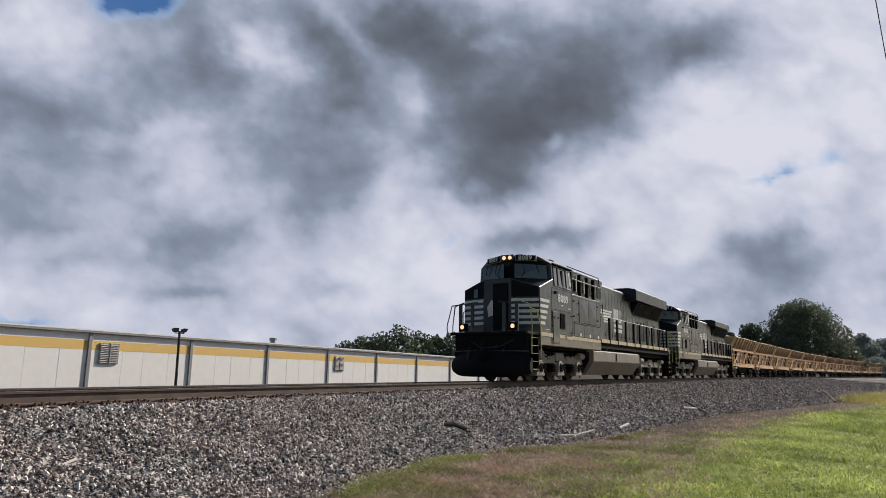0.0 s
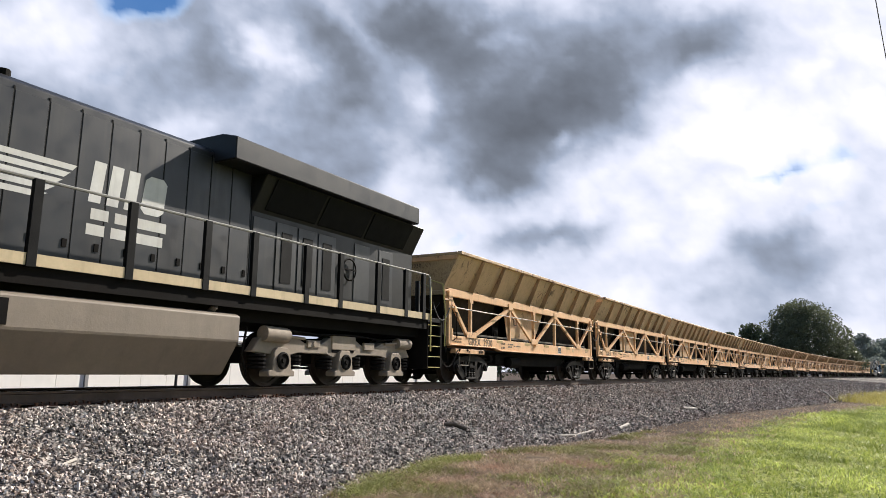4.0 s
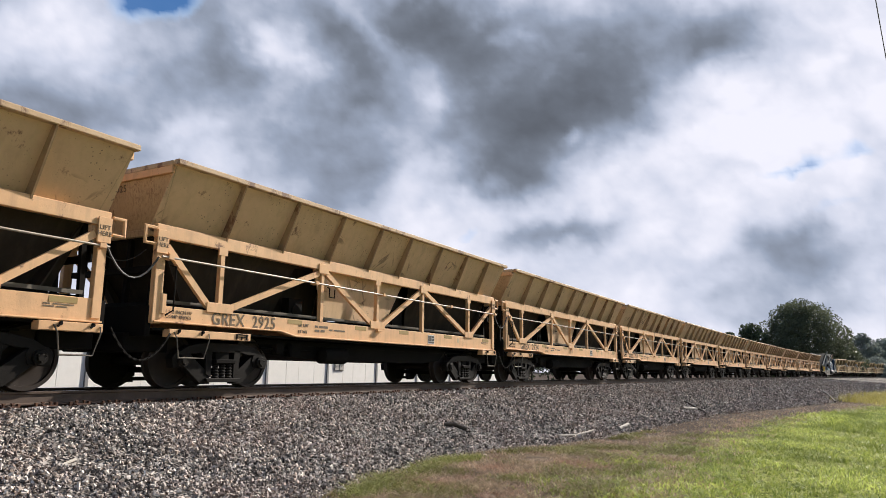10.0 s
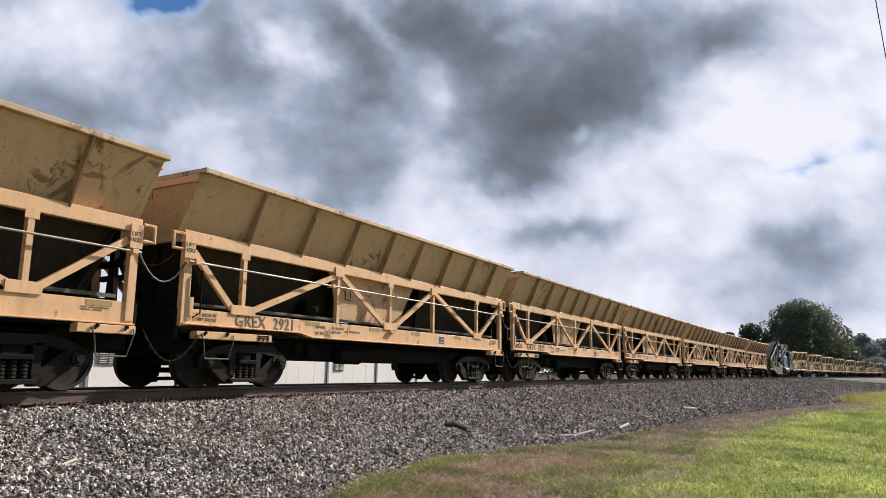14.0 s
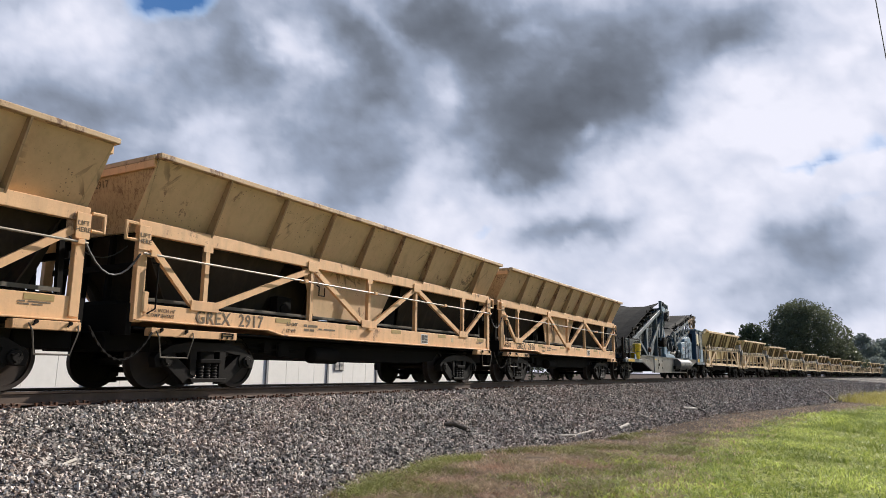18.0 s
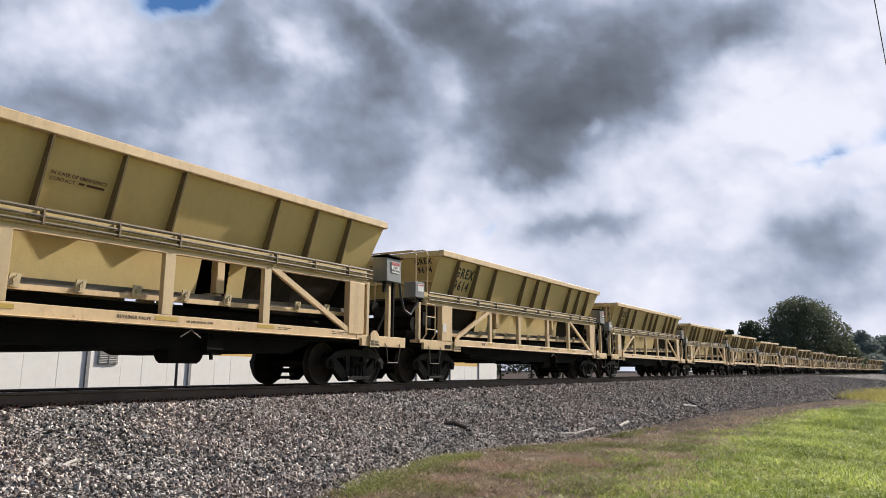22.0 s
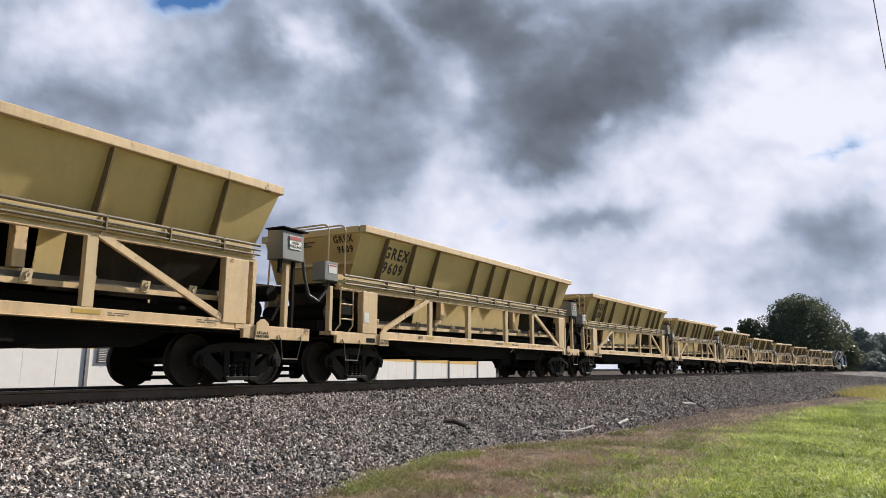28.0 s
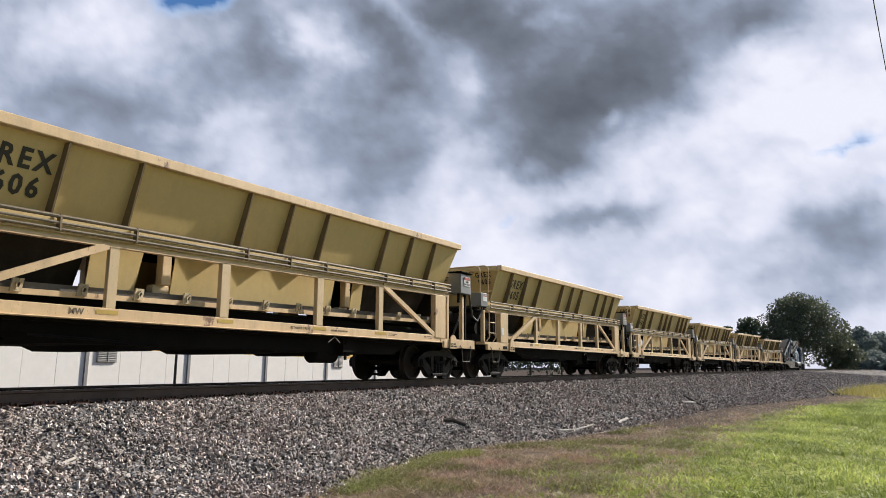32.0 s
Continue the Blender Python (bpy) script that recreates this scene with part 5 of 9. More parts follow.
def cream_wagon(first=False):
    root = tagged(new("hopper_wagon"), "cream hopper wagon with pipes along its side", "railway wagon", "cream hopper wagons")
    P = lambda name, g, m=FRAME_CREAM, par=root, label="", bevel=0.0, smooth=False: part(name, g, m, par, label, bevel, smooth)
    x0, x1, yt, yl = 1.37, 15.16, 1.47, 1.10
    zt, zl = lambda x: 3.33 + up(x), lambda x: 2.28 + up(x)
    hop = P("hopper", Geo().hull8([(1.6, -1.05, 2.22), (15.0, -1.05, 2.46), (15.0, 1.05, 2.46), (1.6, 1.05, 2.22)], [(1.6, -1.05, 2.28), (15.0, -1.05, 2.52), (15.0, 1.05, 2.52), (1.6, 1.05, 2.28)]),
            SHADED_SHEET, root, "dark hopper floor")
    low = lambda x: x if x > x0 + 0.1 and x < x1 - 0.1 else (x + 0.06 if x < 5 else x - 0.25)
    edges = [x0] + RIBS_B + [x1]
    for s in (-1, 1):
        for a, b in (zip(edges, edges[1:]) if s < 0 else [(edges[0], edges[-1])]):
            la, lb = low(a), low(b)
            g = Geo().hull8([(la, s * yl, zl(la)), (lb, s * yl, zl(lb)), (lb, s * (yl - 0.02), zl(lb)), (la, s * (yl - 0.02), zl(la))],
                            [(a, s * yt, zt(a)), (b, s * yt, zt(b)), (b, s * (yt - 0.02), zt(b)), (a, s * (yt - 0.02), zt(a))])
            P("side_panel", g, PANEL_CREAM, hop, "smooth cream panel")
        far_ribs = Geo()
        for x in RIBS_B:
            g = (Geo() if s < 0 else far_ribs).hull8([(x - 0.014, s * (yl + 0.17), zl(x) - 0.02), (x + 0.014, s * (yl + 0.17), zl(x) - 0.02), (x + 0.014, s * (yl - 0.01), zl(x) - 0.02), (x - 0.014, s * (yl - 0.01), zl(x) - 0.02)],
                            [(x - 0.014, s * (yt + 0.11), zt(x) - 0.005), (x + 0.014, s * (yt + 0.11), zt(x) - 0.005), (x + 0.014, s * (yt - 0.02), zt(x) - 0.005), (x - 0.014, s * (yt - 0.02), zt(x) - 0.005)])
            if s < 0:
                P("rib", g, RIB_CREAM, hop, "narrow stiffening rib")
        if s > 0:
            tagged(P("rib", far_ribs, PANEL_CREAM, hop), "narrow stiffening ribs", kind="stuff")
        c = [(x0 - 0.02, s * 1.50), (x1 + 0.02, s * 1.50)]
        g = Geo().hull8([(c[0][0], c[0][1] - 0.09, zt(x0)), (c[1][0], c[1][1] - 0.09, zt(x1)), (c[1][0], c[1][1] + 0.09, zt(x1)), (c[0][0], c[0][1] + 0.09, zt(x0))],
                        [(c[0][0], c[0][1] - 0.09, zt(x0) + 0.16), (c[1][0], c[1][1] - 0.09, zt(x1) + 0.16), (c[1][0], c[1][1] + 0.09, zt(x1) + 0.16), (c[0][0], c[0][1] + 0.09, zt(x0) + 0.16)])
        P("rim", g, FRAME_CREAM, hop, "cream box top rail", 0.012)
    for x, d, xl in ((x0, 1, x0 + 0.5), (x1, -1, x1 - 0.28)):
        P("end_panel", Geo().hull8([(xl, -yl, zl(xl)), (xl, yl, zl(xl)), (xl + d * 0.02, yl, zl(xl)), (xl + d * 0.02, -yl, zl(xl))],
                                   [(x, -yt, zt(x)), (x, yt, zt(x)), (x + d * 0.02, yt, zt(x)), (x + d * 0.02, -yt, zt(x))]), PANEL_CREAM, hop, "cream sloping end panel")
        P("end_rim", Geo().box(x - 0.05, x + 0.05, -1.41, 1.41, zt(x), zt(x) + 0.155), PANEL_CREAM, hop, "cream top rail", 0.01)
        if d > 0:
            P("end_stiffener", Geo().box(x + d * 0.25 - 0.05, x + d * 0.25 + 0.05, -1.22, 1.22, zt(x) - 0.66, zt(x) - 0.59), PANEL_CREAM, hop)
    # pockets below the side rail, the end ones coloured dark for shade
    for s in (-1, 1):
        for a, b, c, d, m, lab in ((2.05, 4.38, 2.05, 4.38, SHADED_SHEET, "sloping pocket sheet coloured dark for shade"), (11.3, 14.3, 11.3, 14.0, SHADED_SHEET, "sloping pocket sheet coloured dark for shade")):
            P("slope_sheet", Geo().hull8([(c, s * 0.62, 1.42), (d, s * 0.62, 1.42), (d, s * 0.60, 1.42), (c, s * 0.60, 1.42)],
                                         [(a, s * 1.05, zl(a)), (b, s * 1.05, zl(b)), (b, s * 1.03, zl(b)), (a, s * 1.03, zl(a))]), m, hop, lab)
        for a, b, c, d in ((4.40, 5.32, 4.40, 5.22), (5.92, 10.22, 5.92, 10.16), (10.88, 11.28, 10.88, 11.28)):
            P("pocket_panel", Geo().hull8([(c, s * 0.92, 1.42), (d, s * 0.92, 1.42), (d, s * 0.90, 1.42), (c, s * 0.90, 1.42)],
                                          [(a, s * 1.06, zl(a)), (b, s * 1.06, zl(b)), (b, s * 1.04, zl(b)), (a, s * 1.04, zl(a))]), PANEL_CREAM, hop, "smooth cream pocket panel")
        for x in (5.70, 10.60):
            P("vibrator", Geo().box(x - 0.09, x + 0.09, s * 1.02 - 0.08, s * 1.02 + 0.08, 1.62, 2.16 + up(x)).box(x - 0.16, x + 0.16, s * 0.9 - 0.08, s * 0.9 + 0.08, 1.44, 1.62), FRAME_CREAM, hop, "cream vibrator housing", 0.01)
        y = s * 1.22
        P("skirt_rail", Geo().hull8([(2.1, y - 0.03, 1.22), (14.2, y - 0.03, 1.46), (14.2, y + 0.03, 1.46), (2.1, y + 0.03, 1.22)], [(2.1, y - 0.03, 1.30), (14.2, y - 0.03, 1.54), (14.2, y + 0.03, 1.54), (2.1, y + 0.03, 1.30)]), FRAME_CREAM, root, "cream conveyor skirt rail")
        P("trough_side", Geo().box(1.2, 15.2, s * 0.9 - 0.015, s * 0.9 + 0.015, 0.94, 1.33), BLACK_STEEL, root, "black conveyor trough side")
        P("skirt_rubber", Geo().hull8([(2.1, y - s * 0.12, 1.28), (14.2, y - s * 0.12, 1.52), (14.2, y - s * 0.08, 1.52), (2.1, y - s * 0.08, 1.28)], [(2.1, y - s * 0.12, 1.40), (14.2, y - s * 0.12, 1.64), (14.2, y - s * 0.08, 1.64), (2.1, y - s * 0.08, 1.40)]), GALVANISED, root, "dull metal skirt sheet")
        for k in range(13 if s < 0 else 0):
            x = 2.3 + 0.925 * k
            zc = 1.34 + 0.02 * (x - 2.3)
            P("skirt_clamp", Geo().prism([(x - 0.09, zc - 0.09), (x + 0.06, zc - 0.09), (x + 0.09, zc + 0.09), (x - 0.06, zc + 0.09)], y - 0.06, y - 0.03).cyl((x, y - 0.09, zc), (x, y - 0.055, zc), 0.035, 8).beam((x - 0.02, y - 0.08, zc - 0.07), (x + 0.03, y - 0.08, zc + 0.07), 0.02, 0.03), LOCO_STRIPE, root, "pale belt clamp")
    P("conveyor_belt", Geo().box(0.8, 15.8, -0.8, 0.8, 1.20, 1.28), BELT_RUBBER, root, "black conveyor belt")
    for s in (-1, 1):
        y = s * 1.42
        P("sill", Geo().box(2.35, 14.3, y - 0.05, y + 0.05, 0.96, 1.13).box(2.35, 14.3, y - 0.09, y + 0.06, 0.945, 0.965), FRAME_CREAM, root, "cream side sill", 0.008)
        for a, b in ((0.36, 2.42), (14.2, 16.2)):
            P("end_deck", Geo().box(a, b, y - 0.06, y + 0.25, 0.98, 1.06).box(a + 0.2, b, y - 0.06, y + 0.02, 0.82, 0.985), FRAME_CREAM, root, "cream end platform edge", 0.006)
        for z, h in ((1.97, 0.05), (2.06, 0.03)):
            g = Geo().hull8([(0.6, y - 0.05, z + up(0.6)), (14.6, y - 0.05, z + up(14.6)), (14.6, y + 0.06, z + up(14.6)), (0.6, y + 0.06, z + up(0.6))],
                    [(0.6, y - 0.05, z + h + up(0.6)), (14.6, y - 0.05, z + h + up(14.6)), (14.6, y + 0.06, z + h + up(14.6)), (0.6, y + 0.06, z + h + up(0.6))])
            P("rail_flange", g, FRAME_CREAM, root, "cream rail flange")
        g = Geo().hull8([(0.6, y - 0.01, 1.97 + up(0.6)), (14.6, y - 0.01, 1.97 + up(14.6)), (14.6, y + 0.01, 1.97 + up(14.6)), (0.6, y + 0.01, 1.97 + up(0.6))],
                [(0.6, y - 0.01, 2.30 + up(0.6)), (14.6, y - 0.01, 2.30 + up(14.6)), (14.6, y + 0.01, 2.30 + up(14.6)), (0.6, y + 0.01, 2.30 + up(0.6))])
        P("side_rail", g, PANEL_CREAM, root, "cream upper side rail")
        for x, w, d in ((4.48, 0.16, 0.08), (6.64, 0.20, 0.10), (9.20, 0.20, 0.10), (11.40, 0.18, 0.10)):
            P("post", Geo().box(x - w / 2, x + w / 2, y - d / 2, y + d / 2, 1.13, 1.99 + up(x)), POST_CREAM, root, "", 0.006)
        for a, b, z in ((1.46, 2.02, 2.0), (13.90, 14.45, 2.2)):
            P("end_plate", Geo().box(a, b, y - 0.07, y + 0.08, 1.06, z), FRAME_CREAM, root, "broad cream bolster plate", 0.01)
        P("diagonal", Geo().beam((2.30, y - 0.02, 1.16), (4.36, y - 0.02, 2.04), 0.07, 0.11), FRAME_CREAM, root)
        P("diagonal", Geo().beam((11.50, y - 0.02, 2.2), (13.90, y - 0.02, 1.14), 0.07, 0.11), FRAME_CREAM, root)
        for x in (0.36, 14.62, 15.5):
            P("end_post", Geo().box(x - 0.05, x + 0.05, y - 0.05, y + 0.06, 1.06, 2.02 + up(x)), POST_CREAM, root, "", 0.006)
    y = -1.42
    for k in range(3):
        z = 2.105 + 0.088 * k
        P("pipe", Geo().cyl((0.72, y - 0.09, z + up(0.72)), (14.68, y - 0.09, z + up(14.68)), 0.021 + 0.007 * (k == 2), 8), PIPE_TAN, root, "long painted conduit pipe", smooth=True)
    for x in RIBS_B[::1]:
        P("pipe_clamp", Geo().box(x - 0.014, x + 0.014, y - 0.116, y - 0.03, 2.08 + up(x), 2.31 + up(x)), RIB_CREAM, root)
    # ladder, steps, boxes and rails at the ends
    lad = P("ladder", Geo().tube([(0.56, y - 0.02, 1.08), (0.62, y - 0.09, 1.2), (0.62, y - 0.09, 2.03)], 0.018, 6).tube([(1.02, y - 0.02, 1.08), (1.06, y - 0.09, 1.2), (1.06, y - 0.09, 2.03)], 0.018, 6), FRAME_CREAM, root, "cream side ladder")
    for z in (1.33, 1.65, 1.98):
        P("rung", Geo().cyl((0.60, y - 0.09, z), (1.08, y - 0.09, z), 0.014, 6), FRAME_CREAM, lad)
    P("stirrup", stirrup_geo(0.74, 0.62, 0.90, 0.46, y - 0.07), GALVANISED, root, "bent steel stirrup step")
    P("stirrup", stirrup_geo(15.3, 0.62, 0.90, 0.46, y - 0.07), GALVANISED, root, "bent steel stirrup step")
    for x in (2.26, 14.84):
        P("jack_plate", Geo().prism([(x - 0.19, 0.80), (x + 0.19, 0.80), (x + 0.15, 1.10), (x + 0.05, 1.17), (x - 0.05, 1.17), (x - 0.15, 1.10)], y - 0.105, y - 0.075), FRAME_CREAM, root, "cream jacking plate", 0.004)
        lettering("LIFT JACK\nHERE HERE", 0.062, BLACK_INK, root, facing(x, y - 0.108, 0.89), label="LIFT HERE JACK HERE")
    if not first:
        bx = P("cabinet", Geo().box(0.06, 0.50, y - 0.10, y + 0.25, 2.10, 2.50), BOX_GREY, root, "grey electrical cabinet", 0.012)
        P("warning_sticker", Geo().box(0.18, 0.44, y - 0.106, y - 0.101, 2.26, 2.44), STICKER, bx, "white warning sticker")
        P("warning_print", Geo().box(0.19, 0.43, y - 0.110, y - 0.107, 2.40, 2.43), STICKER_RED, bx)
    rb = P("cabinet", Geo().hull8([(15.26, y - 0.12, 2.36), (15.88, y - 0.12, 2.36), (15.88, y + 0.28, 2.36), (15.26, y + 0.28, 2.36)],
                                  [(15.26, y - 0.10, 2.92), (15.88, y - 0.10, 2.92), (15.88, y + 0.30, 2.96), (15.26, y + 0.30, 2.96)]), BOX_GREY, root, "grey high voltage cabinet", 0.012)
    P("cabinet_lid", Geo().box(15.22, 15.96, y - 0.15, y + 0.32, 2.962, 2.985), BLACK_STEEL, rb)
    P("warning_sticker", Geo().hull8([(15.44, y - 0.128, 2.58), (15.78, y - 0.128, 2.58), (15.78, y - 0.122, 2.58), (15.44, y - 0.122, 2.58)],
                                     [(15.44, y - 0.121, 2.84), (15.78, y - 0.121, 2.84), (15.78, y - 0.115, 2.84), (15.44, y - 0.115, 2.84)]), STICKER, rb, "white danger sticker")
    P("warning_print", Geo().box(15.45, 15.77, y - 0.131, y - 0.126, 2.76, 2.83), STICKER_RED, rb)
    lettering("HIGH\nVOLTAGE", 0.07, BLACK_INK, rb, facing(15.61, y - 0.131, 2.668), label="HIGH VOLTAGE", bold=0.0)
    P("cabinet_bracket", Geo().beam((15.32, y, 2.1), (15.32, y, 2.37), 0.06, 0.06).beam((15.7, y, 1.06), (15.7, y, 2.37), 0.06, 0.06), BLACK_STEEL, rb)
    for x, h in (() if first else ((0.42, 3.36), (1.0, 3.45))):
        P("guard_rail", Geo().tube([(x, y + 0.12, 2.05), (x, y + 0.12, h - 0.12), (x, y + 0.15, h - 0.06), (x, y + 0.20, h - 0.02), (x, y + 0.28, h), (x, 0.2, h), (x, 0.35, h - 0.07), (x, 0.40, 2.05)], 0.02, 6), FRAME_CREAM, root, "cream pipe guard rail")
    P("walkway", Geo().box(0.25, 1.25, -1.2, 1.2, 2.02, 2.06), BLACK_STEEL, root, "dark end walkway")
    P("drive_frame", Geo().box(0.55, 1.75, -0.95, 0.95, 1.08, 1.32), BLACK_STEEL, root, "dark conveyor drive frame")
    P("conveyor_drum", Geo().cyl((1.0, -0.9, 1.5), (1.0, 0.9, 1.5), 0.2, 14), BLACK_STEEL, root, "dark conveyor drum", smooth=True)
    P("gearbox", Geo().box(1.25, 1.7, -1.0, -0.55, 1.32, 1.85), BLACK_STEEL, root, "dark drive gearbox", 0.02)
    P("bulkhead", Geo().hull8([(1.95, -1.0, 1.3), (1.95, 1.0, 1.3), (1.98, 1.0, 1.3), (1.98, -1.0, 1.3)], [(1.75, -1.05, 2.2), (1.75, 1.05, 2.2), (1.78, 1.05, 2.2), (1.78, -1.05, 2.2)]), SHADED_SHEET, root, "end bulkhead coloured dark for shade")
    P("conveyor_drum", Geo().cyl((15.3, -0.85, 1.4), (15.3, 0.85, 1.4), 0.2, 14), BLACK_STEEL, root, "dark conveyor drum", smooth=True)
    P("drive_frame", Geo().box(14.7, 15.9, -0.7, 0.6, 1.06, 1.3), BLACK_STEEL, root, "dark conveyor drive frame")
    P("drive_motor", Geo().cyl((15.6, -1.0, 1.75), (15.6, -0.5, 1.75), 0.16, 14), BLACK_STEEL, root, "dark drive motor", smooth=True)
    P("bulkhead", Geo().hull8([(14.3, -1.0, 1.3), (14.3, 1.0, 1.3), (14.33, 1.0, 1.3), (14.33, -1.0, 1.3)], [(14.55, -1.05, 2.4), (14.55, 1.05, 2.4), (14.58, 1.05, 2.4), (14.58, -1.05, 2.4)]), SHADED_SHEET, root, "end bulkhead coloured dark for shade")
    P("hydraulic_hose", Geo().tube([(15.4, -1.2, 1.2), (15.6, -1.25, 1.6), (15.9, -1.2, 1.9)], 0.03, 6), CABLE_BLACK, root, "black hydraulic hose")
    P("power_cable", Geo().tube([(15.78, y + 0.05, 2.7), (15.95, y, 2.6), (16.05, y, 2.1), (16.2, y, 1.75), (16.5, y, 1.65), (16.75, y, 1.9), (16.85, y, 2.15)], 0.03, 8), CABLE_BLACK, root, "thick black power cable")
    P("brake_wheel", Geo().lathe([(0.26, -0.02), (0.29, 0.0), (0.26, 0.02), (0.24, 0.0), (0.26, -0.02)], 16, "x", (0.2, 0.75, 1.75)).beam((0.2, 0.5, 1.75), (0.2, 1.0, 1.75), 0.03, 0.03).beam((0.2, 0.75, 1.5), (0.2, 0.75, 2.0), 0.03, 0.03, (0, 1, 0)), BLACK_STEEL, root, "black brake wheel")
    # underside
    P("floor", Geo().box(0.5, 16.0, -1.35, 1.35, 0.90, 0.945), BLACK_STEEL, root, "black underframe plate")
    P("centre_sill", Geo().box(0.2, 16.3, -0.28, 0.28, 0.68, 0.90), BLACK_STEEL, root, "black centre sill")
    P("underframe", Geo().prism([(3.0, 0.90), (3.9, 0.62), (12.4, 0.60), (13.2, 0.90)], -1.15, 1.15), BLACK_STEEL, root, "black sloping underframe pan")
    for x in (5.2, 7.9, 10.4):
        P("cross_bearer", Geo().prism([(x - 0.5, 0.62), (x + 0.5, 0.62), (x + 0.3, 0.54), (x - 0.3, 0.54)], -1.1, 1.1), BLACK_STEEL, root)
    P("pipe_hook", Geo().tube([(3.4, -1.3, 0.72), (4.9, -1.3, 0.66), (5.2, -1.3, 0.60), (5.5, -1.3, 0.66)], 0.02, 6), BLACK_STEEL, root)
    P("air_tank", Geo().lathe([(0.0, -0.42), (0.12, -0.41), (0.19, -0.35), (0.19, 0.35), (0.12, 0.41), (0.0, 0.42)], 14, "x", (9.92, -0.95, 0.57)), BLACK_STEEL, root, "black air reservoir", smooth=True)
    P("brake_gear", Geo().box(10.2, 10.45, -1.3, -1.0, 0.55, 0.9).cyl((10.3, -1.3, 0.45), (10.3, -1.3, 0.9), 0.035, 6).box(10.15, 10.5, -1.36, -1.28, 0.62, 0.78), BLACK_STEEL, root, "black brake valve")
    P("release_hanger", Geo().tube([(9.5, y - 0.04, 0.80), (9.7, y - 0.05, 0.92), (9.9, y - 0.04, 0.80)], 0.012, 5), GALVANISED, root, "bent wire release handle")
    P("release_rod", Geo().tube([(11.2, y + 0.05, 0.86), (13.2, y + 0.05, 0.86), (13.5, y + 0.03, 0.92)], 0.014, 5), BLACK_STEEL, root, "thin release rod")
    P("coupler", coupler_geo(0.02, 1), BLACK_STEEL, root, "black knuckle coupler", 0.01)
    P("coupler", coupler_geo(16.51, -1), BLACK_STEEL, root, "black knuckle coupler", 0.01)
    truck(root, 1.75)
    truck(root, 14.74)
    lettering("MW", 0.12, STENCIL, root, facing(3.95, y - 0.052, 1.05), label="MW in stencil")
    bars(root, STENCIL, 13.6, y - 0.052, 1.05, 0.5, 0.07, 2)
    bars(root, STENCIL, 11.9, y - 0.052, 1.05, 0.35, 0.06, 2)
    lettering("RETAINER VALVE", 0.072, STENCIL, root, facing(8.62, y - 0.052, 1.05), label="RETAINER VALVE in stencil", bold=0.008)
    lettering("AIR BRK RELEASE ROD", 0.052, STENCIL, root, facing(9.86, y - 0.052, 1.05), label="AIR BRK RELEASE ROD in stencil", bold=0.005)
    P("reflector", Geo().box(4.25, 4.6, y - 0.056, y - 0.051, 1.04, 1.10), PATCH_YELLOW, root, "worn yellow reflective strip")
    P("reflector", Geo().box(6.5, 6.85, y - 0.056, y - 0.051, 1.04, 1.10), PATCH_YELLOW, root, "worn yellow reflective strip")
    P("reflector", Geo().box(8.99, 9.41, y - 0.056, y - 0.051, 1.04, 1.10), PATCH_YELLOW, root, "worn yellow reflective strip")
    P("reflector", Geo().box(11.18, 11.61, y - 0.056, y - 0.051, 1.04, 1.10), PATCH_YELLOW, root, "worn yellow reflective strip")
    P("notice_plate", Geo().box(1.5, 1.68, y - 0.078, y - 0.071, 1.30, 1.52), STICKER, root, "small white notice plate")
    P("step_frame", Geo().box(1.62, 1.94, y - 0.068, y - 0.061, 0.86, 0.96), BLACK_STEEL, root)
    bars(root, BLACK_INK, 0, 0, 0, 1.0, 0.14, 3, m=Matrix.Translation((1.345, 0.35, 3.15)) @ Matrix.Rotation(radians(-90), 4, "Z") @ Matrix.Rotation(radians(100), 4, "X"))
    if first:
        leading_chute(root, "9615")
    return root


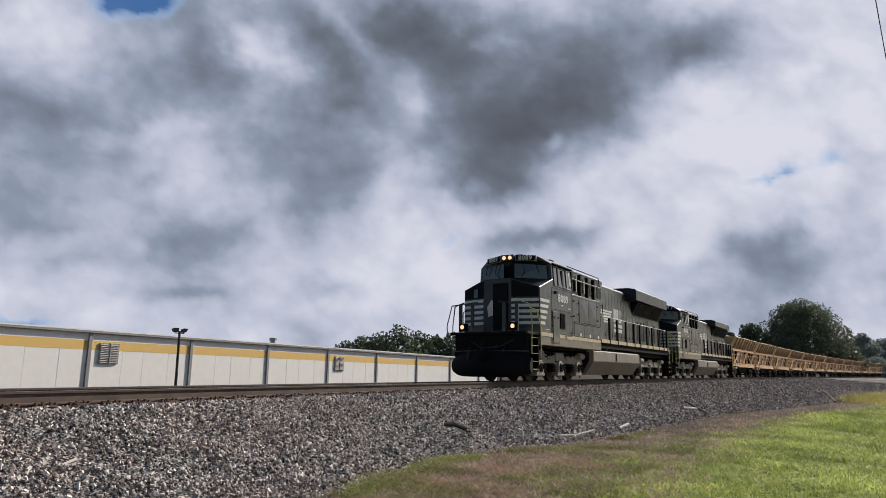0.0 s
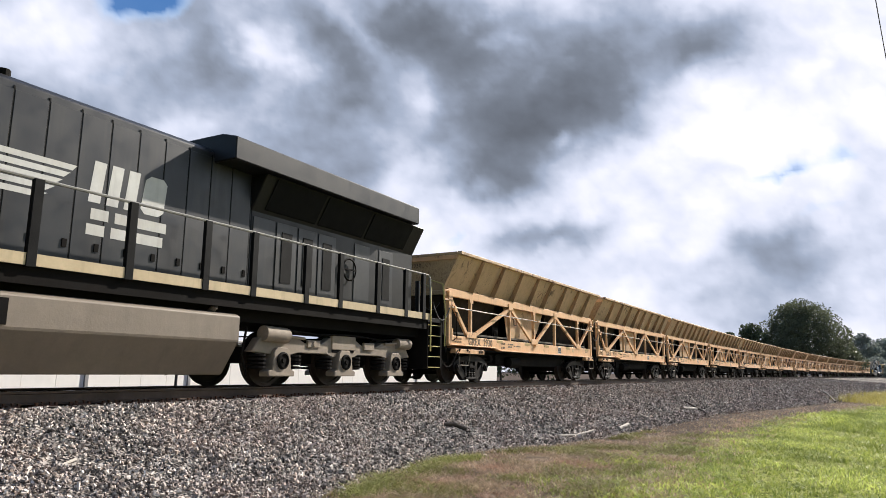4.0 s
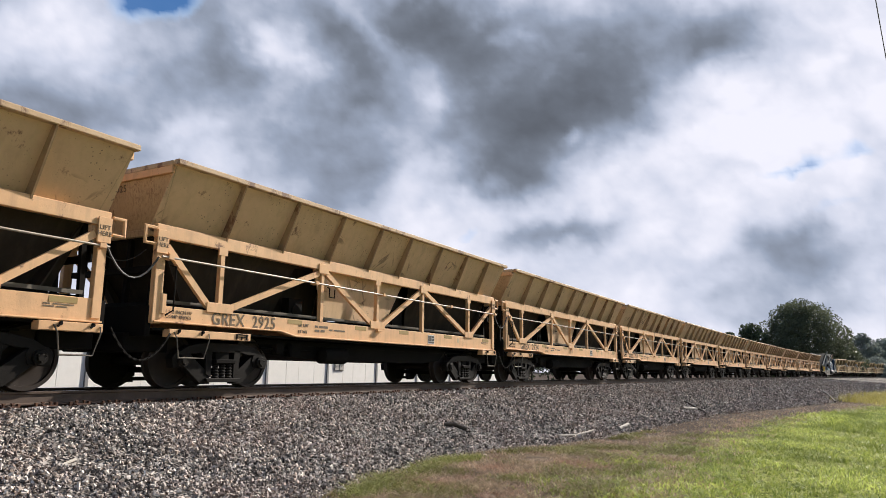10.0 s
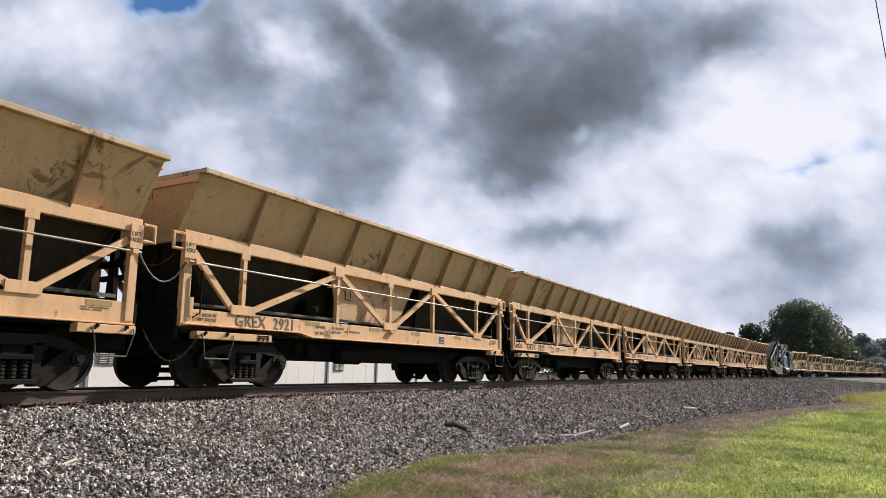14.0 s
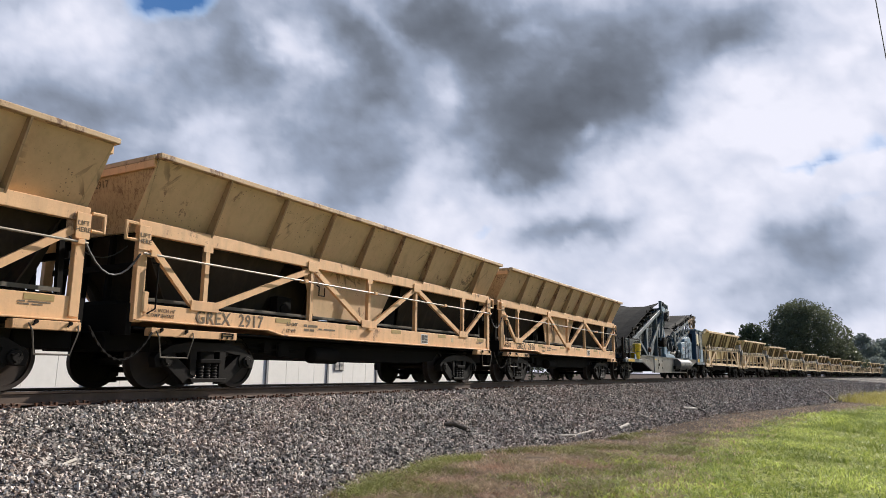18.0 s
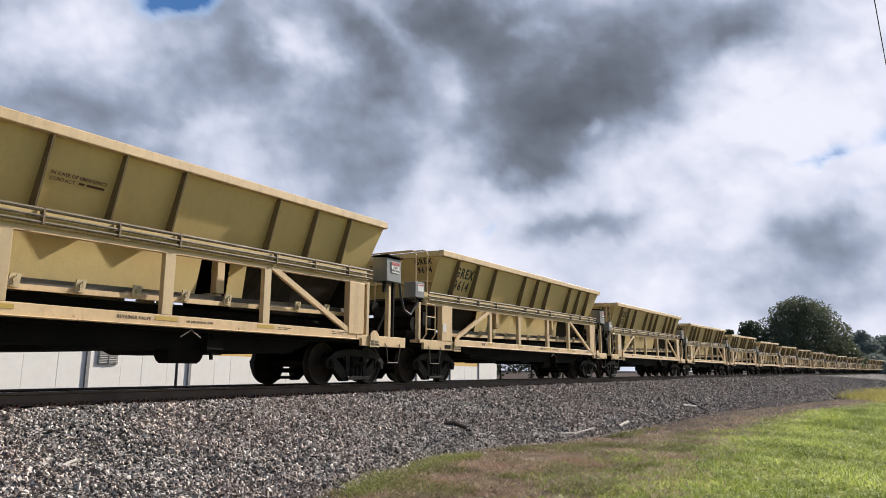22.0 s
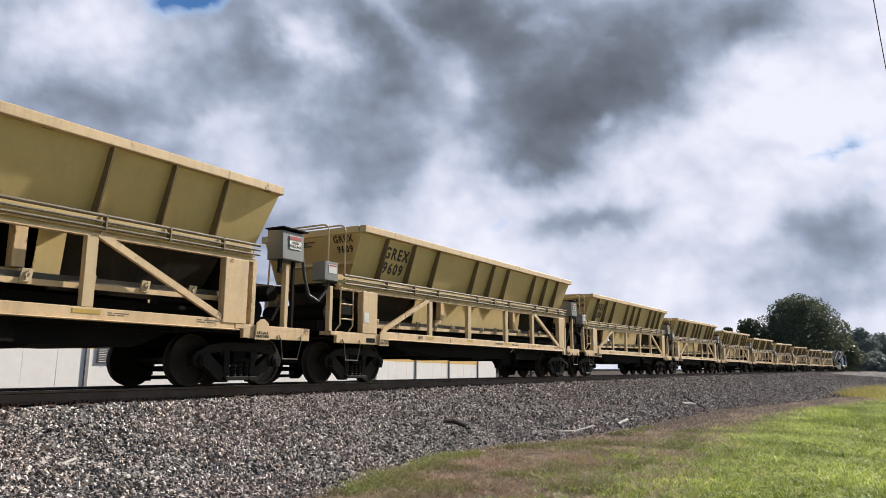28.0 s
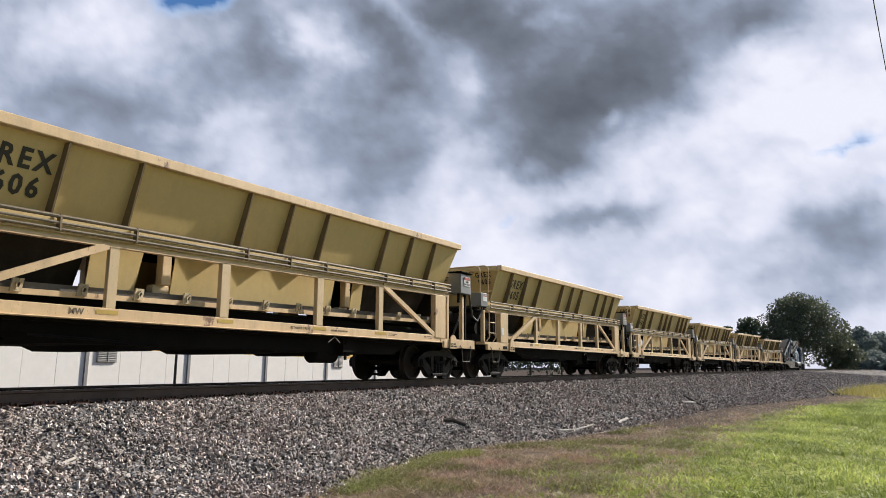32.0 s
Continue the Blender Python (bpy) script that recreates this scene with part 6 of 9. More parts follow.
def leading_chute(root, number):
    """The first cream wagon reaches forward with a raised box end and an open feeding lip."""
    out = lambda z: 1.10 + (z - 2.28) * 0.37 / 1.05
    for s in (-1, 1):
        g, poly = Geo(), [(1.40, 2.28), (0.78, 2.28), (-0.06, 3.02), (-0.06, 3.16), (0.40, 3.42), (1.40, 3.36)]
        n = len(poly)
        g.add([(x, s * out(z), z) for x, z in poly] + [(x, s * (out(z) - 0.02), z) for x, z in poly],
              [tuple(range(n)), tuple(range(2 * n - 1, n - 1, -1))] + [(i, i + n, (i + 1) % n + n, (i + 1) % n) for i in range(n)])
        part("lip_side", g, PANEL_CREAM, root, "cream side of the feeding lip")
        part("lip_rim", Geo().beam((0.36, s * 1.50, 3.49), (1.42, s * 1.50, 3.44), 0.16, 0.14), FRAME_CREAM, root, "cream lip rim", 0.01)
        part("lip_rim", Geo().beam((-0.10, s * 1.44, 3.18), (0.37, s * 1.50, 3.49), 0.13, 0.12), FRAME_CREAM, root, "cream sloping lip rim", 0.01)
        part("lip_post", Geo().box(-0.02, 0.06, s * 1.28 - 0.04, s * 1.28 + 0.04, 2.06, 3.02), POST_CREAM, root, "cream post under the lip", 0.006)
    part("lip_band", Geo().box(-0.12, -0.06, -1.40, 1.40, 2.98, 3.20), FRAME_CREAM, root, "cream front band of the lip", 0.008)
    part("lip_floor", Geo().hull8([(0.80, -1.08, 2.28), (0.80, 1.08, 2.28), (0.82, 1.08, 2.30), (0.82, -1.08, 2.30)],
                                  [(-0.06, -1.34, 3.02), (-0.06, 1.34, 3.02), (-0.04, 1.34, 3.04), (-0.04, -1.34, 3.04)]), PANEL_CREAM, root, "cream sloping lip floor")
    for yy in (-0.8, 0.0, 0.8):
        part("lip_rib", Geo().beam((0.78, yy * 0.85, 2.27), (-0.06, yy, 2.99), 0.05, 0.08), PANEL_CREAM, root)
    m = Matrix.Translation((-0.124, -0.75, 3.09)) @ Matrix.Rotation(radians(-90), 4, "Z") @ Matrix.Rotation(radians(90), 4, "X")
    lettering("GREX " + number, 0.15, BLACK_INK, root, m, label="black painted mark and number", width=0.95)
    part("lip_beam", Geo().box(0.02, 0.14, -1.42, 1.42, 1.96, 2.06), FRAME_CREAM, root, "cream end beam", 0.008)
    mesh_panel(root, [(0.10, -1.2, 1.1), (0.10, 1.2, 1.1), (0.10, 1.2, 1.94), (0.10, -1.2, 1.94)])
    part("junction_box", Geo().box(1.20, 1.48, -1.58, -1.44, 2.16, 2.44), POST_CREAM, root, "small cream junction box", 0.01)


def number_cream(root, number):
    lean = math.degrees(math.atan2(0.37, 1.05))
    for text, z in (("GREX", 3.03), (number, 2.68)):
        yy = -1.10 - (z - 2.31) * 0.37 / 1.05 - 0.008
        lettering(text, 0.39, BLACK_INK, root, facing(2.97, yy, z, lean), label="black painted mark and number", width=0.90, bold=0.030, space=1.28)
    for text, z in (("GREX", 3.22), (number, 3.00)):
        m = Matrix.Translation((1.37 + (3.33 - z) * 0.5 / 1.05 - 0.012, -0.90, z)) @ Matrix.Rotation(radians(-90), 4, "Z") @ Matrix.Rotation(radians(90 + 25.5), 4, "X")
        lettering(text, 0.235, BLACK_INK, root, m, label="black painted mark and number", width=0.84, space=1.2)

# ---- the two black diesel locomotives ----
LEN_L = 22.3
LOCO_WHEEL = 0.533


def loco_truck(root, x, flip):
    t = part("truck", Geo().box(-2.6, 2.6, -0.75, 0.75, 0.45, 0.75).box(-0.4, 0.4, -1.2, 1.2, 0.7, 1.0), BLACK_STEEL, root, "dusty three-axle truck", 0.02, at=(x, 0, -0.03))
    for s in (-1, 1):
        y = s * 1.08
        g = Geo().prism([(-2.75, 0.66), (-2.55, 0.92), (-1.55, 0.98), (-1.25, 0.86), (-0.75, 0.86), (-0.45, 1.0), (0.45, 1.0), (0.75, 0.86), (1.25, 0.86), (1.55, 0.98), (2.55, 0.92), (2.75, 0.66),
                         (2.35, 0.62), (1.65, 0.62), (1.45, 0.66), (0.55, 0.66), (0.4, 0.60), (-0.4, 0.60), (-0.55, 0.66), (-1.45, 0.66), (-1.65, 0.62), (-2.35, 0.62)], y - 0.10, y + 0.10)
        part("side_frame", g, LOCO_DUST, t, "dust brown side frame", 0.015)
        for k in (-2.0, 0.0, 2.0):
            jb = Geo().prism([(k - 0.36, 0.20), (k + 0.36, 0.20), (k + 0.36, 0.30), (k + 0.27, 0.33), (k + 0.22, 0.68), (k + 0.14, 0.75), (k - 0.14, 0.75), (k - 0.22, 0.68), (k - 0.27, 0.33), (k - 0.36, 0.30)], y + s * 0.06 - 0.13, y + s * 0.06 + 0.13)
            j = part("journal_box", jb, LOCO_DUST, t, "dust brown journal box", 0.015)
            cap = Geo().lathe([(0.165, 0.0), (0.165, -0.03), (0.13, -0.045), (0.125, -0.02), (0.05, -0.02), (0.045, -0.05), (0.0, -0.05)], 16, "y", (k, y + s * 0.06 - 0.13, 0.50))
            part("bearing_cap", cap, BLACK_STEEL, j, "round dark bearing cap", smooth=True)
            for d in (-0.5, 0.5):
                if abs(k + d) < 2.6:
                    c = Geo()
                    for n in range(4):
                        c.lathe([(0.08, 0.34 + n * 0.075), (0.17, 0.35 + n * 0.075), (0.17, 0.39 + n * 0.075), (0.08, 0.40 + n * 0.075)], 12, "z", (k + d, y, 0))
                    part("rubber_spring", c, BLACK_STEEL, t, "black stacked rubber spring")
        part("brake_cylinder", Geo().cyl((-2.5, y + s * 0.12, 1.0), (-1.85, y + s * 0.12, 0.98), 0.15, 14).cyl((-1.85, y + s * 0.12, 0.98), (-1.3, y + s * 0.12, 0.95), 0.03, 8), LOCO_DUST, t, "dust brown brake cylinder", smooth=True)
        part("brake_cylinder", Geo().cyl((2.65, y + s * 0.12, 0.98), (2.1, y + s * 0.12, 0.98), 0.13, 14).cyl((2.1, y + s * 0.12, 0.98), (1.6, y + s * 0.12, 0.95), 0.03, 8), LOCO_DUST, t, "dust brown brake cylinder", smooth=True)
        part("bracket", Geo().box(-0.42, 0.42, y + s * 0.10 - 0.04, y + s * 0.10 + 0.04, 0.76, 1.06).box(0.75, 1.15, y + s * 0.10 - 0.04, y + s * 0.10 + 0.04, 0.78, 0.95).box(-1.2, -0.8, y + s * 0.10 - 0.03, y + s * 0.10 + 0.03, 0.78, 0.93)
             .cyl((-1.0, y + s * 0.15, 0.86), (-1.0, y + s * 0.12, 0.86), 0.06, 8), LOCO_DUST, t, "dust brown bracket", 0.01)
        part("sand_pipe", Geo().tube([(-2.8, y, 1.1), (-2.9, y, 0.6), (-2.75, y, 0.2)], 0.025, 6).tube([(2.7, y, 0.9), (2.85, y, 0.5), (2.6, y, 0.12)], 0.025, 6), BLACK_STEEL, t)
        part("brake_pipe", Geo().tube([(-2.4, y + s * 0.14, 1.12), (-1.0, y + s * 0.16, 1.05), (0.2, y + s * 0.16, 1.09), (1.4, y + s * 0.16, 1.03), (2.4, y + s * 0.14, 1.10)], 0.018, 6), BLACK_STEEL, t)
    ws = shared("loco_wheelset", lambda: wheelset_mesh(LOCO_WHEEL), WHEEL_STEEL, 0, True)
    for k in (-2.0, 0.0, 2.0):
        part("wheelset", ws, WHEEL_STEEL, t, "large steel wheels on an axle", at=(k, 0, LOCO_WHEEL))
    return t


def locomotive(number, second):
    root = tagged(new("locomotive"), "black diesel locomotive with white stripes, number " + number, "locomotive", "black diesel locomotives")
    P = lambda name, g, m=LOCO_BLACK, par=root, label="", bevel=0.0, smooth=False: part(name, g, m, par, label, bevel, smooth)
    top, crest = (4.27, 4.50) if second else (4.42, 4.64)
    # underframe, tank, trucks
    P("underframe", Geo().box(0.9, 21.4, -1.2, 1.2, 1.15, 1.45), BLACK_STEEL, root, "black underframe")
    tank = P("fuel_tank", Geo().extrude_x([(-1.50, 1.21), (-1.50, 0.78), (-1.12, 0.20), (1.12, 0.20), (1.50, 0.78), (1.50, 1.21), (1.38, 1.26), (-1.38, 1.26)], 7.42, 14.72), TANK_DUST, root, "dust covered fuel tank", 0.02)
    P("tank_end", Geo().extrude_x([(-1.30, 1.15), (-1.30, 0.80), (-1.0, 0.28), (1.0, 0.28), (1.30, 0.80), (1.30, 1.15)], 7.1, 7.43), BLACK_STEEL, tank)
    P("sight_gauge", Geo().box(10.62, 10.74, -1.525, -1.505, 0.82, 1.16), BLACK_STEEL, tank, "dark fuel sight gauge")
    for x in (9.6, 10.5, 14.2):
        P("filler_cap", Geo().cyl((x, -1.30, 1.26), (x, -1.42, 1.36), 0.06, 10), GALVANISED, tank, "bright filler cap")
    loco_truck(root, 4.2, False)
    loco_truck(root, 18.1, True)
    # walkway with cream edge
    for s in (-1, 1):
        P("walkway", Geo().box(8.5, 21.3, min(s * 0.9, s * 1.52), max(s * 0.9, s * 1.52), 1.68, 1.74), LOCO_BLACK, root, "black walkway")
        P("walkway_edge", Geo().box(8.5, 21.25, s * 1.525 - 0.012, s * 1.525 + 0.012, 1.60, 1.76), LOCO_STRIPE, root, "cream walkway edge")
        P("side_skirt", Geo().box(8.6, 21.2, min(s * 1.40, s * 1.47), max(s * 1.40, s * 1.47), 1.36, 1.60), BLACK_STEEL, root)
    # wide body behind the cab
    for s in (-1, 1):
        y = s * 1.5
        P("body_panel", Geo().box(4.88, 8.5, min(y, s * 0.8), max(y, s * 0.8), 1.25, 3.38), LOCO_BLACK, root, "black equipment cabinet", 0.015)
        P("body_stripe", Geo().box(4.90, 8.49, y - 0.004, y + 0.004, 1.57, 1.70), LOCO_STRIPE, root, "cream sill stripe")
        if s < 0:
            for a, b in ((5.75, 6.85), (6.88, 7.9)):
                P("access_door", Geo().box(a, b, y - 0.012, y, 2.30, 3.26).add([(a + 0.02, y - 0.012, 2.32), (b - 0.02, y - 0.012, 2.32), (b - 0.02, y - 0.012, 3.24), (a + 0.02, y - 0.012, 3.24), ((a + b) / 2, y - 0.045, 2.78)], [(0, 1, 4), (1, 2, 4), (2, 3, 4), (3, 0, 4)]), LOCO_BLACK, root, "black door pressed to a low pyramid")
            for a, b in ((5.1, 6.25), (6.28, 7.38), (7.41, 8.45)):
                P("access_door", Geo().box(a, b, y - 0.012, y, 1.72, 2.22), LOCO_BLACK, root, "", 0.004)
            P("door_rail", Geo().box(5.1, 8.5, y - 0.03, y, 2.235, 2.265), LOCO_BLACK, root)
            for x in (5.85, 7.0, 8.1):
                P("sticker", Geo().box(x - 0.07, x + 0.07, y - 0.018, y - 0.013, 1.74, 1.86), STICKER, root, "pale sticker")
    P("upper_hood", Geo().box(4.9, 9.75, -1.22, 1.22, 3.30, 4.46), LOCO_BLACK, root, "black upper hood", 0.03)
    for k in range(3):
        x = 5.3 + 0.98 * k
        gr = P("grille", Geo().box(x, x + 0.80, -1.245, -1.221, 3.62, 4.22), GRILLE_BLACK, root, "dark louvred grille")
        for n in range(7):
            P("slat", Geo().hull8([(x + 0.02, -1.275, 3.65 + n * 0.08), (x + 0.78, -1.275, 3.65 + n * 0.08), (x + 0.78, -1.25, 3.65 + n * 0.08), (x + 0.02, -1.25, 3.65 + n * 0.08)],
                                  [(x + 0.02, -1.262, 3.70 + n * 0.08), (x + 0.78, -1.262, 3.70 + n * 0.08), (x + 0.78, -1.246, 3.70 + n * 0.08), (x + 0.02, -1.246, 3.70 + n * 0.08)]), GRILLE_BLACK, gr)
        P("grille_post", Geo().box(x + 0.83, x + 0.91, -1.26, -1.221, 3.60, 4.25), LOCO_WHITE if k < 2 else LOCO_BLACK, root, "pale grille post")
    for x in (5.08, 6.15, 7.05, 7.9):
        P("rail_post", Geo().box(x - 0.075, x + 0.075, -1.47, -1.33, 3.34, 4.28), GRILLE_BLACK, root, "dull black post", 0.01)
    P("upper_handrail", Geo().tube([(5.0, -1.51, 3.98), (8.45, -1.51, 3.98)], 0.022, 6), BOARD_GREY, root, "grey handrail toned for its sunlit line")
    P("upper_handrail", Geo().tube([(5.0, -1.30, 4.50), (9.0, -1.28, 4.50), (9.95, -1.15, 3.35), (9.95, -1.15, 2.75)], 0.02, 6), GRILLE_BLACK, root, "black handrail")
    P("small_grille", Geo().box(8.95, 9.45, -1.245, -1.221, 3.62, 4.10), GRILLE_BLACK, root, "black louvred opening")
    # long hood with doors
    P("engine_hood", Geo().extrude_x([(-1.03, 1.74), (-1.03, top - 0.11), (-0.88, top), (0.88, top), (1.03, top - 0.11), (1.03, 1.74)], 8.88, 15.3), LOCO_BLACK, root, "black engine hood", 0.02)
    for k in range(11):
        x = 9.75 + 0.5 * k
        d = P("hood_door", Geo().box(x + 0.012, x + 0.488, -1.045, -1.031, 1.80, 4.05), LOCO_BLACK, root, "", 0.004)
        P("door_latch", Geo().box(x + 0.38, x + 0.45, -1.06, -1.046, 2.0, 2.12), BLACK_STEEL, d)
    P("hood_door", Geo().box(8.95, 9.62, -1.048, -1.031, 1.80, 3.2), LOCO_BLACK, root, "", 0.004)
    P("toolbox", Geo().box(8.52, 9.0, -1.49, -1.04, 1.76, 2.9), LOCO_BLACK, root, "black cabinet on the walkway", 0.01)
    for x in (10.2, 10.45, 10.7):
        P("vent_cap", Geo().cyl((x, -0.8, top - 0.03), (x, -0.8, top + 0.09), 0.09, 10), BLACK_STEEL, root, "round black vent cap")
    P("exhaust_stack", Geo().box(12.2, 13.1, -0.35, 0.35, top, top + 0.19), BLACK_STEEL, root, "low black exhaust stack", 0.02)
    # radiator end with wings
    P("radiator_hood", Geo().extrude_x([(-1.03, 1.74), (-1.03, 3.30), (-1.40, 3.98), (1.40, 3.98), (1.03, 3.30), (1.03, 1.74)], 15.3, 21.15), LOCO_DARK, root, "black radiator compartment", 0.015)
    wing = P("radiator_wing", Geo().extrude_x([(-1.57, 3.98), (-1.57, crest - 0.1), (-1.2, crest), (1.2, crest), (1.57, crest - 0.1), (1.57, 3.98)], 14.3, 20.6 if second else 21.1), LOCO_DARK, root, "overhanging black radiator wing", 0.02)
    for a, b in ((15.6, 17.1), (17.2, 18.8), (18.9, 20.6)):
        P("radiator_grille", Geo().hull8([(a, -1.09, 3.38), (b, -1.09, 3.38), (b, -1.06, 3.36), (a, -1.06, 3.36)], [(a, -1.41, 3.94), (b, -1.41, 3.94), (b, -1.38, 3.92), (a, -1.38, 3.92)]), GRILLE_BLACK, wing, "dark radiator screen")
    P("wing_cap", Geo().box(16.0, 20.2, -0.9, 0.9, crest, crest + 0.06), BLACK_STEEL, wing)
    for k, (a, b) in enumerate(((15.35, 15.95), (16.0, 16.6), (16.65, 17.25), (17.3, 17.9), (18.6, 19.2), (19.6, 20.2))):
        P("hood_door", Geo().box(a, b, -1.045, -1.031, 1.80, 3.20), LOCO_BLACK, root, "", 0.004)
        if k in (1, 2, 3, 5):
            P("door_grille", Geo().box(a + 0.15, b - 0.15, -1.058, -1.046, 2.0, 3.02), GRILLE_BLACK, root, "tall black louvre")
    P("hand_brake", Geo().lathe([(0.24, -0.02), (0.27, 0.0), (0.24, 0.02), (0.22, 0.0), (0.24, -0.02)], 16, "y", (18.35, -1.1, 2.55)).beam((18.1, -1.1, 2.55), (18.6, -1.1, 2.55), 0.03, 0.03), BLACK_STEEL, root, "black hand brake wheel")
    P("end_cabinet", Geo().box(20.9, 21.35, -0.9, 0.9, 1.74, 2.7), LOCO_BLACK, root, "", 0.02)
    # handrails along the walkway
    for s in (-1, 1):
        y = s * 1.50
        # dark rail coloured grey all round to give the sunlit line on its top
        P("handrail", Geo().tube([(8.5, y, 2.76), (21.2, y, 2.76), (21.3, y, 2.7), (21.35, y, 1.9)], 0.022, 6), BOARD_GREY, root, "grey handrail toned for its sunlit line")
        for x in (9.75, 10.95, 12.4, 13.85, 14.95, 16.4, 17.5, 18.9, 20.1, 20.95):
            P("handrail_post", Geo().box(x - 0.07, x + 0.07, y - 0.05, y + 0.03, 1.58, 2.76), GRILLE_BLACK, root, "dull black post", 0.008)
    # dark gaps round the doors and panels
    def gap(a, b, z0, z1, yy):
        g = Geo().box(a - 0.008, a + 0.008, yy - 0.003, yy, z0, z1).box(b - 0.008, b + 0.008, yy - 0.003, yy, z0, z1)
        P("door_gap", g.box(a + 0.008, b - 0.008, yy - 0.003, yy, z0 - 0.008, z0 + 0.008).box(a + 0.008, b - 0.008, yy - 0.003, yy, z1 - 0.008, z1 + 0.008), GRILLE_BLACK, root, "dark gap round a door")

    for a, b, z0, z1, yy in ((5.74, 6.865, 2.29, 3.27, -1.501), (6.865, 7.91, 2.29, 3.27, -1.501), (5.09, 6.265, 1.71, 2.23, -1.501), (6.265, 7.395, 1.71, 2.23, -1.501), (7.395, 8.46, 1.71, 2.23, -1.501),
                             (5.0, 5.66, 2.30, 3.30, -1.501), (7.98, 8.46, 2.30, 3.30, -1.501), (2.72, 3.46, 1.34, 2.56, -1.522), (3.46, 4.84, 1.72, 2.56, -1.522), (2.70, 4.85, 2.60, 3.40, -1.522)):
        gap(a, b, z0, z1, yy)
    for k in range(12):
        P("door_gap", Geo().box(9.738 + 0.5 * k, 9.762 + 0.5 * k, -1.040, -1.0315, 1.78, 4.10), GRILLE_BLACK, root, "dark gap between hood doors")
    for x, z in ((5.06, 2.5), (5.06, 3.1), (5.6, 2.6), (5.6, 3.05), (2.78, 1.5), (2.78, 2.0), (8.05, 2.5), (8.05, 3.1), (4.7, 1.8), (4.7, 2.45)):
        P("door_latch", Geo().cyl((x, -1.545, z), (x, -1.50, z), 0.03, 8), GRILLE_BLACK, root, "round black latch")
    # cab and nose
    cab = P("cab", Geo().extrude_x([(-1.52, 1.25), (-1.52, 3.42), (-1.44, 4.30), (-1.05, 4.58), (-0.5, 4.66), (0.5, 4.66), (1.05, 4.58), (1.44, 4.30), (1.52, 3.42), (1.52, 1.25)], 2.82, 4.87), LOCO_BLACK, root, "black driving cab", 0.015)
    front = Geo()
    prof = [(-1.52, 3.30), (-1.46, 4.30), (-1.05, 4.57), (-0.45, 4.66), (0.45, 4.66), (1.05, 4.57), (1.46, 4.30), (1.52, 3.30)]
    xs = [2.80, 2.83, 2.62, 2.34, 2.34, 2.62, 2.83, 2.80]
    n = len(prof)
    front.add([(a, y, z) for a, (y, z) in zip(xs, prof)] + [(2.95, y, z) for y, z in prof] , [tuple(range(n)), tuple(range(2 * n - 1, n - 1, -1))] + [(i, i + n, (i + 1) % n + n, (i + 1) % n) for i in range(n)])
    P("cab_front", front, LOCO_BLACK, cab, "angled cab front")
    for s in (-1, 1):
        ws = Geo().hull8([(2.28, s * 0.22, 3.78), (2.74, s * 1.36, 3.72), (2.79, s * 1.36, 3.72), (2.33, s * 0.22, 3.78)],
                         [(2.30, s * 0.22, 4.32), (2.72, s * 1.32, 4.24), (2.77, s * 1.32, 4.24), (2.35, s * 0.22, 4.32)])
        w = P("windshield", ws, DARK_GLASS, cab, "dark tinted windshield")
        P("wiper", Geo().tube([(2.3, s * 0.5, 4.36), (2.36, s * 0.62, 4.0), (2.34, s * 0.45, 3.80)], 0.012, 5), BLACK_STEEL, w)
        P("wiper", Geo().tube([(2.45, s * 1.0, 4.32), (2.55, s * 1.1, 3.95)], 0.012, 5), BLACK_STEEL, w)
        nb = P("number_board", Geo().hull8([(2.16, s * 0.30, 4.40), (2.46, s * 1.02, 4.38), (2.56, s * 1.02, 4.38), (2.26, s * 0.30, 4.40)],
                                           [(2.18, s * 0.30, 4.64), (2.48, s * 1.02, 4.60), (2.58, s * 1.02, 4.60), (2.28, s * 0.30, 4.64)]), BOARD_GREY, cab, "grey framed number board", 0.01)
        P("board_glass", Geo().hull8([(2.17, s * 0.34, 4.415), (2.43, s * 0.98, 4.40), (2.45, s * 0.98, 4.40), (2.19, s * 0.34, 4.415)], [(2.185, s * 0.34, 4.62), (2.445, s * 0.98, 4.585), (2.47, s * 0.98, 4.585), (2.21, s * 0.34, 4.62)]).shift(-0.012, 0, 0), GRILLE_BLACK, nb, "black board face")
        ang = math.degrees(math.atan2(0.30, 0.72))
        rot = Matrix.Rotation(radians(-90 + (ang if s < 0 else -ang)), 4, "Z") @ Matrix.Rotation(radians(90), 4, "X")
        lettering(number, 0.24, LOCO_WHITE, nb, Matrix.Translation((2.30 - 0.026, s * 0.66, 4.505)) @ rot, label="white board number", depth=0.004)
    lamp_box = P("headlight_box", Geo().box(2.10, 2.5, -0.27, 0.27, 4.40, 4.64), LOCO_BLACK, cab, "headlight housing", 0.02)
    for yy in (-0.12, 0.12):
        P("headlight", Geo().lathe([(0.0, -0.010), (0.055, -0.006), (0.075, 0.0)], 14, "x", (2.095, yy, 4.52)), LAMP_WARM if not second else STICKER, lamp_box, "round headlight" if second else "lit warm headlight")
        P("lamp_ring", Geo().lathe([(0.085, 0.0), (0.10, -0.02), (0.115, 0.0)], 14, "x", (2.10, yy, 4.52)), GALVANISED, lamp_box)
    P("roof_edge", Geo().box(2.9, 4.9, -1.56, -1.42, 4.28, 4.33), BLACK_STEEL, cab, "cab gutter", 0.008)
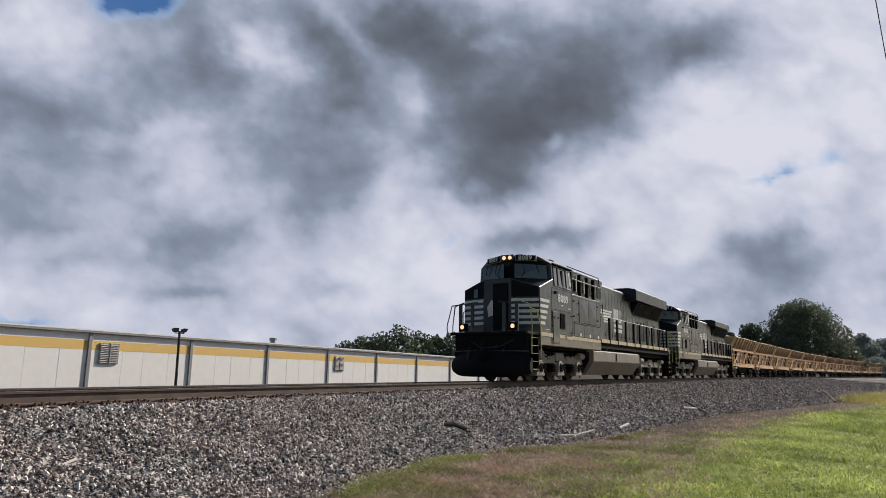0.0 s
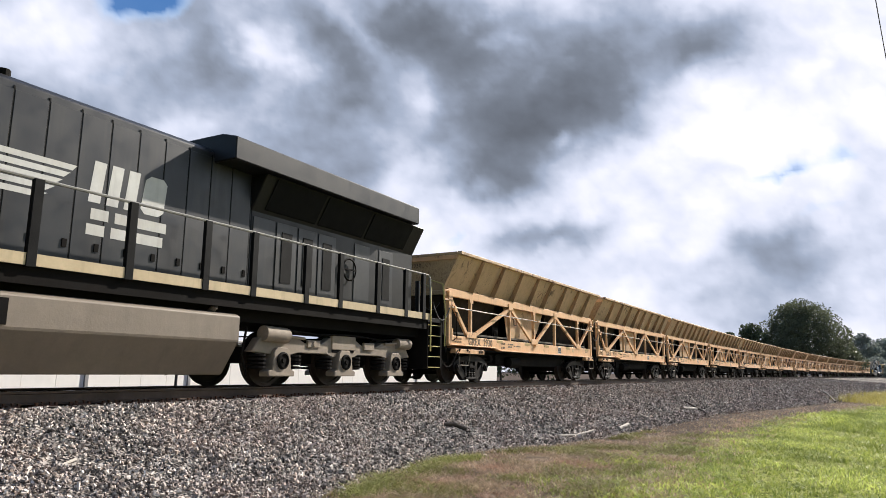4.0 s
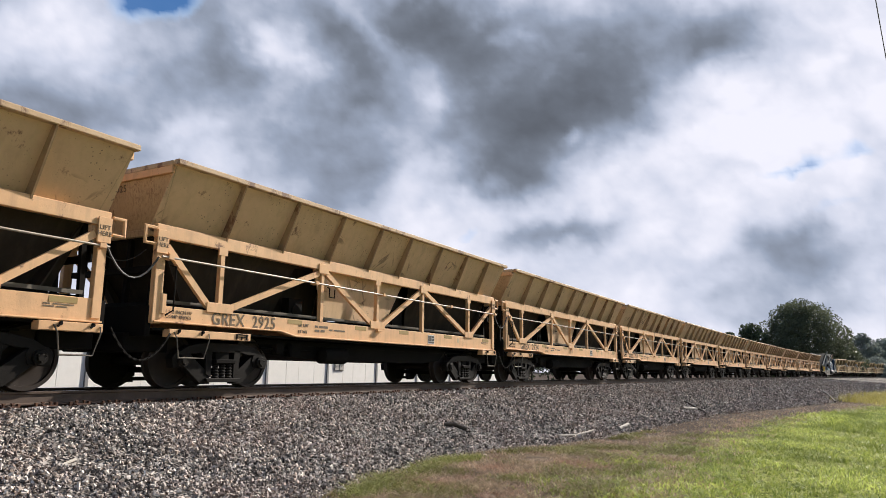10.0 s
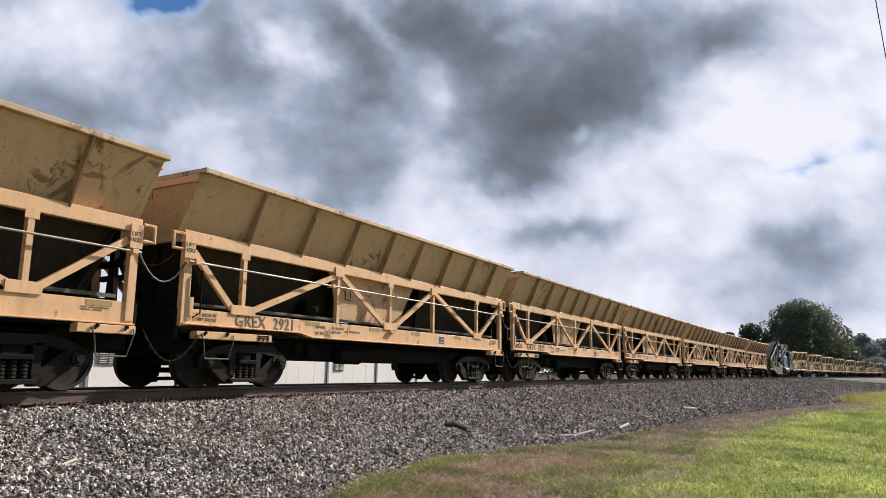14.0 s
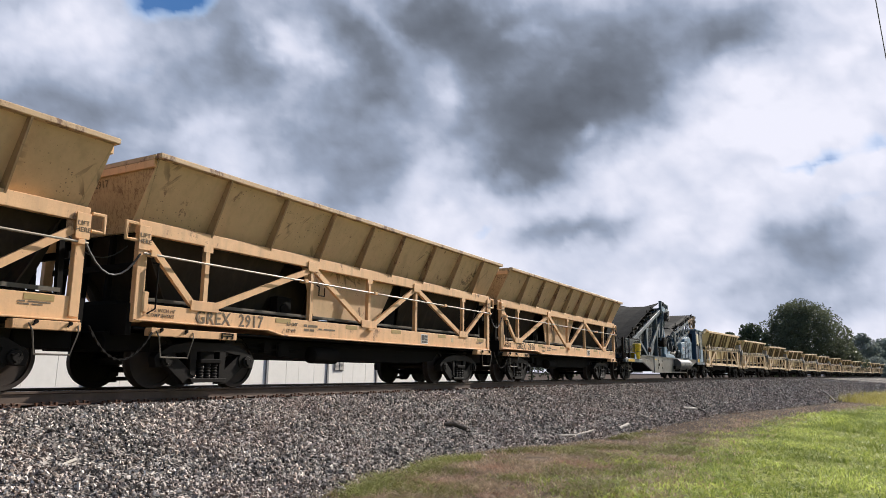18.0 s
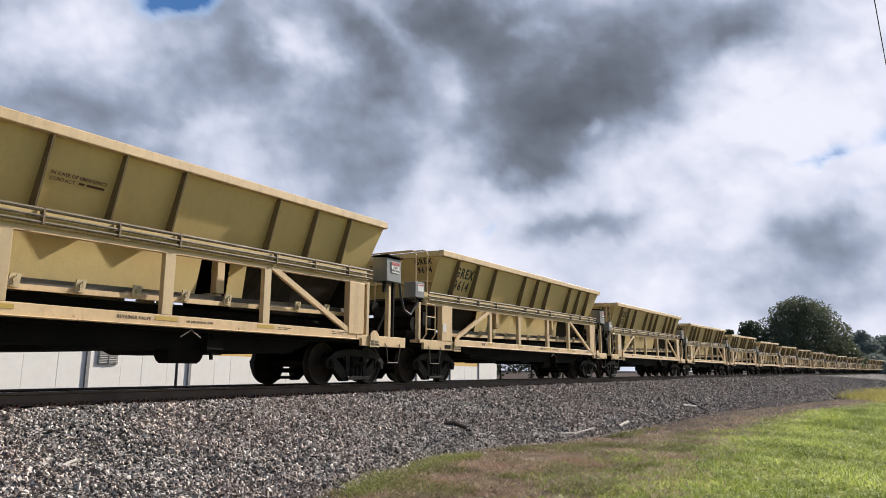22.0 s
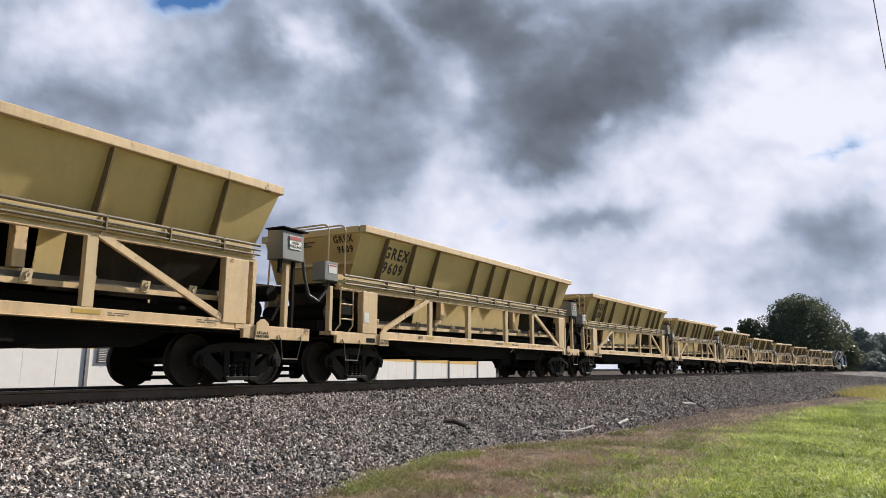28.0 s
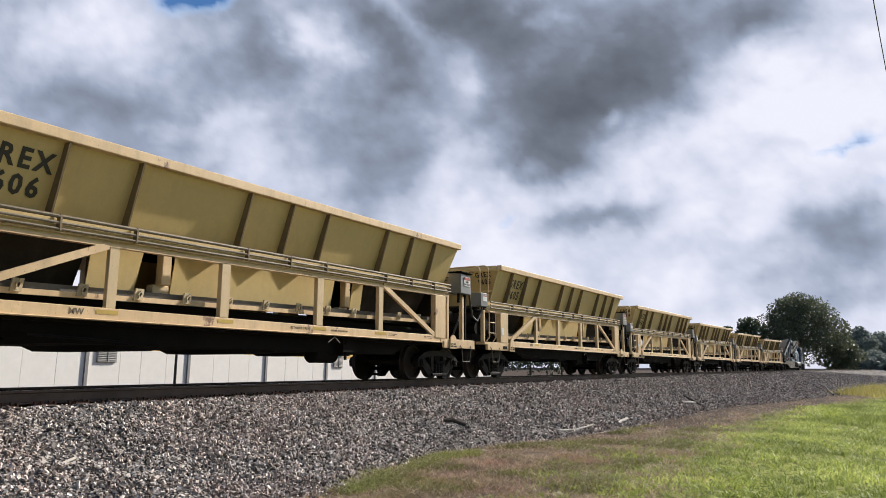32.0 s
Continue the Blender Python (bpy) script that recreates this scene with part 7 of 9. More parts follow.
    P("roof_gear", Geo().box(3.3, 3.9, -0.5, 0.5, 4.66, 4.74).box(4.2, 4.6, -0.9, -0.5, 4.62, 4.70).cyl((3.0, 0.2, 4.66), (3.0, 0.2, 4.78), 0.06, 8), BLACK_STEEL, cab, "aerials and vents on the roof")
    for a, b in ((3.0, 3.42), (3.46, 4.30), (4.34, 4.74)):
        win = P("cab_window", Geo().hull8([(a, -1.512, 3.52), (b, -1.512, 3.52), (b, -1.48, 3.52), (a, -1.48, 3.52)], [(a, -1.462, 4.20), (b, -1.462, 4.20), (b, -1.43, 4.20), (a, -1.43, 4.20)]), DARK_GLASS, cab, "dark side window")
        fr = Geo()
        lo_, hi_ = lambda z: -1.53 + (z - 3.50) * 0.074, None
        for p, q in (((a, 3.50), (b, 3.50)), ((a, 4.22), (b, 4.22)), ((a, 3.50), (a, 4.22)), ((b, 3.50), (b, 4.22))):
            fr.beam((p[0], lo_(p[1]) + 0.005, p[1]), (q[0], lo_(q[1]) + 0.005, q[1]), 0.03, 0.035)
        P("window_frame", fr, GALVANISED if b < 4.35 else LOCO_WHITE, win, "thin pale window frame")
    P("cab_window_bar", Geo().box(3.86, 3.90, -1.525, -1.47, 3.54, 4.16), GALVANISED, cab)
    P("wind_deflector", Geo().hull8([(4.26, -1.66, 3.58), (4.36, -1.66, 3.58), (4.36, -1.64, 3.58), (4.26, -1.64, 3.58)], [(4.26, -1.60, 4.14), (4.36, -1.60, 4.14), (4.36, -1.58, 4.14), (4.26, -1.58, 4.14)]), LOCO_WHITE, cab, "pale mirror panel")
    door = P("cab_door", Geo().box(2.78, 3.42, -1.545, -1.522, 1.40, 2.52), LOCO_BLACK, cab, "black access door", 0.006)
    P("door_frame", Geo().box(2.66, 4.84, -1.53, -1.521, 2.53, 2.56).box(2.655, 2.68, -1.53, -1.521, 1.3, 2.56), LOCO_BLACK, cab)
    lv = P("louvre", Geo().box(3.52, 4.02, -1.545, -1.522, 1.92, 2.50), GRILLE_BLACK, cab, "black ventilation louvre")
    for k in range(7):
        P("slat", Geo().box(3.55 + k * 0.068, 3.575 + k * 0.068, -1.556, -1.545, 1.94, 2.48), BLACK_STEEL, lv)
    for x in (2.9, 3.25):
        P("door_latch", Geo().cyl((x, -1.56, 2.30), (x, -1.54, 2.30), 0.04, 8), BLACK_STEEL, door)
    P("horn_bracket", Geo().box(2.98, 3.12, -1.60, -1.52, 3.20, 3.28), BLACK_STEEL, cab)
    P("cab_stripe", Geo().box(1.62, 3.40, -1.529, -1.521, 1.57, 1.70), LOCO_STRIPE, cab, "cream sill stripe")
    P("cab_stripe", Geo().box(3.45, 3.95, -1.529, -1.521, 1.57, 1.70), LOCO_STRIPE, cab, "cream sill stripe")
    P("cab_stripe", Geo().box(4.22, 4.86, -1.529, -1.521, 1.55, 1.66), LOCO_STRIPE, cab, "cream sill stripe")
    nose = Geo()
    base = [(1.56, -1.52), (1.25, -0.55), (1.25, 0.55), (1.56, 1.52), (2.84, 1.52), (2.84, -1.52)]
    zt = [3.30, 3.62, 3.62, 3.30, 3.72, 3.72]
    nose.add([(x, y, 1.62) for x, y in base] + [(x + 0.02, y, z) for (x, y), z in zip(base, zt)] + [(2.30, 0.0, 3.80)],
             [tuple(range(5, -1, -1))] + [(i, (i + 1) % 6, (i + 1) % 6 + 6, i + 6) for i in range(6)] + [(6, 7, 12), (7, 8, 12), (8, 9, 12), (9, 10, 12), (10, 11, 12), (11, 6, 12)])
    nos = P("nose", nose, LOCO_BLACK, root, "black short nose", 0.015)
    P("nose_skirt", Geo().box(1.62, 2.82, -1.515, 1.515, 1.25, 1.62), LOCO_BLACK, root, "", 0.01)
    P("nose_door", Geo().box(1.20, 1.26, -0.42, 0.15, 1.75, 3.45), GRILLE_BLACK, nos, "recessed black nose door")
    for k in range(5):
        z = 2.90 - 0.205 * k
        end = 2.45 - 0.105 * k
        P("nose_stripe", Geo().box(1.60, end, -1.532, -1.523, z - 0.11, z), LOCO_WHITE, nos, "white nose stripe")
        for a in (-1.50, 1.50):
            b = 0.56 if a > 0 else -0.56
            f = lambda yy: 1.245 + (abs(yy) - 0.55) * 0.31 / 0.97
            P("nose_stripe", Geo().hull8([(f(a) - 0.012, a, z - 0.11), (f(b) - 0.012, b, z - 0.11), (f(b) - 0.002, b, z - 0.11), (f(a) - 0.002, a, z - 0.11)],
                                         [(f(a) + 0.006, a, z), (f(b) + 0.006, b, z), (f(b) + 0.016, b, z), (f(a) + 0.016, a, z)]), LOCO_WHITE, nos, "white nose stripe")
    for k in (-1, 1):
        f = lambda yy: 1.245 + (abs(yy) - 0.55) * 0.31 / 0.97
        P("antiglare_panel", Geo().hull8([(f(1.48) - 0.006, k * 1.48, 2.95), (f(0.56) - 0.006, k * 0.56, 2.95), (f(0.56) + 0.006, k * 0.56, 2.95), (f(1.48) + 0.006, k * 1.48, 2.95)],
                                         [(f(1.48) + 0.012, k * 1.48, 3.29), (f(0.56) + 0.012, k * 0.56, 3.58), (f(0.56) + 0.024, k * 0.56, 3.58), (f(1.48) + 0.024, k * 1.48, 3.29)]), GRILLE_BLACK, nos, "dull black anti-glare panel")
    P("nose_window", Geo().hull8([(1.30, 0.80, 2.98), (1.36, 1.0, 2.98), (1.37, 1.0, 2.98), (1.31, 0.80, 2.98)], [(1.31, 0.80, 3.30), (1.37, 1.0, 3.28), (1.38, 1.0, 3.28), (1.32, 0.80, 3.30)]).shift(-0.02, 0, 0), DARK_GLASS, nos, "small dark nose window")
    P("emblem", Geo().prism([(0, 0), (0.35, 0.1), (0.30, 0.5), (0.12, 0.62), (-0.05, 0.35)], 0, 0.004).shift(0, 0, 0), LOCO_WHITE, nos, "white emblem shape").matrix_basis = Matrix.Translation((1.235, 0.35, 2.25)) @ Matrix.Rotation(radians(-90), 4, "Z")
    # pilot, plow, steps and front rails
    P("pilot_deck", Geo().box(0.45, 1.7, -1.48, 1.48, 1.58, 1.67), GRILLE_BLACK, root, "black front platform", 0.01)
    P("pilot", Geo().prism([(0.66, 1.58), (0.74, 0.70), (0.90, 0.62), (0.90, 1.58)], -1.40, 1.40), GRILLE_BLACK, root, "black pilot sheet", 0.01)
    plow = Geo()
    rows_, n = 13, 8
    vs = []
    for i in range(rows_):
        u = -1 + 2 * i / (rows_ - 1)
        round_ = abs(u) ** 3
        z0, z1, nose_x = 0.12 + 0.16 * abs(u) ** 6, 1.02 - 0.24 * round_, 0.12 + 0.50 * abs(u) ** 1.6
        for j in range(n):
            v = j / (n - 1)
            vs.append((nose_x + 0.16 * (2 * v - 0.9) ** 2, 1.52 * u, z0 + (z1 - z0) * v))
        vs += [(nose_x + 0.34, 1.48 * u, z1), (nose_x + 0.34, 1.48 * u, z0)]
    n += 2
    plow.add(vs, [(i * n + j, i * n + (j + 1) % n, (i + 1) * n + (j + 1) % n, (i + 1) * n + j) for i in range(rows_ - 1) for j in range(n)] + [tuple(range(n)), tuple(range(rows_ * n - 1, (rows_ - 1) * n - 1, -1))])
    P("snow_plow", plow, GRILLE_BLACK, root, "black curved snow plow", smooth=True)
    P("coupler", coupler_geo(0.05, 1), BLACK_STEEL, root, "black knuckle coupler", 0.01)
    P("coupler", coupler_geo(22.25, -1), BLACK_STEEL, root, "black knuckle coupler", 0.01)
    for path_, r in (([(0.7, -0.6, 1.2), (0.45, -0.6, 1.05), (0.35, -0.62, 0.7), (0.42, -0.6, 0.5)], 0.025), ([(0.7, 0.7, 1.2), (0.4, 0.7, 1.1), (0.3, 0.7, 0.7), (0.4, 0.7, 0.5)], 0.025),
                     ([(0.7, -0.9, 1.4), (0.4, -0.5, 1.15), (0.35, 0.2, 1.1), (0.7, 0.8, 1.4)], 0.02), ([(0.7, 0.3, 1.3), (0.5, 0.32, 0.95), (0.55, 0.35, 0.6)], 0.02), ([(0.72, -0.3, 1.35), (0.5, -0.28, 1.0), (0.5, -0.35, 0.62)], 0.02)):
        P("hose", Geo().tube(path_, r, 6), CABLE_BLACK, root, "black air hose", smooth=True)
    P("uncoupling_lever", Geo().tube([(0.66, -1.45, 1.0), (0.6, -0.6, 1.02), (0.55, 0.6, 1.02), (0.66, 1.5, 1.0)], 0.018, 6), GALVANISED, root, "bent uncoupling lever")
    for s in (-1, 1):
        P("ditch_light_box", Geo().box(0.42, 0.64, s * 0.98 - 0.13, s * 0.98 + 0.13, 1.70, 1.98), BLACK_STEEL, root, "ditch light housing", 0.01)
        P("ditch_light", Geo().lathe([(0.0, -0.015), (0.055, -0.01), (0.075, 0.0)], 14, "x", (0.415, s * 0.98, 1.85)), LAMP_WARM if not second else STICKER, root, "lit warm ditch light" if not second else "round ditch light")
        for x, sgn in ((1.18, 1), (21.62, -1)):
            y = s * 1.48
            st = P("step_well", Geo().box(x - 0.36, x - 0.34, min(s * 0.95, y), max(s * 0.95, y), 0.36, 1.62).box(x + 0.30, x + 0.36, min(s * 0.95, y), max(s * 0.95, y), 0.36, 1.62)
                   .box(x - 0.34, x + 0.30, s * 0.98 - 0.02, s * 0.98 + 0.02, 0.36, 1.62), BLACK_STEEL, root, "black step well")
            for k in range(5):
                P("step", Geo().box(x - 0.34, x + 0.30, min(s * 1.0, s * 1.46), max(s * 1.0, s * 1.46), 0.38 + 0.27 * k, 0.41 + 0.27 * k), BLACK_STEEL, st, "black step")
                P("step_edge", Geo().box(x - 0.34, x + 0.30, s * 1.468 - 0.006, s * 1.468 + 0.006, 0.390 + 0.27 * k, 0.406 + 0.27 * k), STEP_EDGE, st, "worn pale step edge")
            rail_m = STEP_EDGE if s < 0 else LOCO_BLACK
            P("grab_rail", Geo().tube([(x - sgn * 0.40, s * 1.1, 2.75), (x - sgn * 0.40, y, 2.62), (x - sgn * 0.42, s * 1.56, 1.9), (x - sgn * 0.42, s * 1.54, 0.95)], 0.02, 6), rail_m, root, "pale yellow bent grab rail" if s < 0 else "bent grab rail")
            P("grab_rail", Geo().tube([(x + sgn * 0.10, s * 1.25, 2.55), (x + sgn * 0.22, y, 2.45), (x + sgn * 0.36, s * 1.56, 1.85), (x + sgn * 0.36, s * 1.56, 0.8)], 0.018, 6), rail_m, root, "pale yellow bent grab rail" if s < 0 else "")
    for yy in (-1.1, -0.62, 0.62, 1.1):
        P("front_rail_post", Geo().box(0.48, 0.56, yy - 0.06, yy + 0.06, 1.68, 2.68), LOCO_BLACK, root, "", 0.01)
    P("front_rail", Geo().tube([(0.50, -1.45, 2.62), (0.50, -0.4, 2.72)], 0.02, 6).tube([(0.50, 1.45, 2.62), (0.50, 0.4, 2.72)], 0.02, 6).tube([(0.50, 1.45, 2.62), (0.45, 1.62, 1.9), (0.50, 1.62, 1.1)], 0.02, 6), LOCO_BLACK, root, "black front handrail")
    for yy in (-0.95, 0.95):
        P("rear_rail_post", Geo().box(21.55, 21.63, yy - 0.06, yy + 0.06, 1.68, 2.68), LOCO_BLACK, root, "", 0.01)
    P("rear_deck", Geo().box(21.2, 21.95, -1.5, 1.5, 1.55, 1.66).box(21.9, 22.0, -1.45, 1.45, 0.7, 1.6), GRILLE_BLACK, root, "black rear platform", 0.01)
    # lettering: numbers are lettered, the owner's emblem is plain shapes
    lettering(number, 0.40, LOCO_WHITE, root, facing(3.86, -1.532, 3.05, -1), label="white cab number", width=1.28, depth=0.004, bold=0.03)
    bars(root, LOCO_WHITE, 3.75, -1.532, 2.78, 0.16, 0.09, 1, label="small white mark")
    bars(root, LOCO_WHITE, 4.5, -1.532, 2.72, 0.26, 0.06, 1, label="small white mark")
    bars(root, LOCO_WHITE, 2.25, -1.532, 1.80, 0.3, 0.05, 1, label="small white mark")
    for k in range(5):
        z = 3.22 - 0.125 * k
        P("emblem_stripe", Geo().prism([(10.05 - 0.06 * k, z), (11.75 - 0.10 * k, z), (11.68 - 0.12 * k, z - 0.085), (10.01 - 0.06 * k, z - 0.085)], -1.0475, -1.0462), LOCO_WHITE, root, "white emblem stripe")
    for a in (12.02, 12.32, 12.62):
        P("emblem", Geo().prism([(a, 3.38), (a + 0.2, 3.38), (a + 0.14, 2.74), (a - 0.06, 2.74)], -1.0475, -1.0462), LOCO_WHITE, root, "white emblem block")
    P("emblem", Geo().prism([(12.92, 3.30), (13.02, 3.38), (13.26, 3.38), (13.34, 3.30), (13.30, 2.82), (13.20, 2.74), (12.94, 2.74), (12.86, 2.82)], -1.0475, -1.0462), LOCO_WHITE, root, "white emblem block")
    for z, a in ((2.50, 12.0), (2.26, 11.95)):
        bars(root, LOCO_WHITE, a + 0.7, -1.0475, z, 1.35, 0.30, 1, label="white unlettered name bar")
    return root

# ---- the blue-grey conveyor wagon ----
LEN_M = 20.618


def mesh_panel(root, corners, name="mesh_guard"):
    """Expanded metal in a frame: real crossing wires, thinned for distance."""
    a, b, c, d = [Vector(p) for p in corners]
    g = Geo()
    wide, high = (b - a).length, (d - a).length
    n = max(4, int((wide + high) / 0.055))
    up_ = (d - a).normalized()
    for i in range(n):
        for sgn in (0, 1):
            s0 = i / n * (1 + high / wide)
            p, q = (s0, 0.0), (s0 - high / wide, 1.0)
            if p[0] > 1:
                k = (p[0] - 1) / (high / wide)
                p = (1.0, k)
            if q[0] < 0:
                q = (0.0, s0 / (high / wide))
            if p[1] >= q[1]:
                continue
            if sgn:
                p, q = (1 - p[0], p[1]), (1 - q[0], q[1])
            P_ = [a.lerp(b, u).lerp(d.lerp(c, u), v) for u, v in (p, q)]
            w = up_ * 0.006
            g.add([P_[0] - w, P_[1] - w, P_[1] + w, P_[0] + w], [(0, 1, 2, 3)])
    pane = part(name, g, GUARD_MESH, root, "dark expanded metal guard")
    f = Geo()
    for p, q in ((a, b), (b, c), (c, d), (d, a)):
        f.beam(p, q, 0.03, 0.04)
    part("guard_frame", f, MACHINE_GREY, pane)
    return pane


def strip(g, path_, section):
    """A section of (y, z) carried along a path of (x, z) as one closed strip."""
    n, m = len(section), len(path_)
    fs = [(i * n + j, (i + 1) * n + j, (i + 1) * n + (j + 1) % n, i * n + (j + 1) % n) for i in range(m - 1) for j in range(n)]
    return g.add([(x, y, z + h) for x, z in path_ for y, h in section], fs + [tuple(range(n)), tuple(range(m * n - 1, (m - 1) * n - 1, -1))])


def conveyor_wagon(number="2900"):
    root = tagged(new("conveyor_wagon"), "blue-grey conveyor machine on a railway wagon", "railway wagon", "conveyor wagons")
    P = lambda name, g, m=MACHINE_GREY, par=root, label="", bevel=0.0, smooth=False: part(name, g, m, par, label, bevel, smooth)
    y = -1.45
    for s in (-1, 1):
        yy = s * 1.42
        side = Geo().prism([(3.2, 1.20), (3.3, 0.98), (6.0, 0.36), (14.1, 0.36), (17.3, 1.05), (17.6, 1.05), (17.6, 1.22)], yy - 0.04, yy + 0.04)
        P("side_beam", side, BEAM_DARK, root, "deep dark grey side beam", 0.008)
        P("beam_flange", Geo().box(3.2, 17.6, yy - 0.10, yy + 0.08, 1.20, 1.235), MACHINE_GREY, root)
        P("beam_foot", Geo().box(6.0, 14.1, yy - 0.09, yy + 0.08, 0.335, 0.362), MACHINE_BEAM, root)
        P("deck_edge", Geo().box(0.45, 3.45, yy - 0.10, yy + 0.04, 0.84, 1.0), MACHINE_GREY, root, "grey platform edge", 0.008)
        P("deck_edge", Geo().box(17.6, 20.2, yy - 0.10, yy + 0.04, 0.92, 1.08), MACHINE_GREY, root, "grey platform edge", 0.008)
    P("deck", Geo().box(0.3, 20.3, -1.38, 1.38, 0.95, 1.02), BLACK_STEEL, root, "dark deck plate")
    P("belly", Geo().prism([(3.6, 0.96), (6.1, 0.42), (14.0, 0.42), (16.6, 0.96)], -1.3, 1.3), BLACK_STEEL, root, "dark wagon belly")
    P("yellow_patch", Geo().box(0.95, 2.0, y - 0.076, y - 0.07, 0.86, 0.98), SAFETY_YELLOW, root, "worn yellow step patch")
    P("yellow_patch", Geo().box(0.25, 0.62, y + 0.02, y + 0.05, 1.02, 1.22), SAFETY_YELLOW, root, "worn yellow step patch")
    P("yellow_patch", Geo().box(17.75, 18.35, y - 0.076, y - 0.07, 1.09, 1.30), SAFETY_YELLOW, root, "yellow step patch")
    # cabinet doors in the beam
    for a, b in ((6.02, 6.86), (6.89, 7.72)):
        d = P("cabinet_door", Geo().box(a, b, y - 0.045, y - 0.012, 0.38, 1.18), MACHINE_BEAM, root, "stained grey cabinet door in the beam", 0.006)
        P("hinge", Geo().box(b - 0.03, b + 0.03, y - 0.06, y - 0.045, 0.55, 0.65).box(b - 0.03, b + 0.03, y - 0.06, y - 0.045, 0.95, 1.05), BLACK_STEEL, d)
    P("door_handle", Geo().tube([(6.80, y - 0.05, 0.82), (6.80, y - 0.09, 0.82), (6.80, y - 0.09, 0.70), (6.92, y - 0.09, 0.72), (6.92, y - 0.09, 0.86)], 0.014, 6), BLACK_STEEL, root, "black door handle")
    P("orange_mark", Geo().box(6.1, 6.5, y - 0.05, y - 0.0455, 1.02, 1.09), SAFETY_YELLOW, root, "faded orange mark")
    P("junction_box", Geo().box(10.6, 10.85, y - 0.13, y - 0.01, 0.55, 0.75), BLACK_STEEL, root, "small dark junction box", 0.01)
    tank = P("cylinder_tank", Geo().lathe([(0.0, -1.66), (0.26, -1.65), (0.33, -1.62), (0.33, 1.62), (0.26, 1.65), (0.0, 1.66)], 24, "x", (12.5, y - 0.10, 0.84)), TANK_STEEL, root, "long stained steel tank", smooth=True)
    # flat dark plate on the beam gives the shade of the recess
    P("tank_recess", Geo().box(10.9, 14.0, y - 0.06, y - 0.02, 0.42, 0.78), BLACK_STEEL, root, "dark plate for the shaded recess under the tank")
    for x in (11.0, 12.9, 13.95):
        P("tank_saddle", Geo().box(x - 0.08, x + 0.08, y - 0.35, y + 0.05, 0.42, 0.62), BLACK_STEEL, tank)
    lettering("DUMP   TRAIN", 0.20, FADED_WHITE, tank, facing(12.6, y - 0.436, 0.86), label="worn pale DUMP TRAIN lettering")
    # front platform with railings
    for x, z in ((0.28, 1.98), (0.60, 2.02), (1.30, 2.0), (3.22, 2.02)):
        P("rail_post", Geo().box(x - 0.05, x + 0.05, y - 0.05, y + 0.05, 0.98, z), BLACK_STEEL if x < 1.5 else MACHINE_GREY, root, "", 0.006)
    P("top_rail", Geo().box(0.24, 0.66, y - 0.03, y + 0.03, 1.96, 2.02).beam((1.3, y, 2.0), (3.3, y, 2.0), 0.05, 0.05).beam((0.6, y, 1.45), (1.3, y, 1.45), 0.03, 0.04), BLACK_STEEL, root)
    mesh_panel(root, [(0.65, y, 1.3), (1.25, y, 1.3), (1.25, y, 1.96), (0.65, y, 1.96)])
    mesh_panel(root, [(0.33, y, 1.3), (0.55, y, 1.3), (0.55, y, 1.96), (0.33, y, 1.96)])
    mesh_panel(root, [(1.36, y, 1.32), (3.15, y, 1.32), (3.15, y, 1.95), (1.36, y, 1.95)])
    mesh_panel(root, [(0.3, 1.4, 1.2), (2.9, 1.4, 1.2), (2.9, 1.4, 1.9), (0.3, 1.4, 1.9)])
    P("lift_lug", Geo().prism([(1.98, 1.0), (2.32, 1.0), (2.28, 1.18), (2.18, 1.26), (2.10, 1.26), (2.02, 1.18)], y - 0.09, y - 0.05), MACHINE_LIGHT, root, "pale lifting lug")
    P("tool_bin", Geo().box(1.0, 1.7, -1.2, -0.6, 1.02, 1.25), MACHINE_BLUE, root, "blue tool bin", 0.02)
    P("grab_handle", Geo().tube([(0.72, y - 0.08, 1.88), (0.74, y - 0.12, 1.85), (0.74, y - 0.12, 1.3), (0.70, y - 0.08, 1.24)], 0.014, 6), GALVANISED, root)
    P("stirrup", stirrup_geo(0.68, 0.62, 0.92, 0.42, y - 0.08), GALVANISED, root, "bent steel stirrup step")
    P("stirrup", stirrup_geo(19.3, 0.62, 0.98, 0.46, y - 0.08), GALVANISED, root, "bent steel stirrup step")
    # first conveyor: climbing belt between trussed sides
    for s in (-1, 1):
        yy = s * 1.30
        P("upper_chord", Geo().beam((0.9, yy, 1.40), (8.58, yy, 3.96), 0.12, 0.20), MACHINE_GREY, root, "sloping blue-grey chord", 0.008)
        P("main_post", Geo().box(7.27, 7.41, yy - 0.09, yy + 0.07, 1.22, 3.5), MACHINE_GREY, root, "", 0.01)
        P("brace", Geo().beam((3.35, yy - 0.02, 2.15), (5.20, yy - 0.02, 1.28), 0.09, 0.16), MACHINE_GREY, root, "", 0.006)
        P("brace", Geo().beam((5.35, yy - 0.02, 1.28), (8.55, yy - 0.02, 3.46), 0.12, 0.24), MACHINE_GREY, root, "", 0.008)
        P("brace_plate", Geo().prism([(5.55, 1.26), (6.0, 1.26), (6.45, 1.75), (6.2, 2.02)], yy - 0.10, yy - 0.085), MACHINE_GREY, root)
        P("post", Geo().box(5.12, 5.46, yy - 0.05, yy + 0.05, 1.24, 2.72), MACHINE_GREY, root, "", 0.006)
    P("bearing_cap", Geo().cyl((5.42, -1.46, 1.56), (5.42, -1.34, 1.56), 0.13, 14).cyl((5.42, -1.50, 1.56), (5.42, -1.45, 1.56), 0.06, 8), PLATE_RUST, root, "rusty round bearing cap", 0.008)
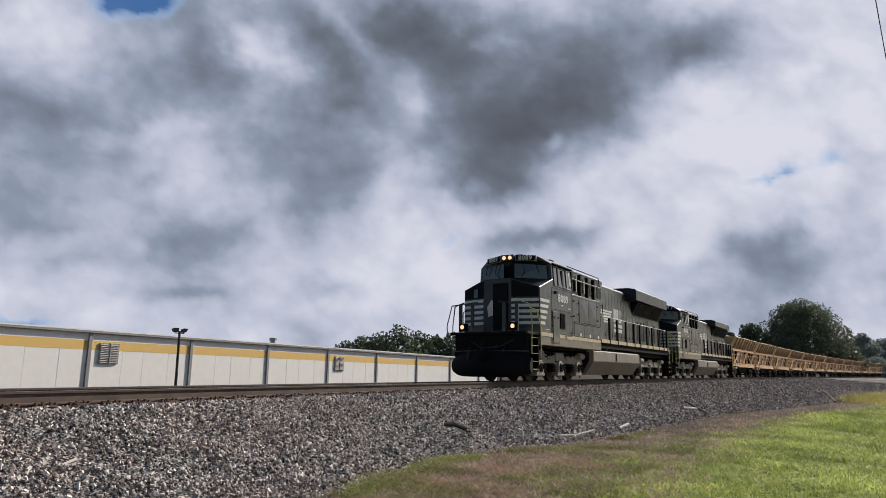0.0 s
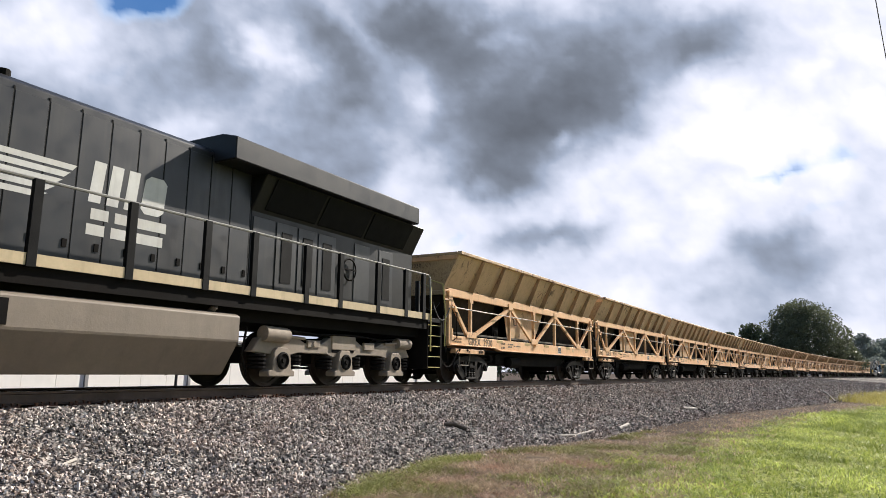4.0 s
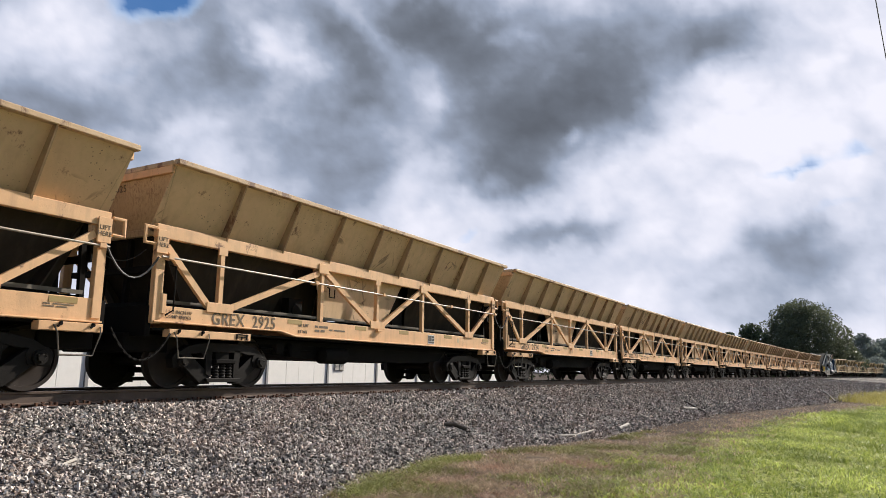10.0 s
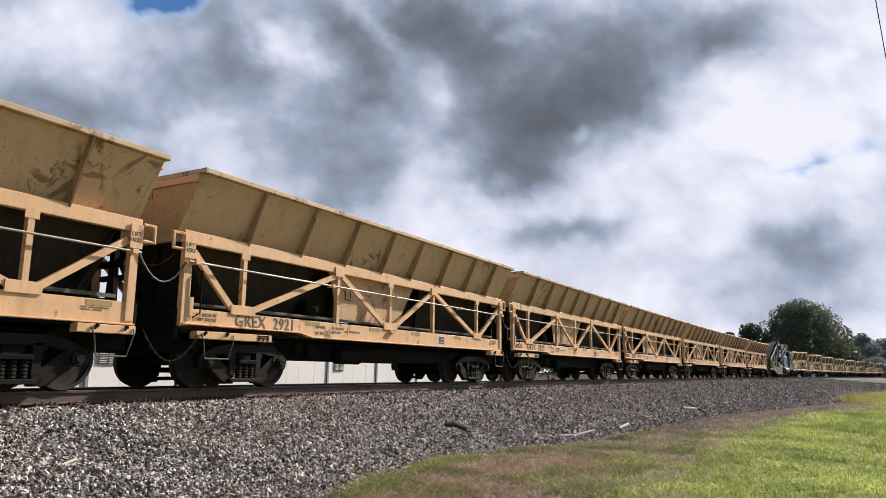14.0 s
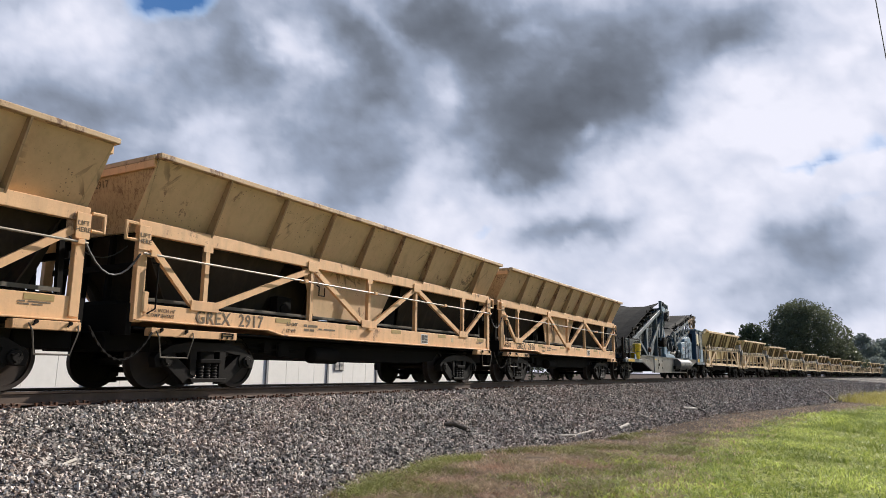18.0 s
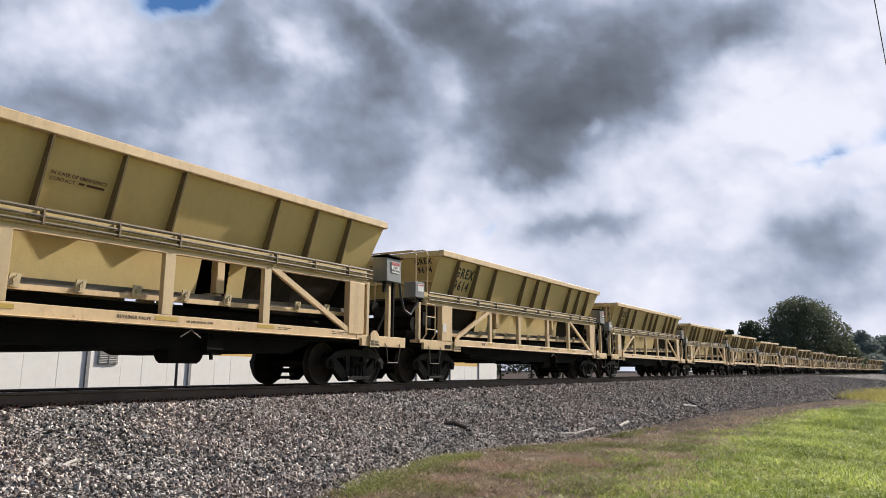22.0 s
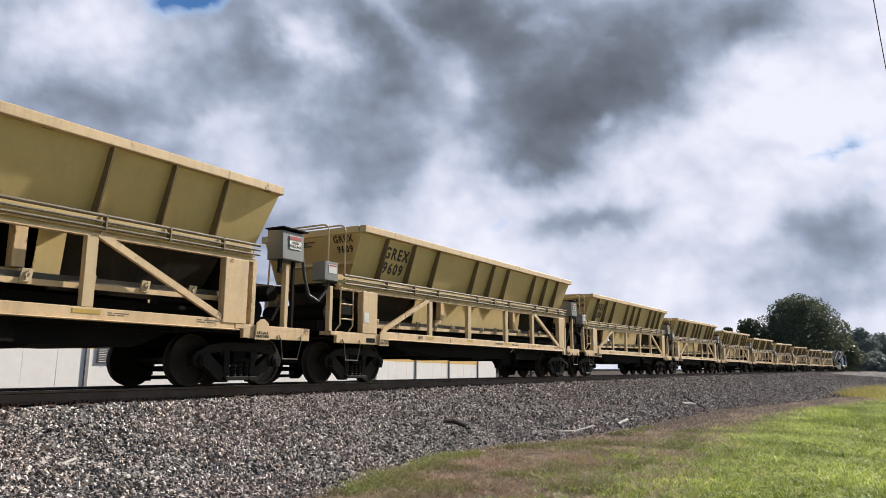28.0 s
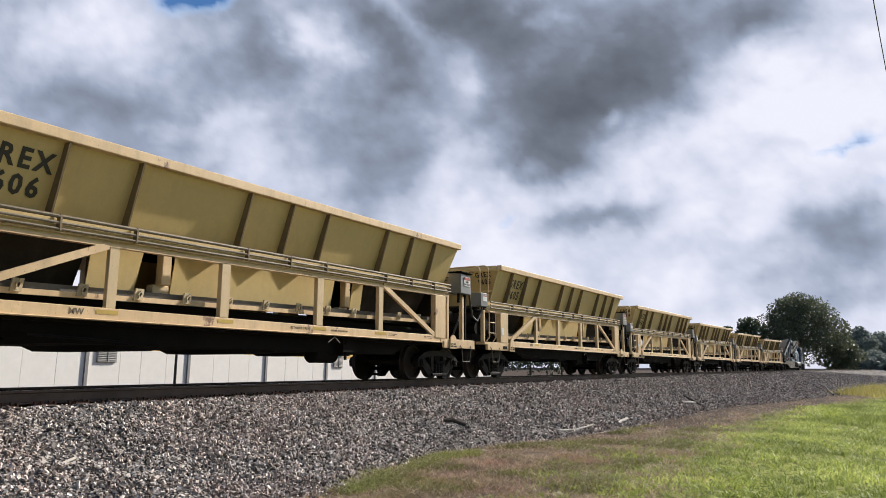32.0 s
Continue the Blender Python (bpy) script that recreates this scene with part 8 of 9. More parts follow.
    for a, b in ((3.5, 4.25), (4.28, 5.08), (5.5, 6.05), (6.08, 6.65), (6.68, 7.24)):
        za, zb = 1.40 + (a - 0.9) * 0.3333 - 0.12, 1.40 + (b - 0.9) * 0.3333 - 0.12
        mesh_panel(root, [(a, -1.22, 1.26), (b, -1.22, 1.26), (b, -1.22, zb), (a, -1.22, za)])
    mesh_panel(root, [(7.44, -1.22, 2.75), (7.95, -1.22, 3.1), (7.95, -1.22, 3.62), (7.44, -1.22, 3.45)])
    mesh_panel(root, [(7.98, -1.22, 3.12), (8.45, -1.22, 3.45), (8.45, -1.22, 3.8), (7.98, -1.22, 3.63)])
    mesh_panel(root, [(1.5, -1.22, 1.3), (3.3, -1.22, 1.3), (3.3, -1.22, 2.15), (1.5, -1.22, 1.5)])
    belt = Geo()
    path_ = [(0.1, 1.25), (0.9, 1.55), (2.6, 2.25), (4.6, 3.02), (6.4, 3.62), (7.4, 3.92), (8.4, 4.18)]
    strip(belt, path_, [(-1.25, 0.20), (-0.45, 0.02), (0.45, 0.02), (1.25, 0.20), (1.25, 0.15), (0.45, -0.04), (-0.45, -0.04), (-1.25, 0.15)])
    P("conveyor_belt", belt, BELT_RUBBER, root, "black troughed conveyor belt")
    for k in range(9):
        x = 1.7 + 0.74 * k
        z = 1.58 + (x - 0.9) * 0.345
        P("idler", Geo().cyl((x, -1.2, z + 0.03), (x, -0.4, z - 0.15), 0.06, 8).cyl((x, -0.4, z - 0.15), (x, 0.4, z - 0.15), 0.06, 8).beam((x + 0.1, -1.28, z + 0.06), (x + 0.02, -1.28, z - 0.28), 0.05, 0.07),
          GEAR_BROWN if k % 3 == 0 else BLACK_STEEL, root, "belt roller on its bracket")
        P("idler_base", Geo().prism([(x - 0.3, z - 0.30), (x + 0.25, z - 0.12), (x + 0.25, z - 0.06), (x - 0.3, z - 0.24)], -1.30, -1.22), BLACK_STEEL, root)
    for x, z in ((2.6, 2.45), (5.6, 3.55), (6.5, 3.82)):
        P("guide_roller", Geo().cyl((x, -1.30, z), (x - 0.03, -1.30, z + 0.17), 0.03, 8), BLACK_STEEL, root)
    P("tie_bar", Geo().beam((5.9, -1.28, 3.46), (7.2, -1.28, 3.60), 0.05, 0.06), BLACK_STEEL, root, "dark tie bar under the belt")
    P("tie_bar", Geo().beam((6.3, -1.28, 3.34), (7.6, -1.28, 3.76), 0.05, 0.06), BLACK_STEEL, root, "dark tie bar under the belt")
    # dark block added so that no sky shows through the mesh guards
    core = Geo().prism([(1.2, 1.24), (8.3, 1.24), (8.3, 3.9), (7.4, 3.7), (4.6, 2.8), (1.2, 1.5)], -0.35, 0.35)
    P("belt_housing", core, BLACK_STEEL, root, "dark backing added under the belt")
    # head hopper and drive
    P("head_post", Geo().box(8.43, 8.57, -1.42, -1.26, 3.6, 4.5), MACHINE_GREY, root, "", 0.006)
    P("head_plate", Geo().prism([(8.60, 3.72), (9.45, 4.02), (9.45, 4.16), (8.60, 4.22)], -1.40, -1.36), MACHINE_LIGHT, root, "pale drilled bearing plate", 0.006)
    P("head_bracket", Geo().beam((8.5, -1.36, 4.40), (9.2, -1.36, 4.44), 0.06, 0.10).beam((8.95, -1.36, 4.05), (9.15, -1.36, 4.46), 0.06, 0.08), BLACK_STEEL, root, "dark head bracket")
    head = P("head_hopper", Geo().hull8([(8.85, -1.15, 3.5), (10.83, -1.15, 3.5), (10.83, 1.15, 3.5), (8.85, 1.15, 3.5)], [(8.8, -1.2, 3.9), (10.85, -1.2, 3.9), (10.85, 1.2, 3.9), (8.8, 1.2, 3.9)])
             .hull8([(10.15, -0.5, 2.95), (10.75, -0.5, 2.95), (10.75, 0.5, 2.95), (10.15, 0.5, 2.95)], [(8.95, -1.14, 3.5), (10.82, -1.14, 3.5), (10.82, 1.14, 3.5), (8.95, 1.14, 3.5)]), MACHINE_GREY, root, "blue-grey discharge hopper", 0.01)
    P("hopper_flange", Geo().box(8.9, 10.90, -1.30, 1.30, 3.88, 4.12), MACHINE_GREY, head, "", 0.01)
    P("hopper_wall", Geo().hull8([(9.15, -1.20, 4.12), (10.86, -1.20, 4.12), (10.86, -1.16, 4.12), (9.15, -1.16, 4.12)], [(9.2, -1.20, 4.48), (10.84, -1.20, 4.40), (10.84, -1.16, 4.40), (9.2, -1.16, 4.48)]), BELT_RUBBER, head, "black rubber hopper wall")
    P("hopper_cap", Geo().beam((9.2, -1.2, 4.50), (10.86, -1.2, 4.41), 0.10, 0.05), MACHINE_GREY, head)
    for k in range(8):
        P("flange_rib", Geo().box(9.25 + 0.21 * k, 9.29 + 0.21 * k, -1.25, -1.20, 4.12, 4.42), MACHINE_GREY, head)
    gear = P("drive_gearbox", Geo().cyl((8.95, -1.62, 3.60), (8.95, -1.30, 3.60), 0.28, 18).cyl((8.95, -1.70, 3.60), (8.95, -1.61, 3.60), 0.18, 14), GEAR_BROWN, root, "round dark drive gearbox", 0.012)
    for k in range(9):
        a = k * 0.698
        P("bolt_lug", Geo().cyl((8.95 + 0.25 * math.cos(a), -1.68, 3.60 + 0.25 * math.sin(a)), (8.95 + 0.25 * math.cos(a), -1.60, 3.60 + 0.25 * math.sin(a)), 0.06, 8), GEAR_BROWN, gear)
    P("shaft_cover", Geo().cyl((9.2, -1.62, 3.52), (9.2, -1.30, 3.52), 0.16, 14), BLACK_STEEL, gear, "", 0.01)
    arm = P("drive_arm", Geo().beam((8.02, -1.42, 2.1), (8.76, -1.42, 3.85), 0.10, 0.32), MACHINE_GREY, root, "sloping drive arm", 0.012)
    for k in range(8):
        u, v = 0.12 + 0.055 * (k % 4) + (0.36 if k > 3 else 0), 0.07 if k % 2 else -0.05
        P("arm_slot", Geo().cyl((8.02 + 0.74 * u + v, -1.48, 2.1 + 1.75 * u), (8.02 + 0.74 * u + v, -1.468, 2.1 + 1.75 * u), 0.035, 8), BLACK_STEEL, arm)
    fan = P("fan_guard", Geo().cyl((8.14, -1.62, 2.08), (8.14, -1.2, 2.08), 0.27, 18).cyl((8.14, -1.66, 2.08), (8.14, -1.62, 2.08), 0.20, 14), BLACK_STEEL, root, "round dark motor guard", 0.015)
    P("guard_ring", Geo().lathe([(0.25, -1.64), (0.285, -1.64), (0.285, -1.58), (0.25, -1.58)], 20, "y", (8.14, 0, 2.08)), GEAR_BROWN, fan, "greasy brown guard ring")
    P("motor", Geo().cyl((7.55, -0.9, 2.0), (8.0, -0.9, 2.0), 0.22, 14), BLACK_STEEL, root, "dark electric motor", 0.01)
    for x in (7.62, 7.84, 8.06):
        P("motor_stand", Geo().box(x - 0.03, x + 0.03, -1.35, -1.0, 1.24, 1.72), BLACK_STEEL, root, "dark motor stand plate")
    P("motor_base", Geo().box(7.5, 8.2, -1.4, -0.95, 1.70, 1.76), BLACK_STEEL, root)
    P("strut", Geo().beam((8.75, -1.40, 3.42), (9.12, -1.40, 3.16), 0.06, 0.14), MACHINE_GREY, root)
    # middle machinery
    P("blue_tank", Geo().box(8.55, 9.22, -1.18, 0.9, 1.24, 2.92), MACHINE_BLUE, root, "deep blue machine housing", 0.03)
    P("back_sheet", Geo().box(7.45, 8.6, 0.2, 0.3, 1.24, 3.4), BLACK_STEEL, root, "dark back sheet")
    P("chute", Geo().prism([(9.24, 1.24), (11.3, 1.24), (11.3, 1.50), (10.6, 1.62), (9.95, 1.74), (9.58, 2.05), (9.36, 2.86), (9.24, 2.86)], -1.3, 0.8), MACHINE_LIGHT, root, "pale sheet metal chute", 0.01)
    P("chute_base", Geo().prism([(9.0, 1.24), (11.45, 1.24), (11.3, 1.36), (10.9, 1.42), (9.0, 1.42)], -1.42, -1.31), MACHINE_LIGHT, root, "", 0.01)
    rng = random.Random(21)
    for k in range(12):
        a, b, c = rng.uniform(9.8, 11.5), rng.uniform(-1.15, -0.3), rng.uniform(1.6, 2.35)
        P("valve_block", Geo().box(a, a + rng.uniform(0.15, 0.45), b, b + rng.uniform(0.15, 0.4), c, c + rng.uniform(0.12, 0.4)), BLACK_STEEL if k % 4 else BOX_GREY, root, "dark hydraulic valve block", 0.012)
    for k in range(8):
        a, b = rng.uniform(9.8, 11.2), rng.uniform(-1.30, -1.1)
        P("hydraulic_hose", Geo().tube([(a, b, 1.45), (a - 0.1, b - 0.08, 1.7), (a + rng.uniform(-0.1, 0.2), b - 0.05, 2.0), (a + 0.15, b, 2.3), (a + rng.uniform(0.1, 0.4), b + 0.1, 2.5)], 0.035, 6), CABLE_BLACK, root, "looped black hydraulic hose", smooth=True)
    # dark block added to fill the see-through space behind valves and hoses
    P("machine_core", Geo().prism([(9.6, 1.3), (12.2, 1.3), (12.1, 2.45), (11.5, 2.95), (9.9, 2.62), (9.6, 2.4)], -0.75, 0.75), BLACK_STEEL, root, "dark backing added behind the valves and hoses", 0.03)
    for x in (10.25, 10.62):
        P("clevis", Geo().prism([(x - 0.16, 1.72), (x + 0.16, 1.72), (x + 0.13, 2.05), (x + 0.05, 2.20), (x - 0.05, 2.20), (x - 0.13, 2.05)], -1.02, -0.96).cyl((x, -1.06, 2.06), (x, -0.94, 2.06), 0.06, 10), MACHINE_GREY, root, "grey clevis plate", 0.008)
    P("control_box", Geo().box(10.85, 11.2, -1.12, -0.8, 1.85, 2.2), MACHINE_GREY, root, "grey control box", 0.015)
    vs = []
    for i in range(11):
        for j in range(7):
            vs.append((9.6 + 2.45 * i / 10, -1.25 + 2.3 * j / 6, 2.62 + 0.52 * (i / 10) - 0.16 * math.sin(math.pi * i / 10) + 0.03 * math.sin(i * 2.1 + j * 1.7) - (0.12 + 0.05 * math.sin(i * 1.3) if j in (0, 6) else 0)))
    tarp = Geo().add(vs, [(i * 7 + j, (i + 1) * 7 + j, (i + 1) * 7 + j + 1, i * 7 + j + 1) for i in range(10) for j in range(6)])
    P("tarpaulin", tarp, TARP_GREY, root, "slack grey tarpaulin", smooth=True)
    link = P("link_plate", Geo().prism([(11.26, 2.72), (11.34, 2.86), (11.50, 2.88), (11.60, 2.78), (12.02, 1.98), (12.00, 1.82), (11.86, 1.74), (11.70, 1.80)], -1.42, -1.34), MACHINE_GREY, root, "blue-grey slotted link plate", 0.012)
    P("slot", Geo().prism([(11.36, 2.68), (11.42, 2.78), (11.50, 2.76), (11.66, 2.44), (11.54, 2.36)], -1.428, -1.421), BLACK_STEEL, link)
    P("slot", Geo().prism([(11.58, 2.26), (11.70, 2.34), (11.92, 1.94), (11.86, 1.84), (11.76, 1.88)], -1.428, -1.421), BLACK_STEEL, link)
    P("ram", Geo().cyl((10.6, -1.2, 1.55), (11.8, -1.2, 1.50), 0.13, 12).cyl((11.7, -1.2, 1.5), (12.4, -1.2, 1.62), 0.06, 8), GALVANISED, root, "hydraulic ram", smooth=True)
    # second conveyor
    low_, top_ = lambda x: 1.90 + (x - 12.4) * 0.247, lambda x: 2.66 + (x - 12.4) * 0.240
    for s in (-1, 1):
        yy = s * 1.05
        P("boom_chord", Geo().beam((11.8, yy, low_(11.8)), (17.1, yy, low_(17.1)), 0.07, 0.17), MACHINE_GREY, root, "lower boom chord")
        P("boom_chord", Geo().beam((12.2, yy, top_(12.2)), (17.3, yy, top_(17.3)), 0.07, 0.16), MACHINE_GREY, root, "upper boom chord")
        P("boom_chord", Geo().beam((17.1, yy, low_(17.1)), (19.2, yy, low_(19.2)), 0.07, 0.14), BOOM_TAN, root, "rusty tan end of the lower boom chord")
        P("boom_chord", Geo().beam((17.3, yy, top_(17.3)), (19.3, yy, top_(19.3)), 0.07, 0.14), BOOM_TAN, root, "rusty tan end of the upper boom chord")
        for k in range(8):
            x = 12.5 + 0.82 * k
            m = MACHINE_GREY if k < 6 else BOOM_TAN
            P("lattice", Geo().beam((x, yy, top_(x)), (x + 0.80, yy, low_(x + 0.80)), 0.05, 0.06), m, root)
            P("lattice", Geo().beam((x + 0.80, yy, low_(x + 0.80)), (x + 0.80, yy, top_(x + 0.80)), 0.05, 0.12, (1, 0, 0)), m, root)
    b2 = Geo()
    ridge = [(11.9, 3.05), (13.2, 3.32), (14.56, 3.55), (16.0, 3.90), (17.0, 4.12), (18.1, 4.26), (19.0, 4.26), (19.25, 4.15), (19.3, 3.8)]
    strip(b2, ridge, [(-1.08, 0.02), (-0.9, 0.09), (0.9, 0.09), (1.08, 0.02), (1.08, -0.04), (0.9, 0.02), (-0.9, 0.02), (-1.08, -0.04)])
    P("conveyor_belt", b2, BELT_RUBBER, root, "black conveyor belt on the boom")
    for k in range(11):
        x = 12.5 + 0.6 * k
        z = top_(x) + 0.22
        P("idler", Geo().cyl((x, -1.02, z), (x, 1.02, z), 0.06, 8).beam((x - 0.14, -1.06, z - 0.16), (x + 0.12, -1.06, z + 0.12), 0.06, 0.07), GEAR_BROWN if k % 3 == 0 else BLACK_STEEL, root, "belt roller on its bracket")
    for x, z in ((13.2, 3.36), (16.6, 4.08)):
        P("guide_roller", Geo().cyl((x, -1.10, z), (x - 0.12, -1.15, z + 0.15), 0.03, 8), BLACK_STEEL, root)
    bh = P("boom_head", Geo().box(18.96, 19.04, -1.15, -0.98, 3.50, 4.40).box(19.26, 19.34, -1.15, -0.98, 3.50, 4.40).box(19.04, 19.26, -1.13, -1.00, 4.28, 4.36).box(19.04, 19.26, -1.13, -1.00, 3.56, 3.66).box(19.04, 19.26, -1.08, -1.05, 3.66, 4.28), BOOM_TAN, root, "rusty tan boom head frame", 0.006)
    P("bearing", Geo().cyl((19.20, -1.22, 3.98), (19.20, -1.07, 3.98), 0.10, 12), GEAR_BROWN, bh, "greasy drum bearing")
    P("head_brace", Geo().beam((17.9, -1.08, 3.62), (18.98, -1.08, 4.24), 0.06, 0.07).beam((18.98, -1.08, 3.58), (18.3, -1.08, 4.06), 0.05, 0.05), BOOM_TAN, bh)
    P("boom_head_plate", Geo().box(18.96, 19.34, 1.0, 1.15, 3.5, 4.40), BOOM_TAN, bh)
    P("head_drum", Geo().cyl((19.2, -1.0, 3.98), (19.2, 1.0, 3.98), 0.25, 18), BLACK_STEEL, bh, "dark head drum", smooth=True)
    P("boom_lamp", Geo().beam((19.3, -1.1, 4.24), (19.62, -1.1, 4.30), 0.04, 0.04).cyl((19.62, -1.1, 4.24), (19.62, -1.1, 4.38), 0.06, 8), BLACK_STEEL, bh, "small dark lamp on an arm")
    P("boom_pedestal", Geo().box(17.40, 18.2, -1.0, 0.9, 1.24, 3.1), MACHINE_BLUE, root, "deep blue boom support", 0.03)
    # generator cabinet
    gen = P("generator", Geo().prism([(13.95, 1.24), (17.3, 1.24), (17.3, 2.42), (16.95, 2.50), (16.9, 2.68), (16.15, 2.78), (15.08, 2.56), (15.05, 2.36), (13.95, 2.24)], -1.25, 0.9), MACHINE_LIGHT, root, "pale blue generator cabinet", 0.012)
    P("generator_door", Geo().box(14.12, 14.97, -1.275, -1.252, 1.55, 2.18), MACHINE_LIGHT, gen, "", 0.005)
    P("warning_sticker", Geo().box(14.38, 14.74, -1.283, -1.276, 1.75, 2.02), STICKER, gen, "white danger sticker")
    P("warning_print", Geo().box(14.40, 14.72, -1.287, -1.284, 1.94, 2.0), STICKER_RED, gen)
    lettering("HIGH\nVOLTAGE", 0.062, BLACK_INK, gen, facing(14.56, -1.289, 1.84), label="HIGH VOLTAGE", bold=0.0)
    for a, b, z1, n in ((14.12, 14.97, 1.28, 3), (15.12, 15.93, 1.28, 14), (16.02, 16.83, 1.28, 13)):
        d = P("louvre_door", Geo().box(a, b, -1.262, -1.252, z1, z1 + 0.08 * n + 0.04), BLACK_STEEL, gen, "louvred cabinet door", 0.004)
        for k in range(n):
            z = z1 + 0.03 + k * 0.08
            P("slat", Geo().hull8([(a + 0.03, -1.282, z), (b - 0.03, -1.282, z), (b - 0.03, -1.275, z), (a + 0.03, -1.275, z)], [(a + 0.03, -1.272, z + 0.055), (b - 0.03, -1.272, z + 0.055), (b - 0.03, -1.264, z + 0.055), (a + 0.03, -1.264, z + 0.055)]), LOUVRE_BLUE, d)
    P("generator_label", Geo().box(16.98, 17.2, -1.262, -1.252, 1.75, 1.95), MACHINE_BLUE, gen, "dark maker's plate")
    P("door_latch", Geo().box(15.95, 16.0, -1.30, -1.25, 1.35, 2.35), MACHINE_LIGHT, gen, "latch bar")
    P("latch_handle", Geo().box(15.88, 16.08, -1.33, -1.29, 1.72, 1.86), MACHINE_BLUE, gen, "blue latch handle", 0.008)
    P("engine", Geo().box(12.5, 13.9, -1.1, 0.6, 1.24, 1.75), BLACK_STEEL, root, "dark engine", 0.03)
    P("engine_panel", Geo().box(13.3, 13.75, -1.22, -1.1, 1.42, 1.78), MACHINE_GREY, root, "grey engine control panel", 0.015)
    P("exhaust", Geo().cyl((12.5, -1.1, 1.9), (13.2, -1.1, 1.9), 0.14, 12), BLACK_STEEL, root, "dark exhaust drum", 0.01)
    for k in range(5):
        a = 12.7 + 0.25 * k
        P("engine_hose", Geo().tube([(a, -1.2, 1.26), (a + 0.05, -1.28, 1.45), (a + 0.2, -1.25, 1.62), (a + 0.3, -1.15, 1.5)], 0.025, 6), CABLE_BLACK, root, "black engine hose", smooth=True)
    # operator's cab
    cab = P("operator_cab", Geo().box(17.75, 19.93, -1.45, 0.6, 1.10, 3.28), MACHINE_BLUE, root, "deep blue operator's cab", 0.02)
    P("cab_panel", Geo().box(18.78, 19.95, -1.475, -1.452, 1.12, 2.0), MACHINE_LIGHT, cab, "pale lower cab panel", 0.008)
    P("cab_window", Geo().box(18.80, 19.78, -1.476, -1.453, 2.08, 3.16), MESH_PANE, cab, "dusty grey-green meshed cab window")
    mesh_panel(root, [(18.80, -1.482, 2.08), (19.78, -1.482, 2.08), (19.78, -1.482, 3.16), (18.80, -1.482, 3.16)])
    P("cab_window", Geo().box(17.95, 18.6, -1.470, -1.453, 2.20, 3.05), DARK_GLASS, cab, "dark cab window")
    P("cab_window", Geo().box(17.72, 17.748, -1.2, 0.3, 2.20, 3.05), DARK_GLASS, cab, "dark cab window")
    P("window_frame", Geo().box(18.74, 19.84, -1.490, -1.476, 2.02, 2.08).box(18.74, 19.84, -1.490, -1.476, 3.16, 3.22).box(18.74, 18.80, -1.490, -1.476, 2.02, 3.22).box(19.78, 19.84, -1.490, -1.476, 2.02, 3.22), MACHINE_GREY, cab)
    P("cab_roof", Geo().box(17.65, 20.0, -1.52, 0.68, 3.28, 3.36), MACHINE_LIGHT, cab, "", 0.01)
    for x in (17.85, 18.55):
        P("grab_rail", Geo().tube([(x, -1.50, 2.35), (x, -1.56, 2.3), (x, -1.56, 1.35), (x, -1.50, 1.28)], 0.018, 6), GALVANISED, root, "pale grab rail")
    P("lift_lug", Geo().prism([(18.42, 0.94), (18.70, 0.94), (18.66, 1.25), (18.6, 1.32), (18.52, 1.32), (18.46, 1.25)], y - 0.10, y - 0.075), MACHINE_LIGHT, root, "pale lifting lug")
    P("coupler", coupler_geo(0.02, 1), BLACK_STEEL, root, "black knuckle coupler", 0.01)
    P("coupler", coupler_geo(20.6, -1), BLACK_STEEL, root, "black knuckle coupler", 0.01)
    P("chain", chain_geo((0.35, y, 1.95), (-0.45, -1.3, 2.4), 0.25), CAST_STEEL, root, "hanging safety chain")
    P("chain", chain_geo((0.6, y - 0.1, 0.86), (-0.45, y, 0.88), 0.36), CAST_STEEL, root, "hanging safety chain")
    P("air_hose", Geo().tube(sag((0.5, y + 0.1, 1.35), (-0.45, -1.32, 2.05), 0.55), 0.03, 6), CABLE_BLACK, root, "thick black hose")
    truck(root, 1.95)
    truck(root, 18.5)
    if number:
        lettering("GREX  " + number, 0.27, FADED_WHITE, root, facing(4.85, y - 0.012, 1.0), label="worn pale mark and number")
        bars(root, FADED_WHITE, 5.2, y - 0.012, 0.76, 0.9, 0.16, 2)
    return root


def bucket():
    """A yellow plastic pail strapped on the platform."""
    b = tagged(new("bucket"), "yellow plastic bucket strapped to the platform rail", "bucket")
    part("pail", Geo().lathe([(0.0, 0.0), (0.24, 0.0), (0.28, 0.62), (0.295, 0.62), (0.295, 0.66), (0.282, 0.67), (0.0, 0.67)], 24, "z"), BUCKET_YELLOW, b, "yellow tapered pail", smooth=True)
    part("lid", Geo().lathe([(0.0, 0.76), (0.27, 0.76), (0.30, 0.74), (0.30, 0.70), (0.285, 0.69), (0.285, 0.672)], 24, "z"), BUCKET_YELLOW, b, "yellow lid", smooth=True)
    for z in (0.52, 0.57):
        part("hoop", Geo().lathe([(0.27, z), (0.292, z + 0.01), (0.292, z + 0.02), (0.275, z + 0.03)], 24, "z"), BUCKET_YELLOW, b)
    part("strap", Geo().tube([(-0.27, -0.1, 0.34), (-0.15, -0.25, 0.35), (0.0, -0.29, 0.37), (0.15, -0.26, 0.40), (0.28, -0.1, 0.38)], 0.014, 6).tube([(0.0, -0.285, 0.36), (0.15, -0.27, 0.2), (0.29, -0.15, 0.12)], 0.012, 6), CABLE_BLACK, b, "black strap")
    return b

